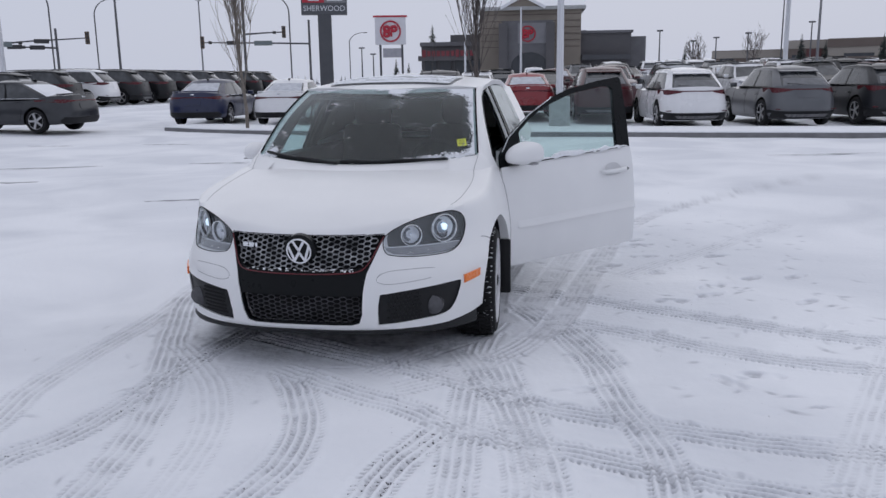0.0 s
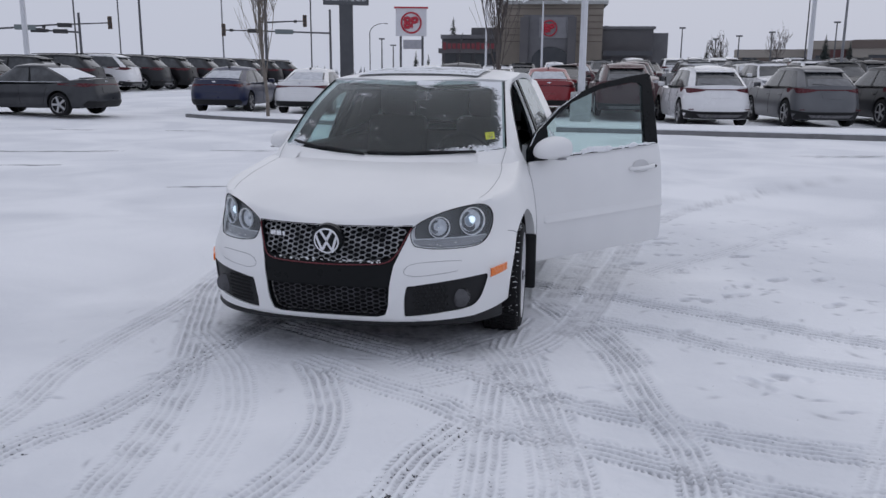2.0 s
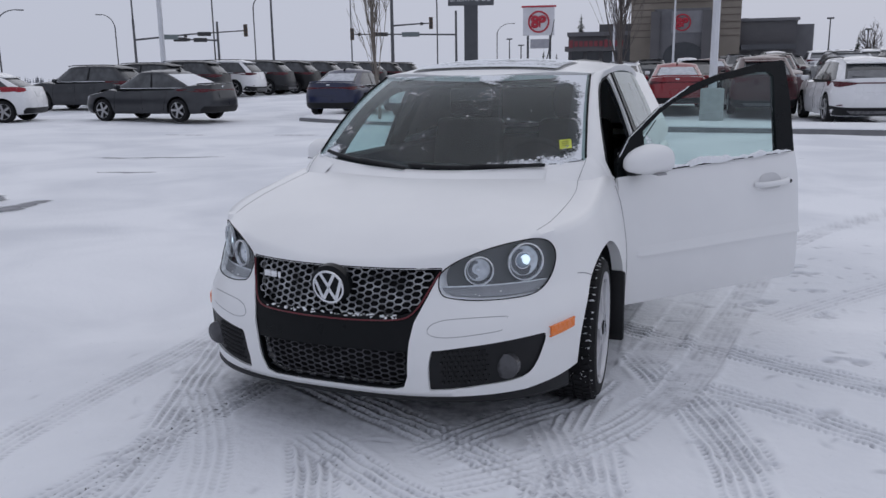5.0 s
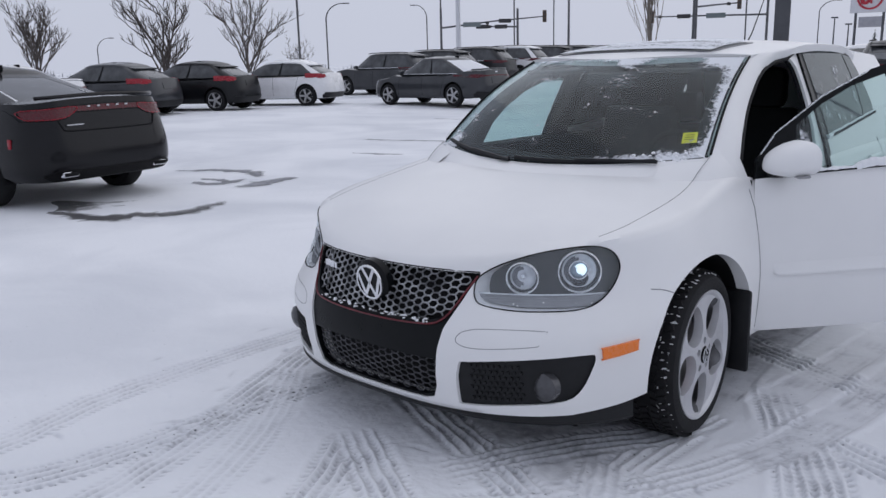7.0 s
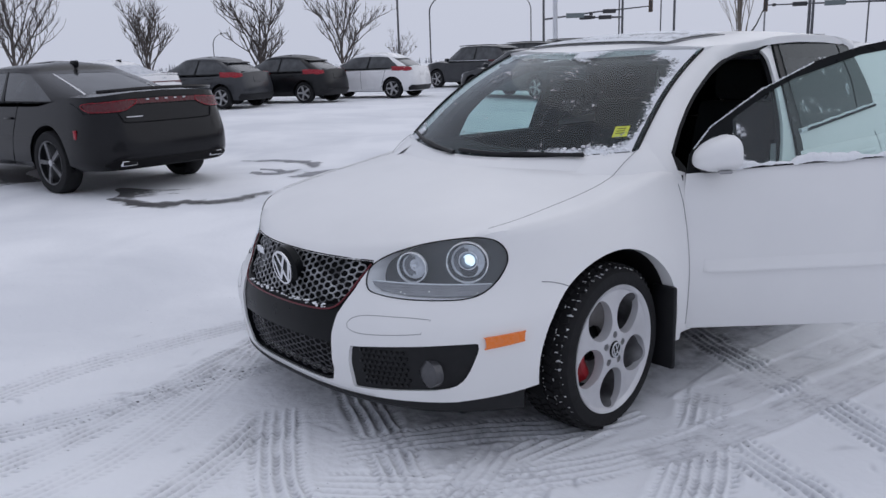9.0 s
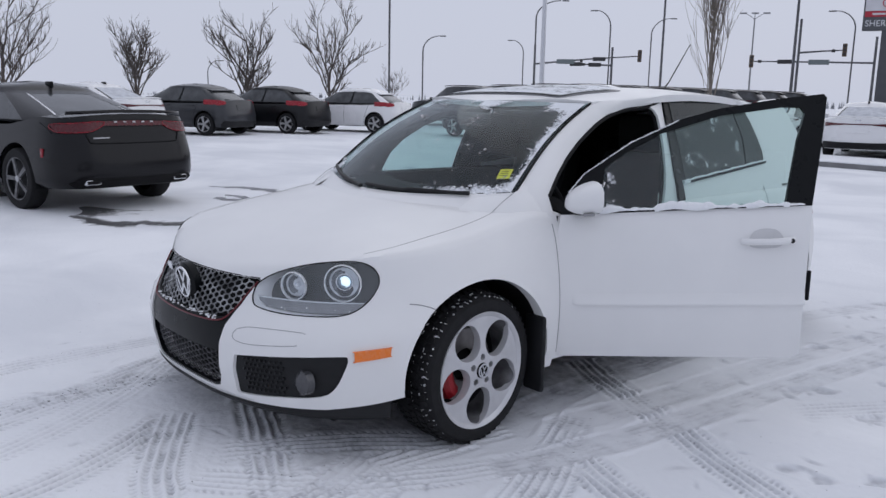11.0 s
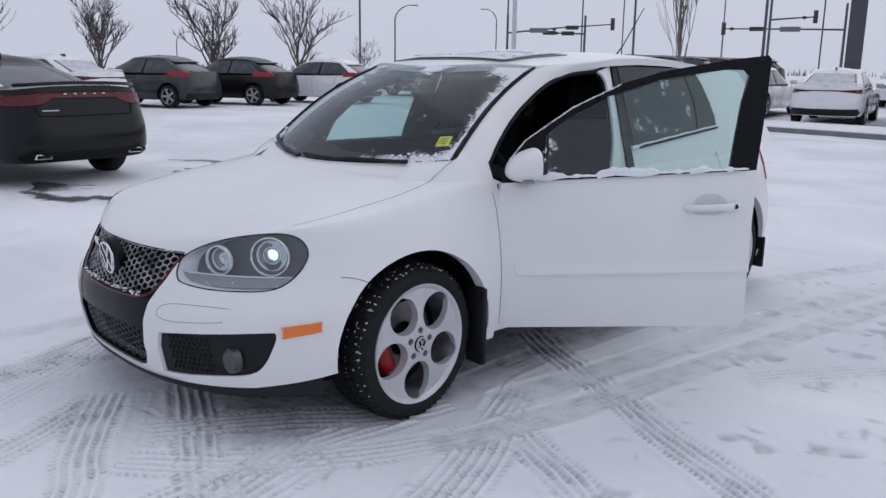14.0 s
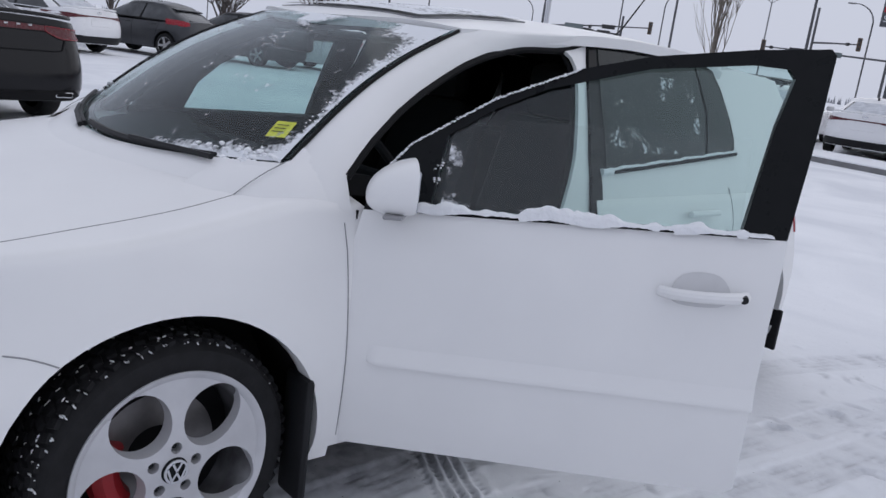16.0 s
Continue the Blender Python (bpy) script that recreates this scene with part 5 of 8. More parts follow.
part("door_lining", box(-0.668, 1.45, 0.67, 0.03, 2.0, 0.56, bevel=0.01), M_INTERIOR, golf)
part("door_ledge", box(-0.722, 1.45, 0.955, 0.125, 1.98, 0.022, bevel=0.006), M_INTERIOR, golf)
part("side_lining", box(0.668, 1.98, 0.67, 0.03, 0.92, 0.56, bevel=0.01), M_INTERIOR, golf)
fritb = bmesh.new()
add_grid(fritb, [[Vector(ws_surf(u, v)) + Vector((0, 0.014 + d, -0.012 - d)) for v, d in ((0.0, 0.0), (0.02, 0.0), (0.05, 0.0), (0.055, 0.004))] for u in np.linspace(-1, 1, 41)])
bmesh.ops.recalc_face_normals(fritb, faces=fritb.faces)
part("screen_border", fritb, M_INTERIOR, golf, "black printed border of the windscreen")
for x0, x1, v0 in ((-0.64, -0.13, 0.045), (-0.10, 0.52, 0.03)):
    u0, u1 = x0 / 0.70, x1 / 0.70
    pts = [Vector(ws_surf(u0 + (u1 - u0) * k / 10, v0 * (1 - 0.8 * k / 10))) + Vector((0, -0.008, 0.008)) for k in range(11)]
    wiper = part("wiper", tube(pts, 0.0100, 6), M_BLACK, golf)
    part("wiper_arm", tube([pts[10] + Vector((0.02, -0.02, 0.0)), pts[7] + Vector((0, -0.012, 0.008)), pts[5] + Vector((0, -0.006, 0.008))], 0.0085, 6), M_BLACK, wiper)
sticker = part("sticker", panel([(0.84, 0.125), (0.915, 0.125), (0.905, 0.205), (0.83, 0.205)], lambda u, v: Vector(ws_surf(u, v)) + Vector((0, -0.003, 0.004)), 0.0, 0.03), M_YELLOW, golf, "small yellow windscreen sticker")
for k in range(3):
    v = 0.145 + 0.017 * k
    part("print_bar", panel([(0.85, v), (0.895, v), (0.895, v + 0.005), (0.85, v + 0.005)], lambda a, b: Vector(ws_surf(a, b)) + Vector((0, -0.006, 0.007)), 0.0, 0.03), M_PRINT, sticker)

# interior
part("dashboard", panel([(-0.66, 0.0), (0.66, 0.0), (0.66, 1.0), (-0.66, 1.0)], lambda u, v: (u, 0.14 + 0.225 * (u / 0.7) ** 2 + 0.44 * v, 0.932 + 0.03 * math.sin(math.pi * v) - 0.05 * max(0, v - 0.8) * 5), 0.06, 0.08), M_INTERIOR, golf)
part("dash_front", box(0, 0.70, 0.72, 1.32, 0.10, 0.40, bevel=0.04), M_INTERIOR, golf)
part("firewall", box(0, 0.47, 0.55, 1.34, 0.04, 0.75), M_INTERIOR, golf)
SM = Matrix.Translation((0.36, 0.86, 0.90)) @ Matrix.Rotation(radians(-62), 4, "X")
wheel_pts = [SM @ Vector((0.18 * math.cos(a), 0.18 * math.sin(a), 0)) for a in np.linspace(0, 2 * math.pi, 33)]
steer = part("steering_wheel", tube(wheel_pts, 0.015, 8), M_INTERIOR, golf)
part("wheel_hub", box(0, 0, 0, 0.34, 0.06, 0.03, SM, 0.012), M_INTERIOR, steer)
for x in (0.36, -0.36):
    seat = part("front_seat", box(x, 1.30, 0.50, 0.50, 0.52, 0.16, bevel=0.05), M_INTERIOR, golf, "dark front seat")
    part("seat_back", box(x, 1.62, 0.83, 0.48, 0.14, 0.62, Matrix.Translation((0, 1.62, 0.6)) @ Matrix.Rotation(radians(-16), 4, "X") @ Matrix.Translation((0, -1.62, -0.6)), 0.05), M_INTERIOR, seat)
    part("headrest", box(x, 1.76, 1.23, 0.30, 0.11, 0.22, bevel=0.05), M_INTERIOR, seat)
part("rear_seat", box(0, 2.36, 0.70, 1.28, 0.16, 0.55, bevel=0.06), M_INTERIOR, golf)
part("parcel_shelf", box(0, 2.72, 0.93, 1.26, 0.60, 0.03), M_INTERIOR, golf)
part("headlining", panel([(-1, 0), (1, 0), (1, 1), (-1, 1)], lambda u, v: (u * (roof_w(0.97 + 1.9 * v) - 0.03), 0.97 + 1.9 * v, roof_z(u * (roof_w(0.97 + 1.9 * v) - 0.03), 0.97 + 1.9 * v) - 0.06), 0.01, 0.15), material("headlining_cloth", (0.03, 0.03, 0.032), 0.9, vary=0.3, vary_scale=30), golf)
part("rear_view_mirror", box(0.0, 0.74, 1.305, 0.24, 0.035, 0.07, bevel=0.015), M_BLACK, golf)
for s in (1, -1):
    part("sun_visor", box(s * 0.33, 0.88, 1.345, 0.42, 0.16, 0.02, Matrix(), 0.008), material("visor_cloth", (0.035, 0.035, 0.037), 0.9), golf)

# passenger side door panels and mirror (closed)
PW = [(0.70, 0.960), (1.31, 0.956), (1.34, 1.318), (1.12, 1.300), (0.95, 1.245), (0.82, 1.165), (0.74, 1.08)]
pf = panel([(0.46, 0.90), (1.46, 0.90), (1.47, 1.37), (1.12, 1.345), (0.95, 1.30), (0.76, 1.21), (0.55, 1.08)], cab(0.002)(-1), 0.03, 0.08)
pf = carve(pf, [prism(PW, lambda u, v, d: (d, u, v), -1.2, -0.3)])
part("front_door_frame", pf, M_GLOSSBLACK, golf)
part("front_door_glass", panel(PW, cab(0.004)(-1), 0.0, 0.08), M_SIDEGLASS, golf).visible_shadow = False
for s in (1, -1):
    lining = bmesh.new()
    add_grid(lining, [[Vector(ws_surf(s * u, k / 16)) + Vector((0, 0.022 + d, -0.016 - d * 0.3)) for u, d in ((0.985, 0.0), (0.93, 0.012), (0.865, 0.02), (0.862, 0.06), (0.97, 0.08))] for k in range(17)], closed_v=True)
    bmesh.ops.recalc_face_normals(lining, faces=lining.faces)
    part("pillar_lining", lining, M_INTERIOR, golf)
part("door_seam", tube([(-G.side(y, z, 0.0), y, z) for y, z in ((0.46, 0.89), (0.44, 0.6), (0.43, 0.28))], 0.003, 5), M_TRIM, golf)


def wing_mirror(s, m, parent):
    """A two-tone door mirror on a black foot."""
    foot = part("mirror_foot", box(0.035, 0.01, 0.008, 0.13, 0.09, 0.055, m, 0.02), M_BLACK, parent)
    bm = bmesh.new()
    bmesh.ops.create_uvsphere(bm, u_segments=32, v_segments=20, radius=1.0)
    bmesh.ops.delete(bm, geom=[v for v in bm.verts if v.co.y > 0.001], context="VERTS")
    for v in bm.verts:
        x, y, z = v.co
        sq = 1 / max(1e-6, (abs(x) ** 2.7 + abs(z) ** 2.7 + abs(y) ** 2.7)) ** (1 / 2.7)
        x, y, z = (c * sq for c in (x, y, z))
        z = z * (1.0 if z > 0 else 0.72) * (1 - 0.22 * y * y) + 0.30 * y
        v.co = Vector((0.150 + 0.122 * x, 0.064 + 0.036 * x + 0.122 * y, 0.060 + 0.080 * z))
    bmesh.ops.holes_fill(bm, edges=[e for e in bm.edges if e.is_boundary], sides=0)
    bm.transform(m)
    bmesh.ops.recalc_face_normals(bm, faces=bm.faces)
    cap = part("mirror_shell", bm, M_WHITE, parent, "snow-dusted white mirror shell")
    part("mirror_glass", box(0.0, 0.0035, 0.0, 0.20, 0.006, 0.10, m @ Matrix.Translation((0.150, 0.064, 0.068)) @ Matrix.Rotation(math.atan(0.036 / 0.125), 4, "Z"), 0.002), M_REFLECT, cap)
    part("mirror_lamp", box(0.17, 0.040, 0.004, 0.19, 0.05, 0.012, m, 0.005), M_LAMPLOW, cap)


wing_mirror(-1, Matrix.Translation((-0.775, 0.60, 0.945)) @ Matrix.Diagonal((-0.74, 0.8, 0.8, 1)), golf)

# ---------------- the open front door, hinged at its leading edge
HINGE = Matrix.Translation((0.880, 0.452, 0)) @ Matrix.Rotation(radians(-50), 4, "Z") @ Matrix(((1, 0, 0, 0), (0, 1, 0, 0), (0, 0.06, 1, 0), (0, 0, 0, 1)))
DOOR_IN = tuple(HINGE @ Vector((-4, 0.5, 0.7)))
D0 = 0.880


def door_x(z):
    return (G.t(G.w, z) if z < 0.90 else G.t(G.w, 0.90) - (z - 0.90) * 0.40 - 0.10 * max(0, z - 1.2)) - D0


def dsurf(off=0.0):
    return lambda u, v: HINGE @ Vector((door_x(v) + off, u, v))


DOOR = [(0.000, 0.905), (-0.012, 0.800), (-0.012, 0.500), (0.000, 0.300), (0.015, 0.268), (1.025, 0.265), (1.053, 0.285), (1.047, 0.500), (1.053, 0.720), (1.070, 0.925)]
FRAME = [(0.000, 0.905), (1.070, 0.925), (1.099, 1.100), (1.142, 1.380), (1.129, 1.396), (0.945, 1.383), (0.685, 1.349), (0.505, 1.304), (0.300, 1.216), (0.099, 1.085), (0.015, 0.985)]
HOLE = [(0.173, 0.922), (0.961, 0.930), (1.011, 1.195), (1.047, 1.315), (1.030, 1.338), (0.945, 1.343), (0.686, 1.316), (0.428, 1.246), (0.301, 1.185), (0.187, 1.108)]
door = part("front_door", panel(DOOR, dsurf(), 0.06, 0.05, inner=DOOR_IN), M_WHITE, golf, "white front door swung wide open")
dbm = panel(FRAME, dsurf(-0.004), 0.03, 0.06, inner=DOOR_IN)
dbm = carve(dbm, [prism(HOLE, lambda u, v, d: HINGE @ Vector((d, u, v)), -0.5, 0.4)])
part("window_frame", dbm, M_GLOSSBLACK, door, "gloss black window frame")
part("door_glass", panel(HOLE, dsurf(-0.014), 0.0, 0.08, inner=DOOR_IN), M_SIDEGLASS, door).visible_shadow = False
part("door_lining", panel([(0.05, 0.88), (0.05, 0.33), (0.98, 0.32), (1.04, 0.88)], dsurf(-0.075), 0.05, 0.1, inner=DOOR_IN), M_INTERIOR, door)
mold = bmesh.new()
rows = []
for u in [0.070, 0.074, 0.084, 0.10] + list(np.linspace(0.2, 1.05, 9)):
    k = min(1.0, max(0.0, (u - 0.070) / 0.030)) ** 0.5
    rows.append([mold.verts.new(HINGE @ Vector((door_x(v) + d * k, u, v))) for v, d in ((0.566, -0.001), (0.540, 0.003), (0.522, 0.009), (0.513 + 0.006 * (1 - k), 0.012), (0.508 + 0.010 * (1 - k), 0.011), (0.506 + 0.012 * (1 - k), -0.002))])
for a, b in zip(rows, rows[1:]):
    for k in range(5):
        mold.faces.new((a[k], b[k], b[k + 1], a[k + 1]))
bmesh.ops.recalc_face_normals(mold, faces=mold.faces)
part("door_molding", mold, M_WHITE, door)
hb = [HINGE @ Vector((door_x(0.785) + 0.006 + 0.036 * math.sin(math.pi * k / 10) ** 0.5, 0.784 + 0.0205 * k, 0.783 + 0.004 * k / 10)) for k in range(11)]
handle = part("door_handle", tube(hb, 0.0145, 10), M_WHITE, door, "white bow handle")
# no hollow behind the handle: its shade is a greyer patch on the door
part("handle_recess_shade", panel(smooth_line([(0.828, 0.755), (0.928, 0.755), (0.953, 0.785), (0.928, 0.825), (0.883, 0.835), (0.833, 0.825), (0.808, 0.785)], 4, True), dsurf(0.0035), 0.003, 0.05, inner=DOOR_IN), material("recess_shade_grey", (0.6, 0.6, 0.61), 0.3, vary=0.3, vary_scale=10), door)
part("lock_cylinder", lathe([(0.0, 0.012), (0.009, 0.012), (0.011, 0.0)], HINGE @ Matrix.Translation((door_x(0.785) + 0.026, 0.980, 0.786))), M_BLACK, door)
wing_mirror(1, HINGE @ Matrix.Translation((door_x(0.93) - 0.040, 0.082, 0.926)) @ Matrix.Diagonal((0.97, 0.97, 0.97, 1)), door)
part("door_gap", tube([HINGE @ Vector((door_x(z) - 0.006, -0.016, z)) for z in np.linspace(0.29, 0.90, 8)], 0.0045, 6), M_TRIM, golf)
part("fender_gap", tube([(G.side(0.436, z) + 0.001, 0.436, z) for z in np.linspace(0.29, 0.87, 9)], 0.0016, 6), M_SEAM, golf)
part("door_hinge", box(0.835, 0.47, 0.45, 0.05, 0.06, 0.08), M_INTERIOR, golf)
part("door_hinge", box(0.82, 0.47, 0.80, 0.05, 0.06, 0.08), M_INTERIOR, golf)


# ---------------- wheels
def alloy_wheel(m):
    """Local x points outwards, the hub at the origin."""
    w = part("wheel", lathe([(0.225, -0.17), (0.225, -0.02), (0.238, -0.012), (0.247, -0.004), (0.247, 0.004), (0.240, 0.006), (0.232, -0.004), (0.218, -0.03), (0.212, -0.17)], m, 64, True), M_BARREL, golf, "five-spoke silver alloy wheel with winter tyre")
    face = lathe([(0.0, 0.004), (0.05, 0.004), (0.10, 0.0), (0.17, -0.006), (0.226, -0.004), (0.236, 0.006), (0.2455, 0.008), (0.2460, -0.004), (0.2335, -0.028), (0.17, -0.035), (0.06, -0.035), (0.0, -0.035)], Matrix(), 80)
    bmesh.ops.recalc_face_normals(face, faces=face.faces)
    cuts = []
    for k in range(5):
        a = radians(90 + 72 * k + 36)
        c = bmesh.new()
        bmesh.ops.create_cone(c, cap_ends=True, segments=36, radius1=0.068, radius2=0.082, depth=0.12,
                              matrix=Matrix.Translation((0, 0.152 * math.cos(a), 0.152 * math.sin(a))) @ Matrix.Rotation(a, 4, "X") @ Matrix.Diagonal((1, 1.06, 0.96, 1)) @ Matrix.Rotation(radians(90), 4, "Y"))
        cuts.append(c)
        b = radians(90 + 72 * k)
        cuts.append(cylinder(0.0140, -0.03, 0.05, 0.056 * math.cos(b), 0.056 * math.sin(b), 16))
    face = carve(face, cuts)
    face.transform(m)
    sp = part("spokes", face, M_RIM, w)
    part("hub_cap", lathe([(0.0, 0.012), (0.026, 0.011), (0.033, 0.004), (0.034, -0.01)], m, 32), M_GLOSSBLACK, w)
    part("cap_ring", lathe([(0.024, 0.012), (0.030, 0.011), (0.030, 0.014), (0.024, 0.014)], m, 32, True), M_CHROME, w)
    HM = m @ Matrix(((0, 1, 0, 0.014), (1, 0, 0, 0), (0, 0, 1, 0), (0, 0, 0, 1)))
    for pts in ([(-0.011, 0.022), (0, 0.002), (0.011, 0.022)], [(-0.023, 0.010), (-0.011, -0.021), (0, -0.002), (0.011, -0.021), (0.023, 0.010)]):
        part("cap_emblem", stroke_mesh(pts, 0.0055, 0.004, HM), M_CHROME, w, smooth=20)
    for k in range(5):
        b = radians(90 + 72 * k)
        part("wheel_bolt", lathe([(0.0, -0.012), (0.008, -0.012), (0.009, -0.03)], m @ Matrix.Translation((0, 0.056 * math.cos(b), 0.056 * math.sin(b))), 12), M_BLACK, w)
    part("brake_disc", lathe([(0.07, -0.10), (0.155, -0.10), (0.155, -0.12), (0.07, -0.12)], m, 48, True), material("brake_steel", (0.22, 0.21, 0.21), 0.45, metal=0.8, vary=0.4, vary_scale=30), w)
    part("brake_back", lathe([(0.0, -0.13), (0.21, -0.13)], m, 32), M_TRIM, w)
    tyre = lathe([(0.236, -0.215), (0.262, -0.225), (0.290, -0.222), (0.306, -0.205), (0.313, -0.17), (0.313, -0.055), (0.307, -0.018), (0.293, 0.004), (0.268, 0.010), (0.246, 0.004), (0.236, -0.004)], m, 96)
    ty = part("tyre", tyre, M_TYRE, w, "black winter tyre with snow in its tread")
    tread = bmesh.new()
    for k in range(60):
        a = 2 * math.pi * k / 60
        for j, (off, skew) in enumerate(((-0.030, 0.35), (-0.068, -0.3), (-0.108, 0.3), (-0.148, -0.3), (-0.188, -0.35))):
            aa = a + (0.05 if j % 2 else 0)
            r = 0.3155 if j in (1, 2, 3) else 0.311
            M2 = m @ Matrix.Rotation(aa, 4, "X") @ Matrix.Translation((off, 0, r)) @ Matrix.Rotation(skew, 4, "Z")
            add_box(tread, 0, 0, 0, 0.031, 0.021, 0.012, M2)
    part("tread", tread, M_TYRE, ty)
    return w


def steered(s, yy):
    """The front wheels stand turned a little to the driver's side."""
    if yy > 1:
        return Matrix()
    hub = Vector((s * 0.855, yy - 0.012, 0))
    return Matrix.Translation(hub) @ Matrix.Rotation(radians(4.0), 4, "Z") @ Matrix.Translation(-hub)


for s in (1, -1):
    for yy in (0.0, 2.578):
        m = steered(s, yy) @ Matrix.Translation((s * 0.880, yy - 0.012, Z_HUB - 0.006)) @ Matrix.Diagonal((1, 1.022, 1.022, 1)) @ (Matrix() if s > 0 else Matrix.Rotation(radians(180), 4, "Z")) @ Matrix.Rotation(radians(-3 if yy == 0 else 25), 4, "X")
        w = alloy_wheel(m)
        cal = tube([(s * 0.792, yy + 0.150 * math.cos(a), Z_HUB + 0.150 * math.sin(a)) for a in np.linspace(radians(156), radians(222), 10)], 0.040, 10)
        cal.transform(steered(s, yy))
        part("brake_caliper", cal, M_CALIPER, w, "red brake caliper")



# ---------------- frost and lumps of snow on the car
def ws_frost(u, v):
    w = 0.16 + 0.05 * math.sin(9 * u + 3) * math.sin(7 * v)
    w += 0.33 * math.exp(-(0.97 - u) / 0.045) + 0.22 * math.exp(-v / 0.045) * (0.4 + 0.6 * (u > 0.25))
    w += 0.36 * math.exp(-(0.985 - v) / 0.04) * (0.35 + 0.65 * math.sin(4.2 * u + 0.9) ** 2)
    w += 0.42 * math.exp(-(((u - 0.86) / 0.12) ** 2 + ((v - 0.95) / 0.10) ** 2)) + 0.36 * math.exp(-(((u - 0.22) / 0.10) ** 2 + ((v - 0.93) / 0.05) ** 2))
    w += 0.48 * math.exp(-(((u + 0.88) / 0.06) ** 2 + ((v - 0.05) / 0.07) ** 2)) + 0.22 * math.exp(-(((u - 0.72) / 0.2) ** 2 + (v / 0.06) ** 2))
    return w


frost_film(lambda u, v: Vector(ws_surf(u, v)) + Vector((0, -0.004, 0.005)), -0.975, 0.975, 0.01, 0.985, 78, 44, ws_frost, golf, "specks and fringes of frost on the windscreen")


def pane_frost(v0, v1):
    return lambda u, v: 0.14 + 0.05 * math.exp(-(v - v0) / 0.02) + 0.11 * math.sin(5 * u + 8 * v) ** 2


frost_film(lambda u, v: Vector(dsurf(-0.008)(u, v)), 0.20, 0.96, 0.935, 1.16, 40, 16, lambda u, v: 0.03 + 0.20 * math.exp(-(v - 0.935) / 0.02) + 0.24 * math.exp(-((u - 0.20) / 0.05) ** 2), door, "frost on the door glass")
frost_film(lambda u, v: Vector(cab(0.020)(1)(u, v)), 1.60, 2.20, 1.062, 1.34, 40, 20, pane_frost(1.062, 1.34), golf, "frost on the rear door glass")
frost_film(lambda u, v: (u, v, roof_z(u, v) + 0.013), -0.43, 0.43, 0.94, 1.41, 40, 24, lambda u, v: 0.40 + 0.25 * math.exp(-(v - 0.94) / 0.06) + 0.2 * math.exp(-(1.41 - v) / 0.05), golf, "thin blown snow on the sunroof")
rnd = random.Random(77)


def snow_lumps(points, r0, r1, parent, label, flat=0.65):
    bm = bmesh.new()
    for p in points:
        add_clump(bm, Vector(p), rnd.uniform(r0, r1), rnd, flat)
    return tagged(part("snow_crust", bm, M_SNOW, parent), label, kind="stuff")


def sill_height(u):
    h = 0.013 * math.exp(-((u - 0.21) / 0.07) ** 4) + 0.004 + 0.030 * math.exp(-((u - 0.49) / 0.06) ** 2) + 0.012 * math.exp(-((u - 0.63) / 0.05) ** 2)
    h += 0.012 * max(0.0, math.sin(u * 23 + 1)) * (u > 0.55) + 0.004 * math.sin(u * 61) + 0.003 * math.sin(u * 117 + 2)
    return max(0.002, h) * min(1.0, (1.04 - u) / 0.03)


sill = bmesh.new()
rows = []
for u in np.linspace(0.135, 1.035, 150):
    h = sill_height(u)
    low = 0.010 * (0.5 + 0.5 * math.sin(u * 31 + 2)) * (h > 0.008)
    ring = []
    for k in range(8):
        a = math.pi * k / 7
        ring.append(sill.verts.new(HINGE @ Vector((door_x(0.93) + 0.001 + 0.017 * math.cos(a) + rnd.uniform(-0.001, 0.001), u, 0.916 + 0.014 * u - low * (k == 0) + (h + 0.004) * math.sin(a) ** 0.8 + rnd.uniform(-0.0012, 0.0012)))))
    rows.append(ring)
for a, b in zip(rows, rows[1:]):
    for k in range(7):
        sill.faces.new((a[k], b[k], b[k + 1], a[k + 1]))
bmesh.ops.recalc_face_normals(sill, faces=sill.faces)
tagged(part("snow_crust", sill, M_SNOW, door, smooth=180), "ridge of soft snow along the window sill of the door", kind="stuff")
edge = []
for k in range(230):
    f = k / 229
    u, v = [(a[0] + (b[0] - a[0]) * q, a[1] + (b[1] - a[1]) * q) for a, b, q in [(((0.030, 1.000), (0.099, 1.083), f * 4) if f < 0.25 else ((0.099, 1.083), (0.300, 1.214), (f - 0.25) / 0.4) if f < 0.65 else ((0.300, 1.214), (0.505, 1.302), (f - 0.65) / 0.35))]][0]
    edge.append(HINGE @ Vector((door_x(v) + 0.001, u + 0.001 * rnd.uniform(-1, 1), v + 0.002 * rnd.uniform(-1, 1))))
snow_lumps(edge, 0.0018, 0.0038, door, "line of snow along the edge of the window frame", 0.9)
snow_lumps([HINGE @ Vector((door_x(v) + 0.001, u, v)) for u, v in [(0.17 + 0.02 * rnd.random(), 0.98 + 0.07 * rnd.random()) for _ in range(14)]], 0.002, 0.005, door, "flecks of snow on the window frame")
snow_lumps([Vector(ws_surf(-0.97 + 0.16 * rnd.random(), 0.13 * rnd.random() ** 2)) + Vector((0, -0.004, 0.004)) for _ in range(26)], 0.006, 0.014, golf, "snow heaped in the corner of the windscreen")
snow_lumps([Vector(ws_surf(0.60 + 0.36 * rnd.random(), 0.07 * rnd.random() ** 2)) + Vector((0, -0.004, 0.004)) for _ in range(46)], 0.004, 0.012, golf, "snow heaped along the foot of the windscreen")
snow_lumps([Vector(ws_surf(0.93 + 0.05 * rnd.random(), rnd.random())) + Vector((0, -0.004, 0.005)) for _ in range(60)], 0.002, 0.005, golf, "snow along the edge of the windscreen")
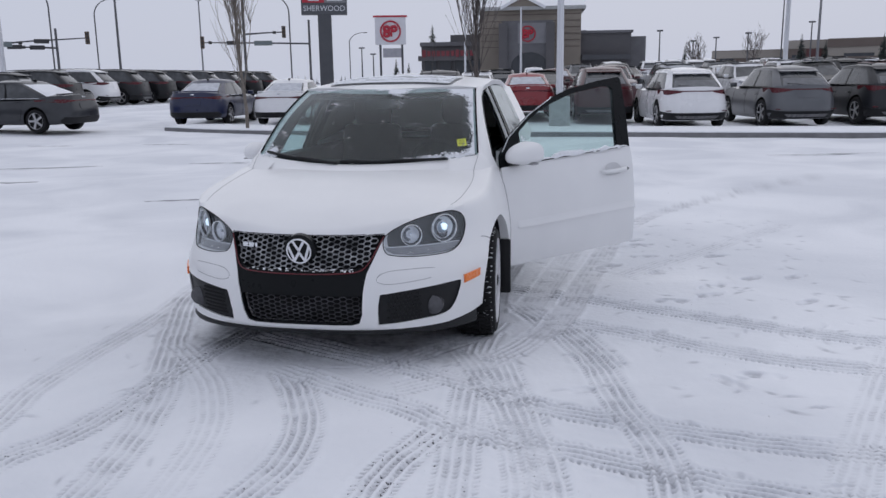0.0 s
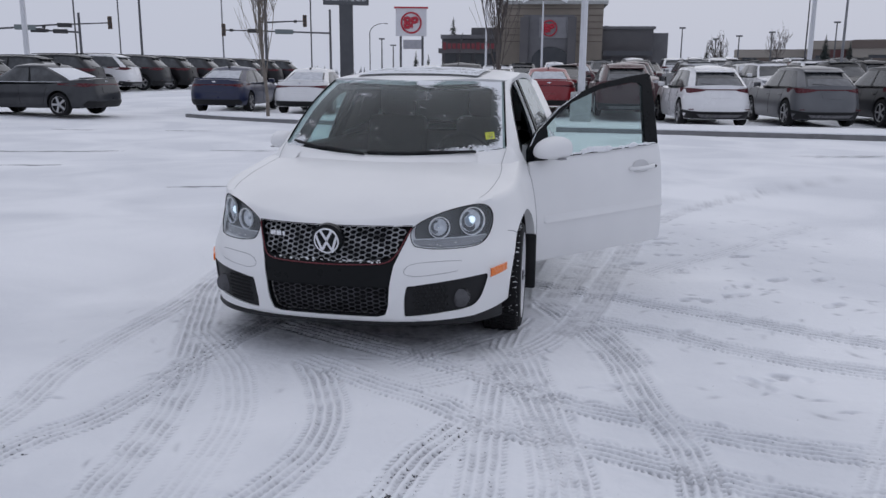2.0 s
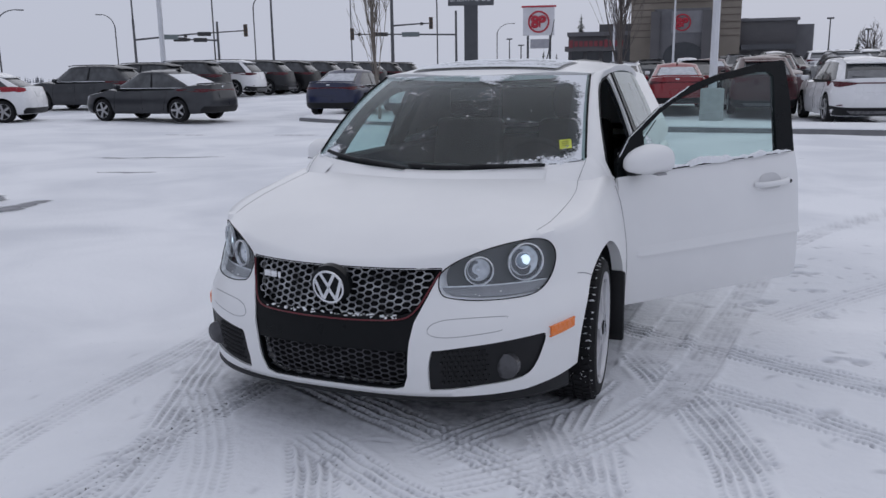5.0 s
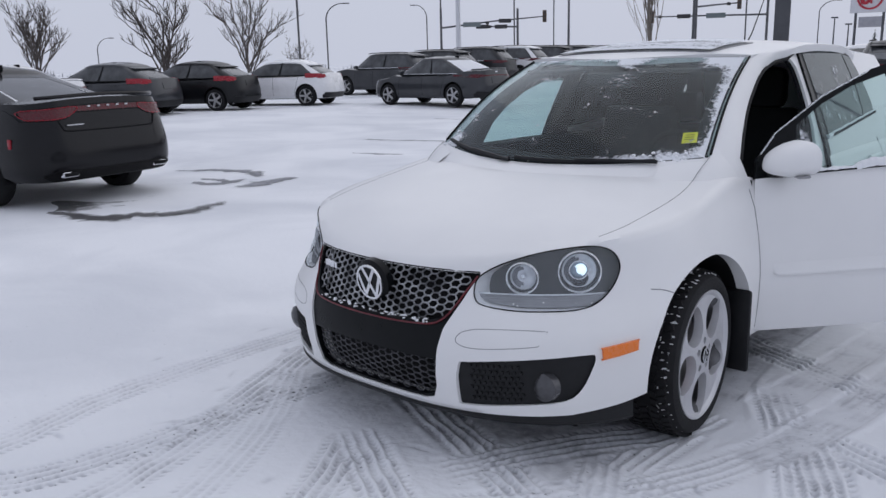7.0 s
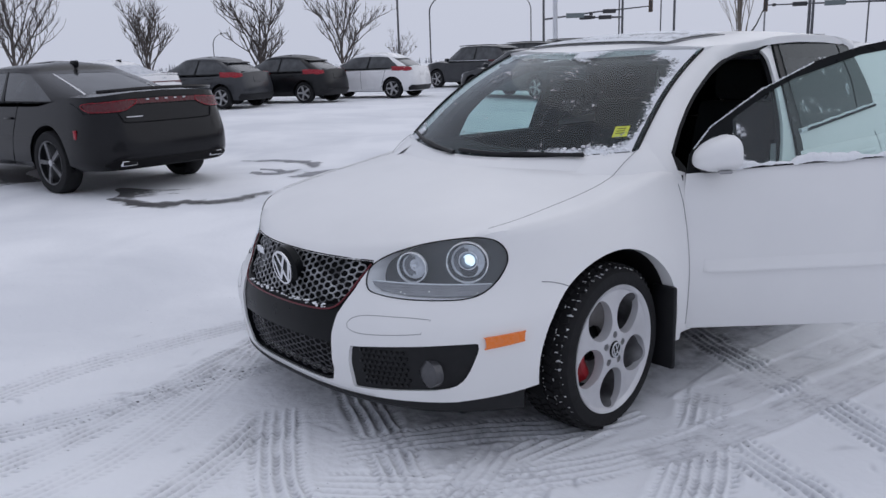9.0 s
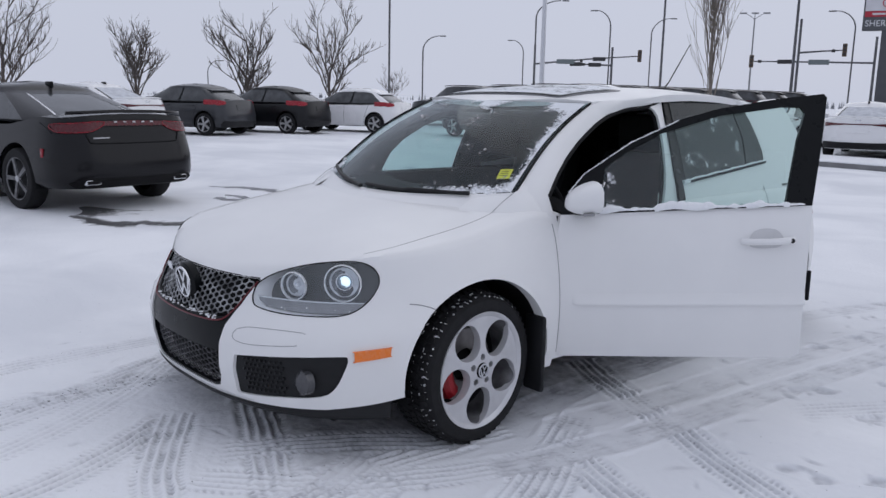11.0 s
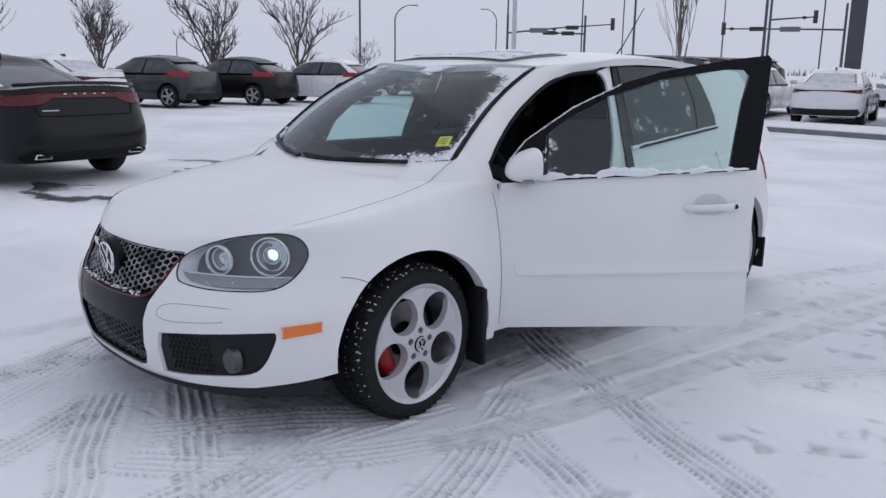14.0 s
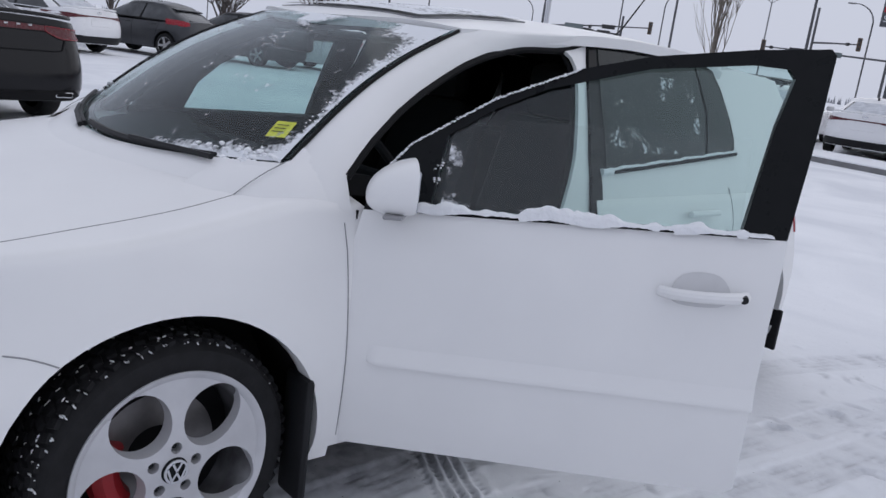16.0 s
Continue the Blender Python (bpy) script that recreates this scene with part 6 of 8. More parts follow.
snow_lumps([(u, G.front(u, v) + 0.004, v + 0.004) for u, v in [(0.30 * rnd.uniform(-1, 1), 0.527 + 0.012 * rnd.random()) for _ in range(60)]], 0.003, 0.007, golf, "frost along the lower edge of the grille")
snow_lumps([(s * u, G.front(u, v) - 0.001, v) for s in (1, -1) for u, v in [(0.46 + 0.28 * rnd.random(), 0.600 + 0.012 * rnd.random()) for _ in range(9)]], 0.0015, 0.004, golf, "snow under the headlamps")
for w in [o for o in golf.children if o.name.startswith("wheel") and "housing" not in o.name]:
    ty = [o for o in w.children if o.name.startswith("tyre")][0]
    hub = sum((v.co for v in ty.data.vertices), Vector()) / len(ty.data.vertices)
    s = 1 if hub.x > 0 else -1
    caught = bmesh.new()
    for k in range(430):
        a = rnd.uniform(0, 6.28)
        shoulder = rnd.random() < 0.55
        off = rnd.uniform(-0.040, -0.010) if shoulder else rnd.choice((-0.048, -0.088, -0.128, -0.168)) + rnd.uniform(-0.005, 0.005)
        r = (0.3155 - 0.010 * ((off + 0.040) / 0.03) ** 2) if shoulder else 0.3165
        q = rnd.uniform(0.0014, 0.0034)
        if shoulder:
            a = 2 * math.pi * (k % 68 + rnd.gauss(0, 0.10)) / 68
        turn = steered(s, hub.y) @ Matrix.Translation((s * (0.880 + off), hub.y, Z_HUB)) @ Matrix.Rotation(a, 4, "X") @ Matrix.Translation((0, 0, r)) @ Matrix.Rotation(rnd.uniform(-0.25, 0.25) if shoulder else 1.4 + rnd.uniform(-0.5, 0.5), 4, "Z")
        bmesh.ops.create_icosphere(caught, subdivisions=1, radius=1.0, matrix=turn @ Matrix.Diagonal((q * rnd.uniform(1.4, 3.6) * (1.25 if shoulder else 1), q * rnd.uniform(0.5, 1.0), q, 1)))
    tagged(part("snow_crust", caught, M_SNOW, ty), "snow caught in the tread", kind="stuff")

# ------------------------------------------------------------------ parked cars
M_CARGLASS = material("car_window", (0.030, 0.033, 0.037), 0.07, spec=0.6, vary=0.8, vary_scale=2.6, second=(0.085, 0.09, 0.097))
M_TAIL = material("tail_lamp", (0.085, 0.004, 0.010), 0.25, vary=0.5, vary_scale=25, second=(0.05, 0.003, 0.006))
M_TAILLIT = material("tail_lamp_bright", (0.30, 0.008, 0.020), 0.25, vary=0.3, vary_scale=25)
M_HEADL = material("head_lamp", (0.35, 0.36, 0.38), 0.15, metal=0.4, coat=0.5, vary=0.6, vary_scale=20, second=(0.08, 0.08, 0.09))
M_ALLOY = material("far_alloy", (0.50, 0.50, 0.515), 0.4, metal=0.3, vary=0.5, vary_scale=20, second=(0.32, 0.32, 0.33))
M_PANEFROST = material("thin_pane_frost", (0.17, 0.175, 0.185), 0.5, vary=0.7, vary_scale=6, second=(0.10, 0.104, 0.112))
M_FROST = material("frosted_snow", (0.62, 0.64, 0.68), 0.7, vary=0.7, vary_scale=7, second=(0.36, 0.38, 0.42), bump=0.4, bump_scale=30)
PAINTS = {
    "white": material("paint_white", (0.78, 0.78, 0.79), 0.25, coat=0.5, vary=0.3, vary_scale=2, second=(0.62, 0.62, 0.64)),
    "silver": material("paint_silver", (0.36, 0.37, 0.39), 0.3, metal=0.4, coat=0.5, vary=0.3, vary_scale=2, second=(0.5, 0.51, 0.53)),
    "grey": material("paint_grey", (0.022, 0.024, 0.029), 0.3, coat=0.4, spec=0.35, vary=0.5, vary_scale=2, second=(0.05, 0.052, 0.058)),
    "dark": material("paint_dark", (0.012, 0.013, 0.016), 0.3, coat=0.1, spec=0.35, vary=0.5, vary_scale=2, second=(0.026, 0.027, 0.032)),
    "black": material("paint_black", (0.004, 0.0045, 0.006), 0.3, coat=0.1, spec=0.3, vary=0.5, vary_scale=2, second=(0.010, 0.0105, 0.013)),
    "charcoal": material("paint_charcoal", (0.0035, 0.0035, 0.005), 0.2, coat=0.2, spec=0.2, vary=0.6, vary_scale=3, second=(0.006, 0.006, 0.008)),
    "blue": material("paint_blue", (0.005, 0.010, 0.045), 0.3, coat=0.3, vary=0.5, vary_scale=2, second=(0.008, 0.014, 0.055)),
    "red": material("paint_red", (0.22, 0.008, 0.014), 0.28, coat=0.5, vary=0.4, vary_scale=2, second=(0.26, 0.03, 0.04)),
    "maroon": material("paint_maroon", (0.050, 0.008, 0.012), 0.28, coat=0.3, vary=0.5, vary_scale=2, second=(0.07, 0.02, 0.024)),
    "bluegrey": material("paint_bluegrey", (0.085, 0.090, 0.10), 0.3, coat=0.4, vary=0.5, vary_scale=2, second=(0.13, 0.135, 0.145)),
}
# length data: half width, roof, wheelbase, front and rear overhang, belt, bonnet, deck, tyre; cabin: screen foot, screen top, roof end, rear foot
KINDS = {
    "sedan": dict(w=0.90, h=1.44, wb=2.70, fo=0.90, ro=1.02, belt=0.93, nose=0.74, deck=1.06, r=0.325, cab=(0.20, 1.05, 2.25, 3.34), roof=0.60, arc=0.06),
    "muscle": dict(w=0.955, h=1.49, wb=3.05, fo=0.95, ro=1.06, belt=1.04, nose=0.90, deck=1.165, r=0.365, cab=(0.42, 1.15, 2.28, 3.50), roof=0.61, arc=0.06, nr=5.0, z0=0.295),
    "hatch": dict(w=0.90, h=1.47, wb=2.62, fo=0.88, ro=0.78, belt=0.97, nose=0.78, deck=1.05, r=0.325, cab=(0.10, 0.98, 2.50, 3.22), roof=0.61, arc=0.09),
    "suv": dict(w=0.925, h=1.63, wb=2.67, fo=0.90, ro=0.92, belt=1.06, nose=0.92, deck=1.14, r=0.365, cab=(0.28, 0.98, 2.78, 3.48), roof=0.63, nr=3.3, z0=0.215, arc=0.07),
    "big_suv": dict(w=0.945, h=1.70, wb=2.78, fo=0.95, ro=1.05, belt=1.08, nose=0.97, deck=1.14, r=0.37, cab=(0.25, 0.95, 3.10, 3.72), roof=0.64, nr=3.6, z0=0.235, arc=0.06),
}
CACHE = {}


def base_shell(k):
    w, b, hz = k["w"], k["belt"], k["h"]
    z0 = k.get("z0", 0.24)
    return Shell(
        lf=((z0, 0.35, 0.55, k["nose"] - 0.1, k["nose"] + 0.05, 1.2), (k["fo"] - 0.06, k["fo"], k["fo"], k["fo"] - 0.04, k["fo"] - 0.12, k["fo"] - 0.2)),
        lr=((z0, 0.40, 0.60, 0.85, k["deck"], 1.25), (k["ro"] - 0.08, k["ro"], k["ro"], k["ro"] - 0.05, k["ro"] - 0.11, k["ro"] - 0.16)),
        w=((z0, 0.32, 0.5, 0.66, 0.8, b, b + 0.12, 1.3), (w - 0.07, w - 0.02, w, w - 0.003, w - 0.025, w - 0.07, w - 0.12, w - 0.16)),
        nf=((0.2, 1.2), (3.2, 2.8)), nr=k.get("nr", 4.2), wb=k["wb"],
        zc=((-k["fo"], -0.55, 0.0, 0.25, 0.6, k["wb"] - 0.2, k["wb"] + 0.45, k["wb"] + k["ro"]), (k["nose"] - 0.02, k["nose"] + 0.09, k["nose"] + 0.17, b + 0.05, b + 0.01, b + 0.02, k["deck"], k["deck"] - 0.02)),
        drop=((-k["fo"], 0, k["wb"], k["wb"] + k["ro"]), (0.08, 0.06, 0.05, 0.06)), z0=z0)


def cabin_pt(k, S, p, v, out=0.0):
    """A point of the cabin: p runs once round from the screen's middle, v from the belt to the roof's edge."""
    y0, y1, y2, y3 = k["cab"]
    f = y0 + (y1 - y0) * v
    e = y3 + (y2 - y3) * v ** 1.15
    wb = k["w"] - 0.085
    hw = wb + (k["roof"] - wb) * v ** 1.2 + out
    z0 = k["belt"] - 0.01
    a = p * 2 * math.pi
    n = 5.0
    c, s = math.cos(a), math.sin(a)
    mid, half = (f + e) / 2, (e - f) / 2 + out
    x = hw * math.copysign(abs(s) ** (2 / n), s)
    y = mid - half * math.copysign(abs(c) ** (2 / n), c)
    lift = 0.05 * (1 - (x / hw) ** 2) * v
    sag = k.get("arc", 0.04) * v * min(1.0, abs(y - mid) / half) ** 3
    return Vector((x, y, z0 + (k["h"] - 0.06 - z0) * v + lift * 0.6 - sag))


def built(name, bm, smooth=35.0):
    me = bpy.data.meshes.new(name)
    bm.to_mesh(me)
    bm.free()
    for p in me.polygons:
        p.use_smooth = True
    me.set_sharp_from_angle(angle=radians(smooth))
    return me


def design(kind):
    """All the meshes of one model: (name, parent name, mesh, material or None for the paint, label)."""
    k = KINDS[kind]
    S = base_shell(k)
    wb, r, w = k["wb"], k["r"], k["w"]
    out = []
    low = S.build(nf=16, ns=18, nr=12, levels=12, rings=6)
    low = carve(low, [cylinder(r + 0.055, sx * (w - 0.26), sx * (w + 0.2), y, r + 0.01, 32) for y in (0, wb) for sx in (1, -1)])
    out.append(("body", None, built("body", low), None, ""))
    for y in (0, wb):
        for sx in (1, -1):
            prof = [(sx * (w - 0.03), r + 0.052), (sx * (w - 0.26), r + 0.052), (sx * (w - 0.255), 0.02)]
            hb = bmesh.new()
            add_grid(hb, [[(px, y + q * math.cos(a), r + 0.01 + q * math.sin(a)) for px, q in prof] for a in np.linspace(-0.25, math.pi + 0.25, 19)])
            bmesh.ops.remove_doubles(hb, verts=hb.verts, dist=1e-4)
            out.append(("wheel_housing", None, built("wheel_housing", hb), M_TRIM, ""))
    out.append(("underbody", None, built("underbody", box(0, wb / 2, k.get("z0", 0.24) + 0.03, 2 * w - 0.3, wb + 1.0, 0.10)), M_TRIM, ""))
    gl = bmesh.new()
    N = 56
    rows = [[cabin_pt(k, S, i / N, v) for i in range(N)] for v in (0, 0.2, 0.4, 0.6, 0.8, 1.0)]
    add_grid(gl, rows, closed_v=True)
    bmesh.ops.recalc_face_normals(gl, faces=gl.faces)
    out.append(("glasshouse", None, built("glasshouse", gl), M_CARGLASS, "dark tinted windows"))
    rf = bmesh.new()
    rows = []
    for v, f, dz in ((0.90, 1.0, 0.0), (0.97, 1.0, 0.004), (1.0, 1.0, 0.010), (1.0, 0.93, 0.030), (1.0, 0.75, 0.045), (1.0, 0.5, 0.056), (1.0, 0.22, 0.06), (1.0, 0.02, 0.061)):
        row = []
        for i in range(N):
            q = cabin_pt(k, S, i / N, v, 0.006)
            mid = (k["cab"][1] + k["cab"][2]) / 2
            half = (k["cab"][2] - k["cab"][1]) / 2
            arc = k.get("arc", 0.04) * min(1.0, abs(q.y - mid) / half) ** 3 * (1 - f ** 3)
            row.append((q.x * f, mid + (q.y - mid) * f, q.z + dz + arc))
        rows.append(row)
    add_grid(rf, rows, closed_v=True)
    bmesh.ops.recalc_face_normals(rf, faces=rf.faces)
    out.append(("roof", None, built("roof", rf), None, ""))

    def strip(p0, p1, q0, q1, v0=0.0, v1=0.95, o=0.007):
        bm = bmesh.new()
        rows = []
        for j in range(9):
            v = v0 + (v1 - v0) * j / 8
            t = j / 8
            a, b = p0 + (q0 - p0) * t, p1 + (q1 - p1) * t
            rows.append([cabin_pt(k, S, a + (b - a) * i / 6, v, o) for i in range(7)])
        add_grid(bm, rows)
        bmesh.ops.recalc_face_normals(bm, faces=bm.faces)
        return bm

    for flip in (False, True):
        g = (lambda p: 1 - p) if flip else (lambda p: p)
        out.append(("front_pillar", None, built("pillar", strip(g(0.095), g(0.125), g(0.095), g(0.13))), None, ""))
        out.append(("middle_pillar", None, built("pillar", strip(g(0.249985), g(0.250015), g(0.249985), g(0.250015))), M_GLOSSBLACK, ""))
        rear = {"sedan": (0.325, 0.395), "muscle": (0.325, 0.448), "hatch": (0.335, 0.41), "suv": (0.335, 0.41), "big_suv": (0.352, 0.41)}[kind]
        out.append(("rear_pillar", None, built("pillar", strip(g(rear[0]), g(rear[1]), g(rear[0] - 0.005), g(rear[1]))), None, ""))
    # rear: lamps, lower bumper, plate bar, seams
    z_low = k.get("z0", 0.24)
    zt = {"sedan": 0.86, "muscle": 1.03, "hatch": 0.95, "suv": 0.985, "big_suv": 1.04}[kind]
    if kind == "muscle":
        up = [(u, zt + 0.052 - 0.042 * (u / 0.88) ** 2) for u in np.linspace(-0.885, 0.885, 23)]
        dn = [(u, zt - 0.030 - 0.066 * float(smooth01(np.array((abs(u) - 0.40) / 0.16))) - 0.014 * (u / 0.88) ** 2) for u in np.linspace(0.875, -0.875, 31)]
        out.append(("lamp_band", None, built("lamp_band", panel(up + dn, lambda u, v: (u, S.rear(u, v, 0.004), v), 0.02, 0.06)), M_GLOSSBLACK, "gloss black band across the tail"))
    for sx in (1, -1):
        if kind == "muscle":
            lamp = [(0.40, zt - 0.014), (0.50, zt - 0.066), (0.60, zt - 0.088), (0.80, zt - 0.094), (0.862, zt - 0.080), (0.866, zt - 0.006), (0.74, zt + 0.010), (0.40, zt + 0.030)]
        elif kind == "sedan":
            lamp = [(0.36, zt - 0.005), (0.60, zt - 0.02), (0.78, zt - 0.05), (0.86, zt - 0.02), (0.87, zt + 0.045), (0.76, zt + 0.055), (0.36, zt + 0.025)]
        else:
            lamp = [(0.66, zt - 0.03), (0.74, zt - 0.055), (0.82, zt - 0.07), (0.878, zt - 0.05), (0.878, zt + 0.09), (0.80, zt + 0.085), (0.66, zt + 0.045)] if kind == "hatch" else [(0.42, zt - 0.010), (0.60, zt - 0.045), (0.78, zt - 0.075), (0.885, zt - 0.050), (0.89, zt + 0.066), (0.76, zt + 0.060), (0.42, zt + 0.032)]
        lamp = [(sx * min(u, w - 0.02), v) for u, v in (lamp if sx > 0 else lamp[::-1])]
        out.append(("tail_lamp", None, built("tail_lamp", panel(lamp, lambda u, v: (u, S.rear(u, v, 0.008), v), 0.02, 0.06)), M_TAILLIT if kind == "hatch" else M_TAIL, "red tail lamp"))
        if kind == "muscle":
            ringl = lamp + lamp[:1]
            out.append(("lamp_outline", None, built("lamp_outline", tube([(u, S.rear(u, v, 0.011), v) for u, v in smooth_line(ringl, 5)], 0.0045, 5)), M_TAILLIT, ""))
        hl = [(0.42, k["nose"] - 0.10), (0.78, k["nose"] - 0.12), (0.84, k["nose"] - 0.06), (0.82, k["nose"]), (0.6, k["nose"] - 0.01)]
        hl = [(sx * u, v) for u, v in (hl if sx > 0 else hl[::-1])]
        out.append(("headlamp", None, built("headlamp", panel(hl, lambda u, v: (u, S.front(u, v, 0.008), v), 0.02, 0.06)), M_HEADL, ""))
        mir = bmesh.new()
        add_box(mir, sx * (w + 0.06), 0.68, k["belt"] + 0.06, 0.20, 0.11, 0.13, bevel=0.035)
        out.append(("door_mirror", None, built("door_mirror", mir), None, ""))
        for y0, y1 in ((0.52, 0.45), (1.45, 1.47), (2.38, 2.20)):
            out.append(("door_seam", None, built("door_seam", tube([(sx * S.side(y0 + (y1 - y0) * t, k["belt"] - (k["belt"] - 0.32) * t, 0.0), y0 + (y1 - y0) * t, k["belt"] - (k["belt"] - 0.32) * t) for t in np.linspace(0, 1, 7)], 0.005, 4)), M_TRIM, ""))
        for y0 in (1.28, 2.18):
            out.append(("door_handle", None, built("door_handle", box(sx * (S.side(y0, 0.86, 0.012)), y0, 0.86, 0.03, 0.18, 0.028, bevel=0.008)), None, ""))
        out.append(("belt_line", None, built("belt_line", tube([cabin_pt(k, S, (0.13 + 0.22 * t) if sx > 0 else 1 - (0.13 + 0.22 * t), 0.04, 0.008) for t in np.linspace(0, 1, 12)], 0.011, 5)), M_CHROME if kind in ("sedan", "big_suv") else M_TRIM, ""))
    if kind in ("sedan", "muscle", "suv"):
        bar = [(-0.40, zt - 0.018), (0.40, zt - 0.018), (0.40, zt + 0.032), (0, zt + 0.042), (-0.40, zt + 0.032)] if kind == "muscle" else [(-0.48, zt + 0.005), (0.48, zt + 0.005), (0.48, zt + 0.032), (-0.48, zt + 0.032)]
        out.append(("lamp_bar", None, built("lamp_bar", panel(bar, lambda u, v: (u, S.rear(u, v, 0.009), v), 0.02, 0.08)), M_TAIL, "thin red bar between the tail lamps"))
    lowb = [(-w + 0.12, z_low + 0.012), (w - 0.12, z_low + 0.012), (w - 0.07, z_low + 0.10), (w - 0.11, z_low + 0.19), (0.40, z_low + 0.175), (-0.40, z_low + 0.175), (-w + 0.11, z_low + 0.19), (-w + 0.07, z_low + 0.10)]
    if kind in ("suv", "big_suv"):
        lowb = [(-w + 0.10, z_low + 0.012), (w - 0.10, z_low + 0.012), (w - 0.02, z_low + 0.09), (w - 0.02, z_low + 0.25), (w - 0.14, z_low + 0.22), (0.55, z_low + 0.205), (-0.55, z_low + 0.205), (-w + 0.14, z_low + 0.22), (-w + 0.02, z_low + 0.25), (-w + 0.02, z_low + 0.09)]
        skid = [(-0.50, z_low + 0.05), (0.50, z_low + 0.05), (0.60, z_low + 0.125), (-0.60, z_low + 0.125)]
        out.append(("skid_plate", None, built("skid_plate", panel(skid, lambda u, v: (u, S.rear(u, v, 0.026), v), 0.02, 0.08)), M_BARREL, "dull silver skid plate"))
        for sx in (1, -1):
            out.append(("rear_reflector", None, built("rear_reflector", box(sx * 0.72, S.rear(0.72, z_low + 0.265, 0.012), z_low + 0.265, 0.20, 0.02, 0.025, bevel=0.006)), M_TAIL, ""))
    if kind == "muscle":
        lowb = [(-w + 0.22, z_low + 0.012), (w - 0.22, z_low + 0.012), (w - 0.14, z_low + 0.06), (w - 0.26, z_low + 0.12), (0.44, z_low + 0.10), (-0.44, z_low + 0.10), (-w + 0.26, z_low + 0.12), (-w + 0.14, z_low + 0.06)]
    out.append(("rear_bumper", None, built("rear_bumper", panel(lowb, lambda u, v: (u, S.rear(u, v, 0.012), v), 0.02, 0.08)), M_BLACK if kind != "muscle" else M_TRIM, ""))
    gr = [(-0.45, 0.40), (0.45, 0.40), (0.55, k["nose"] - 0.12), (-0.55, k["nose"] - 0.12)]
    out.append(("grille", None, built("grille", panel(gr, lambda u, v: (u, S.front(u, v, 0.01), v), 0.02, 0.08)), M_BLACK, ""))
    zp = zt - 0.13 if kind in ("sedan", "suv", "hatch", "big_suv") else zt - 0.14
    if kind != "muscle":
        out.append(("plate_recess", None, built("plate_recess", panel([(-0.27, zp - 0.075), (0.27, zp - 0.075), (0.27, zp + 0.075), (-0.27, zp + 0.075)], lambda u, v: (u, S.rear(u, v, 0.010), v), 0.02, 0.1)), None, ""))
    if kind in ("sedan", "muscle"):
        fin = bmesh.new()
        add_box(fin, 0, k["cab"][2] - 0.12, k["h"] + 0.028 - 0.75 * k["arc"], 0.04, 0.16, 0.085, bevel=0.015)
        out.append(("roof_fin", None, built("roof_fin", fin), M_GLOSSBLACK, ""))
        sp = tube([(x, S.rear(x, k["deck"] - 0.04, -0.015), k["deck"] + 0.012 - 0.03 * (x / 0.8) ** 2) for x in np.linspace(-0.74, 0.74, 15)], 0.022, 6)
        out.append(("spoiler_lip", None, built("spoiler_lip", sp), None, ""))
        v0, v1 = 0.06, 0.93
        fr = strip(0.415, 0.585, 0.42, 0.58, v0, v1, 0.010)
        if kind == "sedan":
            out.append(("frosted_window", None, built("frosted_window", fr), M_FROST, "rear window under frost and thin snow"))
    else:
        sp = bmesh.new()
        add_box(sp, 0, k["cab"][2] + 0.08, k["h"] - 0.055 - k.get("arc", 0.04), 1.06, 0.26, 0.035, Matrix.Translation((0, k["cab"][2], k["h"])) @ Matrix.Rotation(radians(-9), 4, "X") @ Matrix.Translation((0, -k["cab"][2], -k["h"])), bevel=0.012)
        out.append(("roof_spoiler", None, built("roof_spoiler", sp), None, ""))
        if kind == "suv":
            out.append(("frosted_window", None, built("frosted_window", strip(0.425, 0.575, 0.43, 0.57, 0.05, 0.52, 0.010)), M_PANEFROST, "rear window dusted with frost"))
        out.append(("rear_wiper", None, built("rear_wiper", tube([cabin_pt(k, S, 0.5 + 0.01, 0.10, 0.02), cabin_pt(k, S, 0.5 - 0.045, 0.22, 0.02)], 0.012, 5)), M_BLACK, ""))
    if kind in ("suv", "big_suv"):
        for sx in (1, -1):
            rl = [(sx * (k["roof"] - 0.06), y, k["h"] + 0.03 * math.sin(math.pi * t) ** 0.4 - 0.02) for t, y in zip(np.linspace(0, 1, 10), np.linspace(k["cab"][1] + 0.1, k["cab"][2] - 0.05, 10))]
            out.append(("roof_rail", None, built("roof_rail", tube(rl, 0.018, 6)), M_BLACK, ""))
    if kind == "muscle":
        for sx in (1, -1):
            out.append(("exhaust_tip", None, built("exhaust_tip", box(sx * 0.58, S.rear(0.58, 0.33, 0.0) - 0.02, 0.372, 0.19, 0.16, 0.064, bevel=0.018)), M_CHROME, "chrome exhaust tip"))
            out.append(("tip_opening", None, built("tip_opening", box(sx * 0.58, S.rear(0.58, 0.33, 0.0) + 0.059, 0.372, 0.165, 0.012, 0.042, bevel=0.005)), M_TRIM, ""))
            out.append(("bumper_crease", None, built("bumper_crease", tube([(sx * u, S.rear(u, v, 0.001), v) for u, v in smooth_line([(0.61, 0.925), (0.585, 0.86), (0.545, 0.818), (0.3, 0.812), (0.0, 0.810)], 5)], 0.009, 5)), M_TRIM, ""))
            out.append(("window_edge_line", None, built("window_edge_line", strip(0.4475, 0.4535, 0.443, 0.449, 0.04, 0.90, 0.012) if sx > 0 else strip(0.549, 0.5525, 0.553, 0.557, 0.04, 0.5, 0.012)), M_SNOW, "thin white line beside the rear window"))
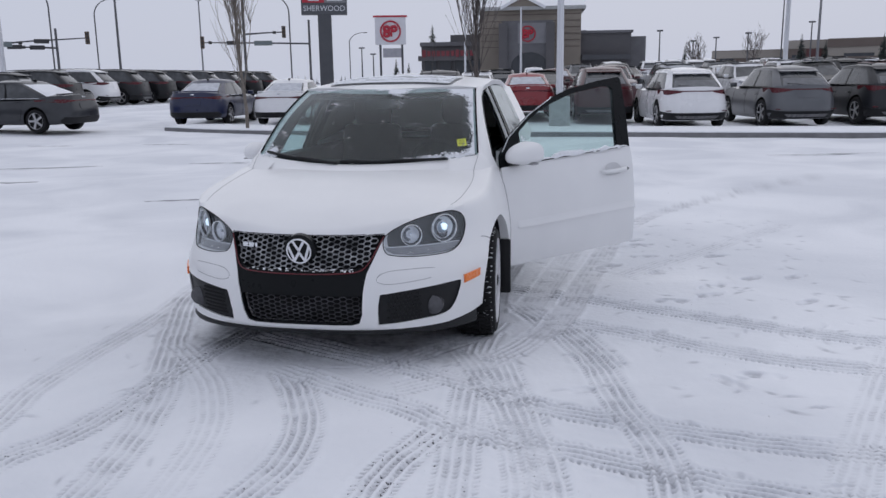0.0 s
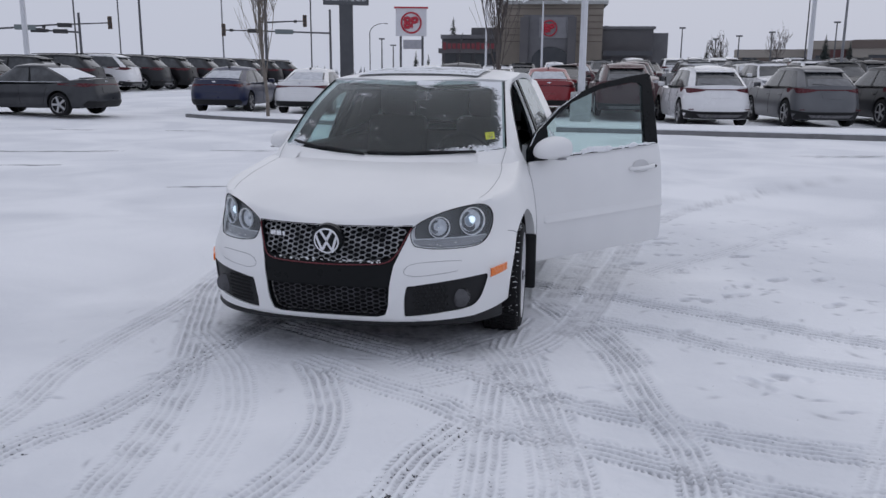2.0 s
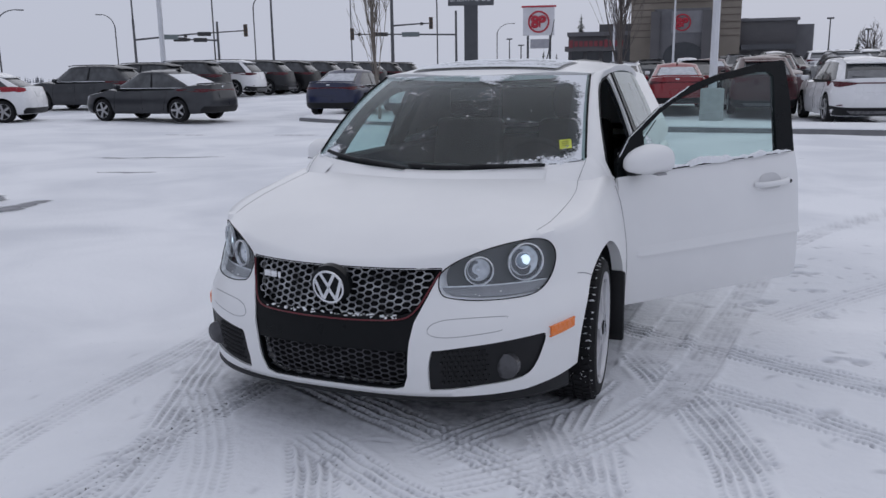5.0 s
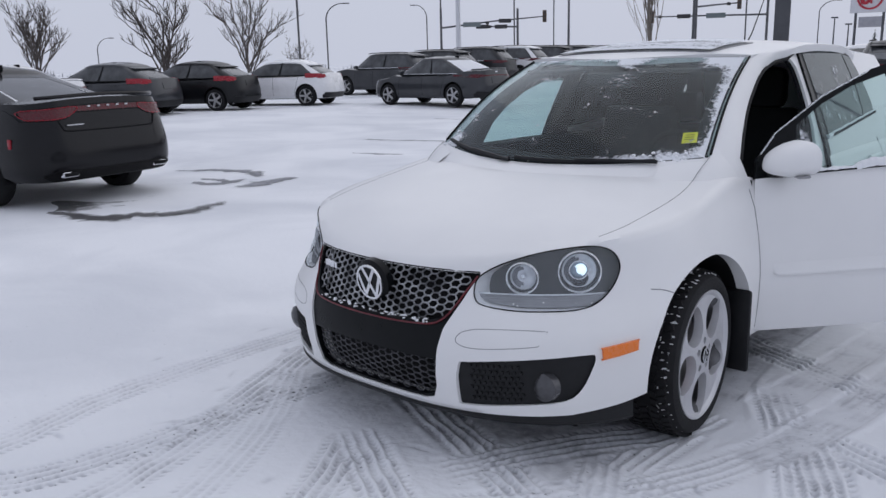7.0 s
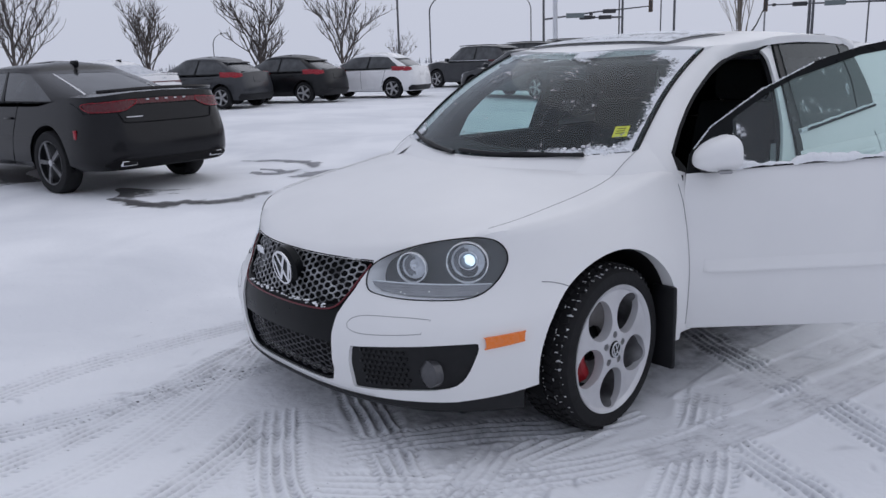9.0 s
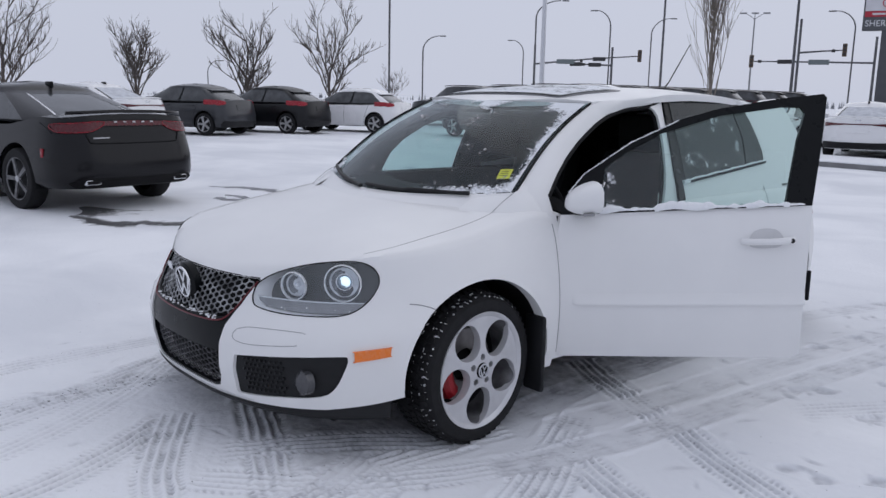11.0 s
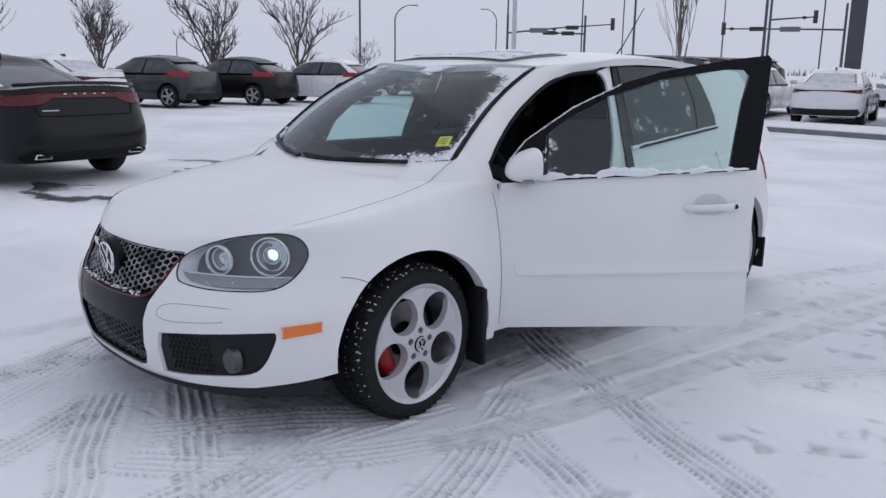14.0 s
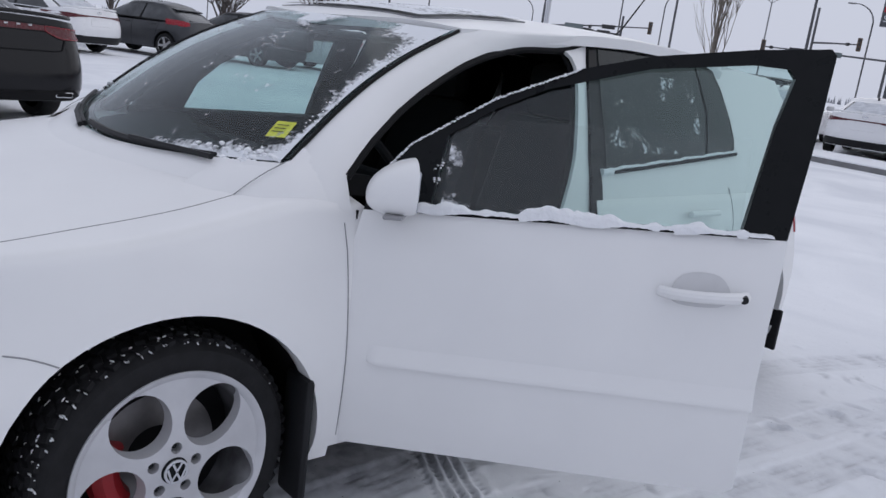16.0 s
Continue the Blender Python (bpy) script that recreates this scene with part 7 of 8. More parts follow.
            out.append(("side_reflector", None, built("side_reflector", box(sx * (S.side(wb + 0.62, 0.70, 0.002)), wb + 0.60, 0.70, 0.02, 0.05, 0.10, bevel=0.006)), M_TAILLIT, ""))
        for j, x in enumerate(np.linspace(-0.24, 0.24, 5)):
            out.append(("name_bar", None, built("name_bar", box(x, S.rear(x, zt + 0.02, 0.014), zt + 0.026, 0.034, 0.008, 0.016)), M_RIM, ""))
        out.append(("model_bar", None, built("model_bar", box(0.44, S.rear(0.44, zt - 0.155, 0.010), zt - 0.155, 0.20, 0.006, 0.012)), M_RIM, ""))
    if kind == "sedan":
        out.append(("maker_badge", None, built("maker_badge", box(0, S.rear(0, 0.99, 0.008), 0.965, 0.12, 0.012, 0.05, bevel=0.015)), M_CHROME, ""))
    # wheels
    for sx in (1, -1):
        for y in (0, wb):
            m = Matrix.Translation((sx * (w - 0.015), y, r)) @ (Matrix() if sx > 0 else Matrix.Rotation(radians(180), 4, "Z"))
            rr = r * 0.70
            out.append(("wheel", None, built("wheel", lathe([(rr * 0.94, -0.16), (rr * 0.95, -0.03), (rr, -0.004), (rr, 0.004), (rr * 0.93, -0.008), (rr * 0.90, -0.06), (0.0, -0.075)], m, 32)), M_BLACK, ""))
            sp = bmesh.new()
            for i in range(5):
                a = 2 * math.pi * i / 5 + 0.3
                for da in (-0.20, 0.20):
                    R = m @ Matrix.Rotation(a + da, 4, "X") @ Matrix.Translation((0, 0, 0.05)) @ Matrix.Rotation(-da * 0.9, 4, "X") @ Matrix.Translation((0, 0, -0.05))
                    add_box(sp, -0.012, 0, rr * 0.55, 0.022, 0.034 if kind in ("hatch", "sedan") else 0.022, rr * 0.86, R)
            out.append(("spokes", "wheel", built("spokes", sp), M_BARREL if kind == "muscle" else M_ALLOY, ""))
            out.append(("rim_edge", "wheel", built("rim_edge", lathe([(rr * 0.94, -0.004), (rr * 0.985, 0.006), (rr * 1.0, 0.002), (rr * 0.96, -0.02)], m, 32, True)), M_BARREL if kind == "muscle" else M_ALLOY, ""))
            out.append(("hub_cap", "wheel", built("hub_cap", lathe([(0.0, 0.006), (0.035, 0.004), (0.05, -0.02)], m, 20)), M_ALLOY, ""))
            out.append(("tyre", "wheel", built("tyre", lathe([(rr - 0.004, -0.19), (rr + 0.03, -0.205), (r - 0.02, -0.20), (r, -0.17), (r, -0.03), (r - 0.02, 0.004), (rr + 0.03, 0.010), (rr - 0.004, 0.0)], m, 40)), M_TYRE, ""))
    return out


def parked(kind, paint, x, y, heading, label, category="car", name=None, group="", snow=()):
    """A parked car with its front axle's middle on the ground at (x, y)."""
    if kind not in CACHE:
        CACHE[kind] = (design(kind), {})
    parts, painted = CACHE[kind]
    names = {"sedan": "sedan", "muscle": "sedan", "hatch": "hatchback", "suv": "suv", "big_suv": "suv"}
    root = thing(name or names[kind], label, category, pose(x, y, gz(x, y), 0, 0, heading), group)
    last = None
    for i, (nm, par, me, mat, lab) in enumerate(parts):
        m = mat or PAINTS[paint]
        key = (i, m.name)
        if key not in painted:
            if not len(me.materials):
                me.materials.append(m)
                painted[key] = me
            elif me.materials[0] == m:
                painted[key] = me
            else:
                c = me.copy()
                c.materials[0] = m
                painted[key] = c
        ob = new(nm, painted[key])
        ob.parent = last if par else root
        if lab:
            ob["label"] = lab
        if nm == "wheel":
            last = ob
    k = KINDS[kind]
    for what in snow:
        bm = bmesh.new()
        if what == "roof":
            rows = [[(u * (k["roof"] - 0.08), yy, k["h"] - 0.006 + 0.012 * (1 - u * u)) for u in np.linspace(-1, 1, 9)] for yy in np.linspace(k["cab"][1] + 0.1, k["cab"][2] - 0.1, 9)]
        elif what == "bonnet":
            S = base_shell(k)
            rows = [[(u * 0.62, yy, S.top(u * 0.62, yy) + 0.008) for u in np.linspace(-1, 1, 9)] for yy in np.linspace(-0.6, 0.2, 9)]
        elif what == "deck":
            S = base_shell(k)
            rows = [[(u * 0.70, yy, S.top(u * 0.70, yy) + 0.010 + 0.006 * math.sin(9 * u + 5 * yy)) for u in np.linspace(-1, 1, 11)] for yy in np.linspace(k["cab"][3] - 0.12, k["wb"] + k["ro"] - 0.30, 9)]
        else:
            S = base_shell(k)
            rows = [[cabin_pt(k, S, p, v, 0.014) for p in np.linspace(0.365, 0.635, 21)] for v in np.linspace(0.0, 1.0, 9)]
        add_grid(bm, rows)
        bmesh.ops.recalc_face_normals(bm, faces=bm.faces)
        part("snow_cover", bm, M_SNOW, root, "thin snow")
    return root


def parked_rear(kind, paint, x, y, heading, *rest, **more):
    """The same, given by the rear axle's middle."""
    wb = KINDS[kind]["wb"]
    a = radians(heading)
    return parked(kind, paint, x + math.sin(a) * wb, y - math.cos(a) * wb, heading, *rest, **more)


parked_rear("muscle", "charcoal", -7.55, 1.22, -78, "charcoal four-door sedan with full-width red tail lamps")
parked_rear("sedan", "grey", -14.0, 16.5, -90, "dark grey sedan with snow on its rear window", snow=("window", "deck"))
parked_rear("sedan", "white", -19.15, 5.9, -66, "white sedan parked beyond the dark sedan", group="cars by the bare trees")
parked_rear("hatch", "grey", -20.0, 9.25, -64, "dark grey hatchback with red tail lamps", group="cars by the bare trees")
parked_rear("hatch", "black", -20.0, 12.0, -64, "black hatchback with red tail lamps", group="cars by the bare trees")
parked_rear("hatch", "white", -19.55, 15.1, -64, "white hatchback with red tail lamps", group="cars by the bare trees")
for i, (yy, paint) in enumerate(((20.6, "grey"), (23.4, "dark"), (26.0, "dark"), (28.7, "white"), (31.4, "dark"), (34.0, "black"), (36.8, "dark"), (39.6, "grey"), (42.4, "dark"), (45.2, "black"), (48.0, "dark"))):
    parked_rear("big_suv", paint, -22.0 + 0.02 * i, yy + 1.6, -80 + (i * 37 % 5 - 2), {"grey": "grey", "dark": "dark grey", "black": "black", "white": "white"}[paint] + " suv parked in the back row", group="suvs in the back row")
ROWA = [("sedan", "blue", -11.35, 20.3, 187, "dark blue sedan with frosted rear window"), ("sedan", "white", -8.75, 20.9, 187, "white sedan with a black rear bumper"),
        ("sedan", "white", -5.85, 20.4, 194, "white sedan with dark tail lamps behind the island"), ("suv", "dark", -3.75, 21.4, 190, "dark grey suv behind the island"),
        ("sedan", "red", -1.12, 23.0, 187, "bright red sedan behind the island"), ("suv", "maroon", 1.35, 22.0, 187, "dark red suv behind the island"),
        ("suv", "white", 3.75, 19.6, 190, "white suv with dark tail lamps"), ("suv", "bluegrey", 6.6, 20.0, 192, "blue-grey suv with red tail lamps"),
        ("suv", "dark", 9.2, 20.6, 192, "dark grey suv with red tail lamps"), ("suv", "black", 12.0, 21.2, 190, "black suv behind the island")]
for kind, paint, xx, yy, turn, lab in ROWA:
    parked_rear(kind, paint, xx, yy, turn, lab, group="cars behind the island")
r = random.Random(5)
rowp = ["white", "silver", "grey", "dark", "white", "black", "bluegrey", "white", "silver", "dark", "white", "maroon"]
for row, (y0, x0, x1, head) in enumerate(((29.0, -6.5, 20, 7), (40.0, -4.0, 27, 187), (46.5, 0.0, 32, 7), (58.0, -4.0, 38, 187), (72.0, 4.0, 46, 187), (80.0, 8.0, 52, 7))):
    xx = x0
    i = 0
    while xx < x1:
        if r.random() > 0.12:
            paint = r.choice(rowp)
            paint = "white" if row == 0 and i < 2 else paint
            kind = r.choice(["suv", "suv", "sedan", "hatch"])
            word = {"white": "white", "silver": "silver", "grey": "grey", "dark": "dark grey", "black": "black", "bluegrey": "blue-grey", "maroon": "dark red"}[paint]
            parked(kind, paint, xx, y0 + 0.13 * xx + r.uniform(-0.3, 0.3), head + r.uniform(-2, 2), f"{word} {'suv' if kind == 'suv' else 'car'} in the far rows of the lot", group="cars in the far rows", snow=("roof",) if r.random() < 0.4 else ())
        xx += 2.75
        i += 1


# ------------------------------------------------------------------ trees, poles, signs and buildings
M_BARK = material("bark", (0.085, 0.07, 0.062), 0.9, vary=0.6, vary_scale=8, second=(0.16, 0.14, 0.13), bump=0.5, bump_scale=40)
# twig brown lightened a little, haze painted into the colour
M_TWIG = material("twigs", (0.075, 0.064, 0.060), 0.9, vary=0.5, vary_scale=5, second=(0.13, 0.115, 0.11))
M_PALEBARK = material("pale_bark", (0.20, 0.175, 0.15), 0.9, vary=0.6, vary_scale=10, second=(0.10, 0.085, 0.075), bump=0.4, bump_scale=40)
M_STEEL = material("galvanised_steel", (0.22, 0.225, 0.24), 0.5, metal=0.3, vary=0.4, vary_scale=3, second=(0.15, 0.155, 0.165))
M_DARKSTEEL = material("dark_steel", (0.07, 0.072, 0.08), 0.5, vary=0.4, vary_scale=3, second=(0.11, 0.112, 0.12))
M_WHITESTEEL = material("white_steel", (0.62, 0.63, 0.66), 0.5, vary=0.3, vary_scale=3, second=(0.5, 0.51, 0.54))
M_SIGNALS = material("signal_housing", (0.03, 0.03, 0.033), 0.5, vary=0.4, vary_scale=9)
M_SIGNALY = material("signal_back", (0.085, 0.055, 0.035), 0.6, vary=0.4, vary_scale=9)
M_BLADE = material("street_sign", (0.15, 0.18, 0.185), 0.5, vary=0.3, vary_scale=6)
M_CONC = material("pale_concrete", (0.42, 0.43, 0.43), 0.85, vary=0.5, vary_scale=5, second=(0.3, 0.3, 0.3), bump=0.3, bump_scale=60)
M_SIGNGREY = material("sign_grey", (0.085, 0.09, 0.10), 0.45, vary=0.3, vary_scale=3)
M_SIGNPOLE = material("sign_pole", (0.055, 0.058, 0.066), 0.5, vary=0.4, vary_scale=2, second=(0.09, 0.092, 0.1))
M_SIGNWHITE = material("sign_white", (0.62, 0.62, 0.65), 0.45, vary=0.2, vary_scale=2)
M_SIGNRED = material("sign_red", (0.42, 0.02, 0.04), 0.45, vary=0.3, vary_scale=3)
M_DULLRED = material("dull_red", (0.10, 0.035, 0.035), 0.6, vary=0.3, vary_scale=2)
M_BARRED = material("faded_red_letters", (0.20, 0.035, 0.045), 0.6, vary=0.4, vary_scale=3)
M_LETTER = material("sign_letter", (0.60, 0.61, 0.63), 0.5)
M_STUCCO = material("tan_stucco", (0.255, 0.225, 0.19), 0.9, vary=0.4, vary_scale=1.0, second=(0.20, 0.175, 0.15), bump=0.3, bump_scale=20)
M_STONE = material("grey_cladding", (0.15, 0.15, 0.16), 0.85, vary=0.5, vary_scale=1.5, second=(0.11, 0.11, 0.118), bump=0.3, bump_scale=15)
M_DARKWALL = material("dark_cladding", (0.092, 0.090, 0.096), 0.8, vary=0.5, vary_scale=1.2, second=(0.125, 0.12, 0.122), bump=0.2, bump_scale=10)
M_BROWN = material("brown_block", (0.125, 0.10, 0.088), 0.9, vary=0.4, vary_scale=0.5, second=(0.16, 0.135, 0.12), bump=0.3, bump_scale=8)
M_TANWALL = material("tan_block", (0.29, 0.265, 0.235), 0.9, vary=0.3, vary_scale=0.4, second=(0.24, 0.22, 0.2))
M_NEEDLE = material("needles", (0.028, 0.040, 0.034), 0.9, vary=0.6, vary_scale=4, second=(0.075, 0.085, 0.085))
M_PANE = material("dark_pane", (0.03, 0.034, 0.04), 0.12, vary=0.4, vary_scale=1, second=(0.07, 0.075, 0.085))
CAM_A, CAM_B = (1.49, -4.74, -11.05), (3.42, -2.28, -45.4)


def spot(origin, bearing, d):
    a = radians(bearing)
    return origin[0] + d * math.sin(a), origin[1] + d * math.cos(a)


def bare_tree(x, y, height, spread, seed, upright=0.0, name="bare_tree", label="", trunk_r=0.11, limbs=7, pale=False, group=""):
    """A leafless tree: a tapered trunk, limbs, and twigs forking from them."""
    r = random.Random(seed)
    root = thing(name, label, "tree", pose(x, y, gz(x, y)), group)
    fork = height * (0.17 if not upright else 0.14)
    tb = bmesh.new()
    lean = r.uniform(-0.05, 0.05)
    top = height * (0.50 if not upright else 0.95)
    trunk = [Vector((lean * z + 0.04 * math.sin(z * 2 + seed), 0.04 * math.cos(z * 1.7), z)) for z in np.linspace(-0.1, top, 9)]
    add_tube(tb, trunk, trunk_r, 10, trunk_r * (0.35 if not upright else 0.12))
    part("trunk", tb, M_PALEBARK if pale else M_BARK, root)
    cb = bmesh.new()

    def grow(p, d, length, rad, depth):
        pts = [p]
        q = p.copy()
        n = 5
        for i in range(n):
            up = 0.15 if not upright else 0.22
            d = (d + Vector((r.gauss(0, 0.16), r.gauss(0, 0.16), up + r.gauss(0, 0.09))) * (0.75 if not upright else 0.55)).normalized()
            q = q + d * (length / n)
            pts.append(q.copy())
        add_tube(cb, pts, rad, 5 if depth < 2 else 3, max(0.0055 if not upright else 0.004, rad * 0.40), cap=False)
        if depth >= (5 if not upright else 3):
            return
        for _ in range(r.randint(3, 4 if upright else 5)):
            i = r.randint(1, n)
            side = Vector((r.gauss(0, 1), r.gauss(0, 1), r.gauss(0.0, 0.6))).normalized()
            nd = (d + side * (0.66 if not upright else 0.38)).normalized()
            grow(pts[i], nd, length * r.uniform(0.45, 0.70), max(0.0065 if not upright else 0.004, rad * 0.58), depth + 1)

    for k in range(limbs):
        a = k * 2.4 + r.uniform(-0.5, 0.5)
        if upright:
            z = fork + (top * 0.85 - fork) * k / max(1, limbs - 1)
            grow(Vector((lean * z, 0, z)), Vector((math.cos(a) * 0.26, math.sin(a) * 0.26, 1)).normalized(), (height - z) * 0.42 + 0.45, trunk_r * 0.26, 1)
        else:
            z = fork + (top - fork) * k / max(1, limbs - 1)
            flat = spread * (1.15 - 0.6 * k / limbs)
            grow(Vector((lean * z, 0, z)), Vector((math.cos(a) * flat, math.sin(a) * flat, 0.75)).normalized(), height * r.uniform(0.36, 0.46), trunk_r * 0.42, 2)
    part("crown", cb, M_PALEBARK if pale else M_TWIG, root)
    return root


for i, (x, y, hgt) in enumerate(((-33.0, 11.7, 3.9), (-24.9, 12.7, 3.8), (-27.5, 18.1, 4.3))):
    bare_tree(x, y, hgt, 0.48, 11 + i, label="leafless spreading tree behind the parked hatchbacks", limbs=9, group="bare trees")
bare_tree(-32.1, 6.25, 4.8, 0.55, 17, label="leafless spreading tree behind the parked cars", limbs=9, group="bare trees")
x, y = spot(CAM_B, -52.3, 95)
bare_tree(x, y, 3.4, 0.9, 23, label="low leafless shrub far behind the cars", limbs=9, trunk_r=0.07, group="bare trees")
bare_tree(-8.72, 17.75, 6.3, 0.3, 31, upright=1.0, label="slim young leafless tree on the planted island", limbs=34, trunk_r=0.055, pale=True, group="island trees")
bare_tree(-2.05, 17.9, 6.2, 0.3, 37, upright=1.0, label="slim young leafless tree with brown bark on the island", limbs=30, trunk_r=0.060, group="island trees")
x, y = spot(CAM_A, CAM_A[2] + 16.6, 92)
bare_tree(x, y, 3.6, 0.8, 41, label="leafless tree beside the restaurant", limbs=9, group="bare trees")
x, y = spot(CAM_A, CAM_A[2] + 20.2, 120)
bare_tree(x, y, 4.6, 0.8, 43, label="leafless tree far across the lot", limbs=9, group="bare trees")


def fir(x, y, h, seed, label):
    r = random.Random(seed)
    root = thing("fir_tree", label, "tree", pose(x, y, gz(x, y)), "fir trees")
    part("trunk", tube([(0, 0, -0.1), (0, 0, h)], 0.09, 6, 0.02), M_BARK, root)
    bm = bmesh.new()
    for k in range(int(26 * h / 4)):
        t = k / (26 * h / 4)
        z = h * (0.08 + 0.92 * t)
        reach = h * 0.24 * (1 - t) ** 0.85 * r.uniform(0.75, 1.2) + 0.06
        for j in range(7):
            a = r.uniform(0, 6.28)
            tip = Vector((math.cos(a) * reach, math.sin(a) * reach, z - reach * 0.35))
            side = Vector((-math.sin(a), math.cos(a), 0)) * reach * 0.30
            mid = Vector((math.cos(a), math.sin(a), 0)) * reach * 0.45 + Vector((0, 0, z - reach * 0.08))
            v = [bm.verts.new(p) for p in ((0, 0, z + 0.05), mid + side, tip, mid - side)]
            bm.faces.new(v)
    part("crown", bm, M_NEEDLE, root)


for i, (px, d, h) in enumerate(((1208, 120, 3.4), (1232, 150, 3.0), (1412, 135, 4.8), (1455, 138, 3.9), (1556, 130, 4.6), (1090, 86, 2.8))):
    x, y = spot(CAM_A, CAM_A[2] + math.degrees(math.atan((px - 784) / 1484)), d)
    fir(x, y, h, 60 + i, "dark fir tree far across the lot")
for i, (px, d, h) in enumerate(((765, 88, 6.4), (785, 90, 4.6), (700, 150, 4.6), (722, 150, 4.0))):
    x, y = spot(CAM_A, CAM_A[2] + math.degrees(math.atan((px - 784) / 1484)), d)
    fir(x, y, h, 70 + i, "dark fir tree beside the restaurant")
fw = bmesh.new()
r = random.Random(9)
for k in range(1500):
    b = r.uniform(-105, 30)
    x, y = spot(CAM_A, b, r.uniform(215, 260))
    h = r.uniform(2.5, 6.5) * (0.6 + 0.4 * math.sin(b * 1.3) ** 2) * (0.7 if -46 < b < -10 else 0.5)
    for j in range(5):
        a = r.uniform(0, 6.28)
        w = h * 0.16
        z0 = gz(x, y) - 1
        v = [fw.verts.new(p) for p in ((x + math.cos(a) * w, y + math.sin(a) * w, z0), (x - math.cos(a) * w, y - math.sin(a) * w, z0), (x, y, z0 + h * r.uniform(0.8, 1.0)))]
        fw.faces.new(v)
# distance haze is painted into the woods as a pale grey
tagged(part("far_woods", fw, material("haze_pale_woods", (0.36, 0.37, 0.40), 1.0, vary=0.5, vary_scale=0.2, second=(0.46, 0.47, 0.50)), smooth=0), "line of far conifers in a haze-pale colour", "woods", kind="stuff")


def lamp_post(x, y, top, arm, mat, label, r0=0.10, heading=0.0, group="street lamps", name="street_lamp", base=-2.0):
    """A tall post whose head reaches out along a bent arm; arm 0 for a plain pole."""
    root = thing(name, label, "lamp post" if arm else "pole", pose(x, y, 0, 0, 0, heading), group)
    if arm:
        bend = [(0, 0, base), (0, 0, top - 1.8)] + [(arm * (1 - math.cos(a)) , 0, top - 1.8 + 1.8 * math.sin(a)) for a in np.linspace(0.15, math.pi / 2, 8)]
        bend = [(p[0] if abs(p[0]) < abs(arm) else arm, p[1], p[2]) for p in bend]
        part("pole", tube(bend, r0, 8, r0 * 0.5), mat, root)
        hd = bmesh.new()
        add_box(hd, arm * 1.18, 0, top - 0.02, 0.75, 0.28, 0.12, bevel=0.04)
        part("lamp_head", hd, mat, root)
    else:
        part("pole", tube([(0, 0, base), (0, 0, top)], r0, 8, r0 * 0.6), mat, root)
    return root


def faced(x, y, origin):
    """The turn that shows a thing's local x axis as rightwards from origin."""
    return math.degrees(math.atan2(-(x - origin[0]), y - origin[1]))


def b_at(px):
    return CAM_B[2] + math.degrees(math.atan((px - 784) / 1484))


def a_at(px):
    return CAM_A[2] + math.degrees(math.atan((px - 784) / 1484))


for x, y, top, arm, r0 in ((-44.2, 34.2, 13.0, 1.8, 0.10), (-73.4, 61.7, 8.5, 2.0, 0.12), (-79.0, 84.9, 9.5, -1.6, 0.11), (-58.9, 65.4, 11.8, 2.6, 0.12), (-54.7, 72.9, 11.1, -1.6, 0.11), (-54.0, 79.6, 10.7, 2.0, 0.10), (-33.6, 85.2, 10.8, -1.9, 0.11), (-113.8, 53.8, 6.1, 1.7, 0.10), (-43.9, 140.1, 9.8, 2.4, 0.12)):
    lamp_post(x, y, top, arm, M_DARKSTEEL, "dark steel street lamp with a bent arm", r0 * 0.75, faced(x, y, CAM_B))
for x, y, top, r0 in ((-38.9, 59.7, 15.0, 0.12), (-32.0, 69.5, 15.5, 0.16)):
    lamp_post(x, y, top, 0, M_DARKSTEEL, "tall dark steel utility pole", r0, name="utility_pole", group="poles")
lamp_post(-30.2, 34.8, 13.0, 0, M_WHITESTEEL, "tall white steel lot lighting pole", 0.16, name="light_pole", group="lot light poles", base=-0.1)
x, y = spot(CAM_A, a_at(1385), 52)
lamp_post(x, y, 11.0, 0, M_WHITESTEEL, "tall white steel lot lighting pole", 0.15, name="light_pole", group="lot light poles", base=-0.1)
for px, d, top in ((822, 60, 6.2), (920, 60, 6.3)):
    x, y = spot(CAM_A, a_at(px), d)
    lamp_post(x, y, top, 0, M_WHITESTEEL, "white steel pole before the restaurant", 0.09, name="light_pole", group="lot light poles", base=-0.1)
near_pole = lamp_post(0.20, 18.6, 10.0, 0, M_WHITESTEEL, "white lot lighting pole on a round concrete base", 0.105, name="light_pole", group="lot light poles", base=0.0)
part("concrete_base", lathe([(0.0, 0.95), (0.26, 0.95), (0.29, 0.92), (0.29, 0.0)], Matrix.Rotation(radians(-90), 4, "Y"), 32), M_CONC, near_pole, "round concrete pole base")


def multi_head(px, origin, bearing, d, top, n, mat, label):
    x, y = spot(origin, bearing, d)
    root = lamp_post(x, y, top - 0.5, 0, mat, label, 0.11, faced(x, y, origin), "lot light poles", "light_pole", -2.0)
    for k in range(n):
        s = (k - (n - 1) / 2) / max(1, (n - 1) / 2) if n > 1 else 0
        part("arm", tube([(0, 0, top - 0.6), (s * 0.5, 0, top - 0.25), (s * 0.9, 0, top)], 0.04, 6), mat, root)
        part("lamp_head", box(s * 1.15, 0.1 * k, top + 0.02, 0.7, 0.4, 0.13, bevel=0.03), mat, root)


multi_head(1228, CAM_B, b_at(1228), 95, 10.7, 3, M_STEEL, "grey lot light pole with three lamp heads")
multi_head(1441, CAM_A, a_at(1441), 58, 6.75, 4, M_STEEL, "grey lot light pole with several lamp heads")
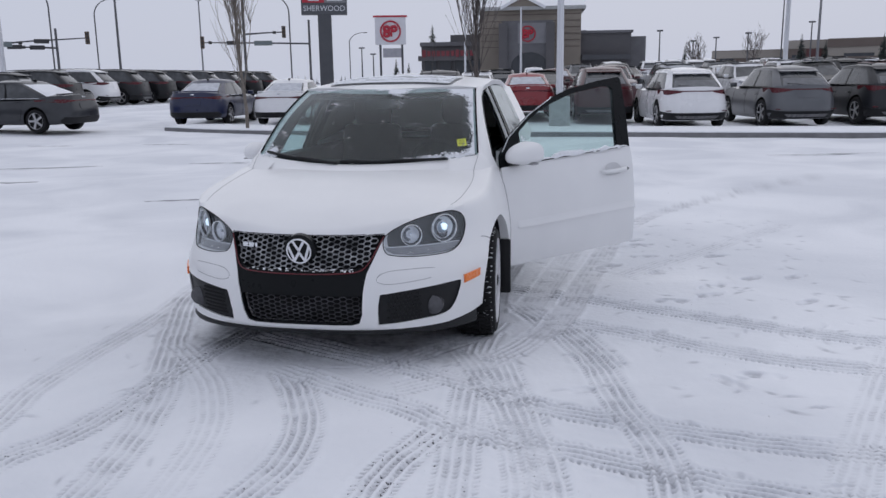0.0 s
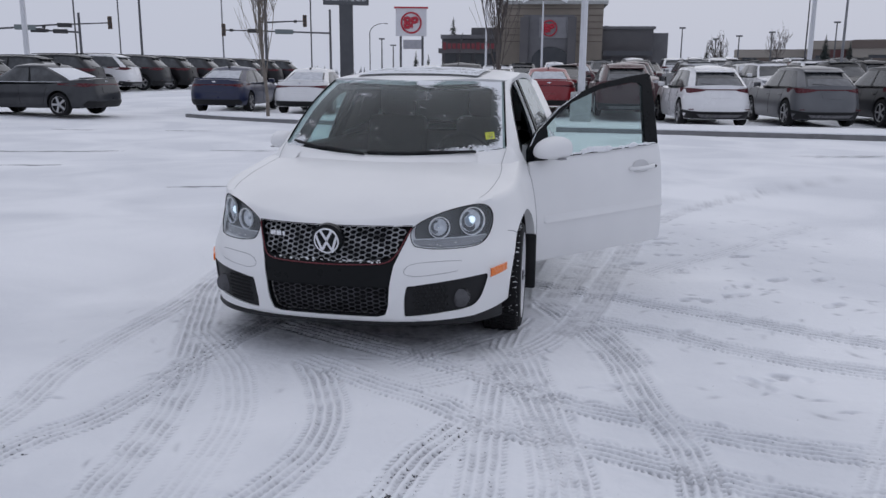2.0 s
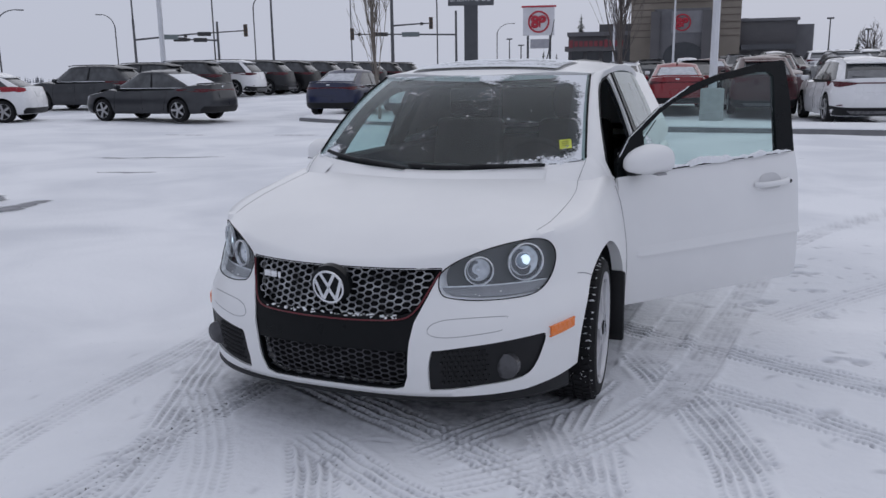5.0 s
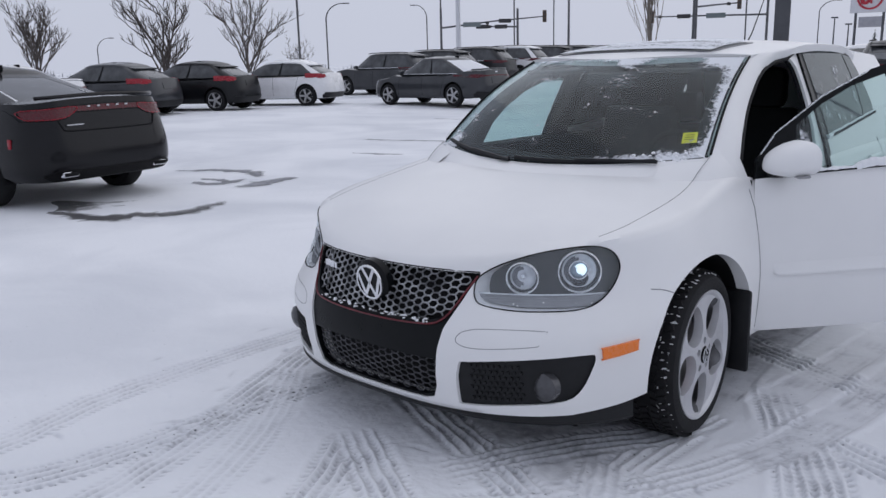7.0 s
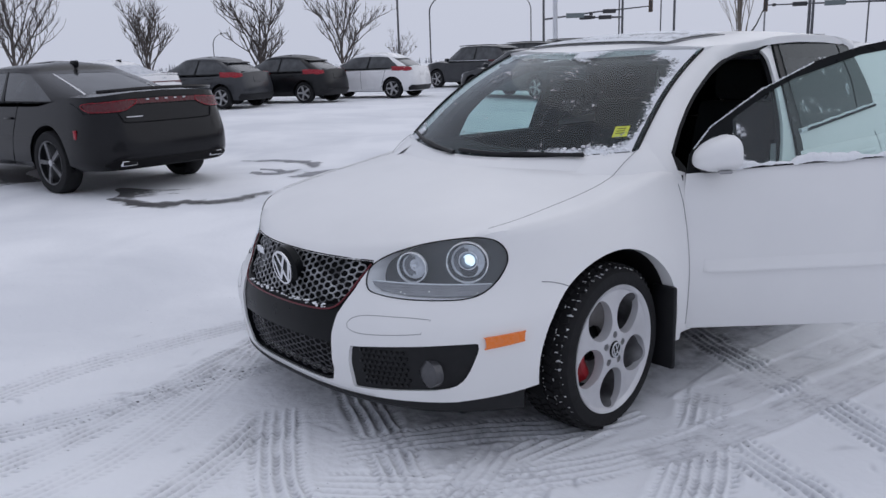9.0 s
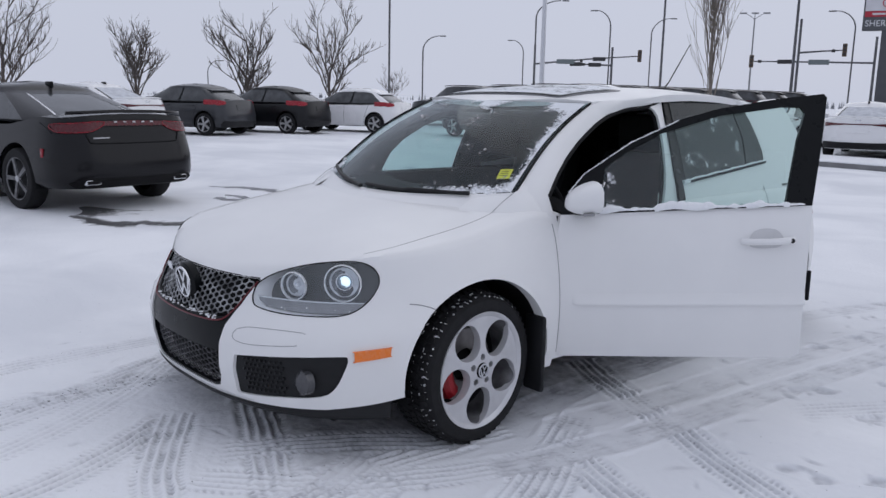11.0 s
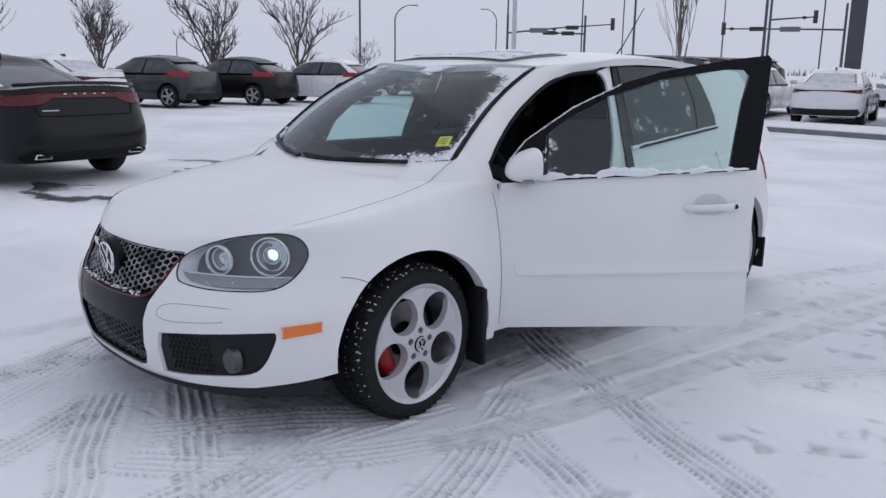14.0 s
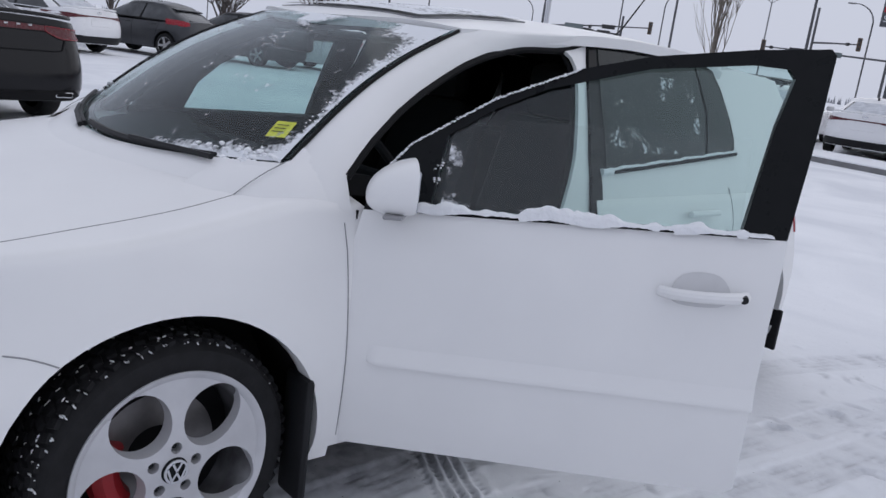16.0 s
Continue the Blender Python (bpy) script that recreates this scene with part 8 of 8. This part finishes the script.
for px, d, top in ((1377, 62, 6.6), (1163, 100, 6.5), (1222, 130, 6.4), (1262, 125, 6.6), (1318, 110, 6.4), (1428, 120, 8.0), (640, 180, 8.2), (660, 190, 7.2)):
    x, y = spot(CAM_A, a_at(px), d)
    root = lamp_post(x, y, top, 0, M_DARKSTEEL, "dark lot light with a flat double head", 0.09 * d / 90, faced(x, y, CAM_A), "lot lights", "lot_light", 0.0)
    part("lamp_head", box(0, 0, top, 0.62 * d / 90, 0.4, 0.12 * d / 90 + 0.04, bevel=0.03), M_DARKSTEEL, root)


def signal_mast(x, y, z_arm, xe, ye, ze, pole_top, items, label):
    """A pole with a long arm that carries signals and street signs; items: along, kind."""
    reach = math.hypot(xe - x, ye - y)
    root = thing("traffic_signal", label, "traffic light", pose(x, y, 0, 0, 0, math.degrees(math.atan2(ye - y, xe - x))), "traffic signals")
    rise = ze - z_arm
    turn = 1 if math.cos(math.atan2(ye - y, xe - x) - radians(faced(x, y, CAM_B))) > 0 else -1
    part("pole", tube([(0, 0, -2.0), (0, 0, pole_top)], 0.15, 10, 0.12), M_DARKSTEEL, root)
    part("arm", tube([(0, 0, z_arm), (reach * 0.5, 0, z_arm + rise * 0.6), (reach, 0, z_arm + rise)], 0.10, 8, 0.06), M_DARKSTEEL, root)
    for at, kind in items:
        z = z_arm + rise * at
        u = reach * at
        if kind == "stand":
            s = part("signal_head", box(u, -0.15 * turn, z, 0.42, 0.22, 1.25, bevel=0.04), M_SIGNALY, root, "dark signal head with a dull yellow rim")
            for k in range(3):
                part("signal_lens", lathe([(0.0, 0.01), (0.13, 0.0), (0.14, -0.05)], Matrix.Translation((u, -0.27 * turn, z + 0.38 * (k - 1))) @ Matrix.Rotation(radians(-90 * turn), 4, "Z"), 16), M_SIGNALS, s)
        elif kind == "lying":
            part("signal_head", box(u, -0.1 * turn, z, 1.35, 0.22, 0.42, bevel=0.04), M_SIGNALS, root)
        elif kind == "blade":
            part("street_sign", box(u, -0.12 * turn, z, 1.9, 0.05, 0.5), M_BLADE, root, "grey-green street name sign")
        else:
            part("signal_camera", box(u, 0, z, 0.35, 0.25, 0.3, bevel=0.05), M_SIGNALS, root)
    return root


signal_mast(-58.9, 65.4, 5.15, -50.3, 72.4, 6.1, 7.2, ((1.0, "stand"), (0.62, "lying"), (0.30, "blade"), (0.45, "cam")), "traffic signal mast with a long arm over the road")
signal_mast(-52.6, 70.7, 5.1, -55.7, 68.2, 5.2, 7.0, ((0.45, "lying"), (0.75, "cam"), (0.95, "lying")), "traffic signal mast with a short arm")
signal_mast(-30.6, 83.2, 5.5, -40.8, 78.4, 5.65, 8.0, ((1.0, "stand"), (0.93, "cam"), (0.72, "lying"), (0.44, "blade")), "traffic signal mast with a long arm and a street sign")
signal_mast(-36.9, 80.4, 6.5, -32.9, 82.2, 6.75, 9.8, ((0.95, "stand"), (0.72, "cam")), "traffic signal mast with a short arm")

# pylon sign of the dealership
px_, py_ = -22.5, 65.0
pyl = thing("pylon_sign", "tall dark pylon sign with white and grey panels", "sign", pose(px_, py_, 1.28, 0, 0, 20))
pyl.scale = (1.11, 1.11, 1.15)
part("post", box(0, 0, 1.9, 1.05, 0.5, 6.4, bevel=0.03), M_SIGNPOLE, pyl)
cabn = part("cabinet", box(0, 0, 6.15, 3.5, 0.55, 2.35, bevel=0.03), M_SIGNGREY, pyl)
part("upper_panel", box(0, -0.285, 6.72, 3.3, 0.03, 0.98), M_SIGNWHITE, cabn)
ring = bmesh.new()
add_tube(ring, [(0.62 * math.cos(a), -0.315, 6.72 + 0.36 * math.sin(a)) for a in np.linspace(0, 2 * math.pi, 33)], 0.035, 6, cap=False)
part("oval_logo", ring, M_SIGNRED, cabn, "red oval outline")
for x0 in (-0.27, 0.02, 0.28):
    part("logo_bar", box(x0, -0.31, 6.72, 0.16, 0.02, 0.30), M_SIGNRED, cabn)
part("red_strip", box(-0.82, -0.285, 6.03, 1.66, 0.03, 0.36), M_SIGNRED, cabn)
part("grey_strip", box(0.83, -0.285, 6.03, 1.64, 0.03, 0.36), material("strip_grey", (0.20, 0.2, 0.21), 0.5), cabn)
for x0, w0 in ((-0.8, 0.8), (0.8, 1.2)):
    part("text_bar", box(x0, -0.303, 6.03, w0, 0.01, 0.12), M_LETTER, cabn)
part("lower_panel", box(0, -0.285, 5.42, 3.3, 0.03, 0.72), M_SIGNGREY, cabn)
part("letters", text_mesh("SHERWOOD", 0.56, 0.012, Matrix.Translation((0, -0.315, 5.42)) @ Matrix.Rotation(radians(90), 4, "X")), M_LETTER, cabn, "pale capital letters", smooth=0)


def round_logo(parent, cx, yf, cz, s):
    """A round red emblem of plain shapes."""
    bm = bmesh.new()
    add_tube(bm, [(cx + s * math.cos(a), yf, cz + s * math.sin(a)) for a in np.linspace(0, 2 * math.pi, 33)], s * 0.10, 6, cap=False)
    part("logo_ring", bm, M_SIGNRED, parent)
    for dx in (-0.38, 0.36):
        blob = bmesh.new()
        for dz in ((-0.26, 0.26) if dx < 0 else (0.26,)):
            add_tube(blob, [(cx + s * (dx + 0.26 * math.cos(a)), yf, cz + s * (dz + 0.22 * math.sin(a))) for a in np.linspace(0, 2 * math.pi, 21)], s * 0.17, 6, cap=False)
        add_box(blob, cx + s * (dx - 0.26), yf, cz, s * 0.16, s * 0.14, s * 1.1)
        part("logo_shape", blob, M_SIGNRED, parent)


bx, by = spot(CAM_A, -14.62, 130)
bps = thing("restaurant_sign", "white roadside sign with red cap and round red emblem", "sign", pose(bx, by, -0.77, 0, 0, faced(bx, by, CAM_A)))
bps.scale = (1.52, 1.52, 1.52)
for u in (-1.05, 1.15):
    part("post", box(u, 0, 2.0, 0.22, 0.22, 6.4), M_SIGNPOLE, bps)
board = part("board", box(0, 0, 6.3, 3.1, 0.4, 2.7, bevel=0.02), M_SIGNWHITE, bps)
part("red_cap", box(0, 0, 7.72, 3.4, 0.5, 0.16), M_SIGNRED, board)
round_logo(board, 0, -0.22, 6.25, 0.98)
part("lower_board", box(0.15, 0, 4.15, 1.9, 0.2, 0.9), material("lower_board", (0.34, 0.34, 0.37), 0.6, vary=0.4, vary_scale=3, second=(0.22, 0.22, 0.24)), bps)

# restaurant
rx, ry = spot(CAM_A, a_at(935), 74)
g0 = gz(rx, ry)
rest = thing("restaurant", "tan and grey restaurant with a gabled entrance and red sign", "building", pose(rx, ry, 0, 0, 0, faced(rx, ry, CAM_A)))
K = 74 / 1484


def wall_block(name, p0, p1, ytop, depth, off, mat, label=""):
    x0, x1, zt = (p0 - 935) * K, (p1 - 935) * K, 1.48 + (139 - ytop) * K
    return part(name, box((x0 + x1) / 2, depth / 2 + off, (zt + g0 - 1) / 2, x1 - x0, depth, zt - g0 + 1), mat, rest, label), x0, x1, zt


wing, x0, x1, zt = wall_block("side_wing", 742, 868, 80, 12, 1.0, M_DARKWALL)
part("parapet", box((x0 + x1) / 2, 7, zt + 0.1, x1 - x0 + 0.2, 12.4, 0.35), M_STONE, wing)
part("raised_parapet", box(x1 - 2.2, 2.0, zt + 0.5, 3.0, 1.2, 0.8), M_DARKWALL, wing)
aw = part("awning", box(x0 + 2.2, 0.4, 1.48 + (139 - 103) * K, 4.7, 1.4, 0.42), M_DARKWALL, wing)
for k in range(11):
    part("letter_bar", box(x0 + 0.40 + 0.42 * k, -0.35, 1.48 + (139 - 95) * K, 0.30, 0.08, 0.46 + (0.16 if k in (0, 7) else 0)), M_BARRED, aw)
for k in range(4):
    part("window", box(x0 + 0.8 + 1.35 * k, 0.98, 2.4, 1.0, 0.1, 1.6), M_PANE, wing)
main, x0, x1, zt = wall_block("main_block", 848, 1024, 21, 14, 0.5, M_STUCCO)
part("cornice", box((x0 + x1) / 2, 7.5, zt + 0.02, x1 - x0 + 0.7, 14.6, 0.30), M_CONC, main)
gab = bmesh.new()
xm, zr = (923 - 935) * K, 1.48 + (139 + 3) * K
add_grid(gab, [[(xm + u, yv, zr - abs(u) * 0.52) for u in (-2.0, -1.0, 0, 1.0, 2.0)] for yv in (0.1, 4, 9)])
bmesh.ops.recalc_face_normals(gab, faces=gab.faces)
bmesh.ops.solidify(gab, geom=gab.faces[:], thickness=0.25)
part("gable_roof", gab, M_SNOW, main, "gabled roof under snow")
slope = bmesh.new()
add_grid(slope, [[(x0 - 0.4 + (x1 - x0 + 0.8) * i / 8, 0.3 + 5.5 * j, zt + 0.12 + 1.5 * j) for j in (0, 0.33, 0.66, 1)] for i in range(9)])
bmesh.ops.recalc_face_normals(slope, faces=slope.faces)
bmesh.ops.solidify(slope, geom=slope.faces[:], thickness=0.2)
part("pitched_roof", slope, M_SNOW, main, "snow-covered pitched roof")
part("gable_wall", prism([(-1.7, zt - 0.2), (1.7, zt - 0.2), (1.7, zr - 1.02), (0, zr - 0.14), (-1.7, zr - 1.02)], lambda u, v, d: (xm + u, d, v), 0.3, 8), M_STUCCO, main)
for k in range(6):
    part("siding_band", box((x0 + x1) / 2, 0.47, zt - 0.5 - 0.55 * k, x1 - x0 - 0.1, 0.06, 0.05), M_BROWN, main)
ent, x0, x1, zt = wall_block("entrance", 888, 975, 44, 4, -1.6, M_STONE)
panel_ = part("logo_panel", box((940 - 935) * K, -1.66, 1.48 + (139 - 65) * K, 50 * K, 0.1, 34 * K), material("logo_panel_grey", (0.22, 0.22, 0.235), 0.6, vary=0.3, vary_scale=2), ent)
round_logo(panel_, (932 - 935) * K, -1.78, 1.48 + (139 - 66) * K, 0.62)
arch = [(-1.55, -0.5)] + [(1.55 * math.cos(a) * -1, 1.5 + 1.1 * math.sin(a)) for a in np.linspace(0, math.pi, 13)] + [(1.55, -0.5)]
part("archway", prism(arch, lambda u, v, d: (u, d, v + 1.0), -1.68, -1.62), M_PANE, ent, "dark arched entrance")
for u in (-2.0, 2.0):
    part("pier", box(u + (930 - 935) * K, -1.75, zt / 2, 0.7, 0.6, zt - 0.4), M_DARKWALL, ent)
rw, x0, x1, zt = wall_block("right_wing", 1024, 1112, 63, 12, 1.2, M_DARKWALL)
part("parapet", box((x0 + x1) / 2, 7.2, zt + 0.05, x1 - x0 + 0.3, 12.4, 0.22), M_STONE, rw)
rl, x0, x1, zt = wall_block("low_wing", 1108, 1140, 70, 9, 2.2, M_STONE)
for k in range(3):
    part("roof_unit", box(1.8 + 1.6 * k, 5, 1.48 + (139 - 60) * K, 0.4, 0.4, 0.5), M_STONE, rw)
part("canopy", box((1068 - 935) * K, 0.9, 1.48 + (139 - 106) * K, 4.2, 1.4, 0.4), M_SIGNPOLE, rw, "dark canopy over the side windows")

# long shop building far off
for i, (p0, p1, yt, d, mat, lab) in enumerate(((1266, 1400, 86, 150, M_BROWN, "long low brown shop building across the lot"), (1396, 1500, 68, 146, M_BROWN, "brown shop building with a tan front across the lot"), (1496, 1760, 66, 142, M_TANWALL, "long tan shop building across the lot"))):
    xa, ya = spot(CAM_A, a_at((p0 + p1) / 2), d)
    k = d / 1484
    w = (p1 - p0) * k * 1.02
    z = 1.48 + (139 - yt) * k * 0.74
    shop = thing("shop_building", lab, "building", pose(xa, ya, 0, 0, 0, faced(xa, ya, CAM_A)), "shops across the lot")
    part("wall", box(0, 8, z / 2, w, 16, z), mat, shop)
    part("parapet", box(0, 7.9, z - 0.7, w + 0.2, 16.2, 1.2), M_TANWALL if mat is M_BROWN else M_BROWN, shop)
    part("band", box(0, -0.06, z - 3.0, w, 0.1, 0.5), M_BROWN if mat is M_TANWALL else M_STONE, shop)
    if i == 1:
        part("shop_sign", box(-1.1, -0.16, z - 2.0, 2.2, 0.16, 1.2, bevel=0.03), M_DULLRED, shop, "dull brownish red shop sign")
    for j in range(3):
        part("shop_window", box(w * (-0.33 + 0.33 * j), -0.05, 3.6, w * 0.16, 0.1, 1.6), M_PANE, shop)
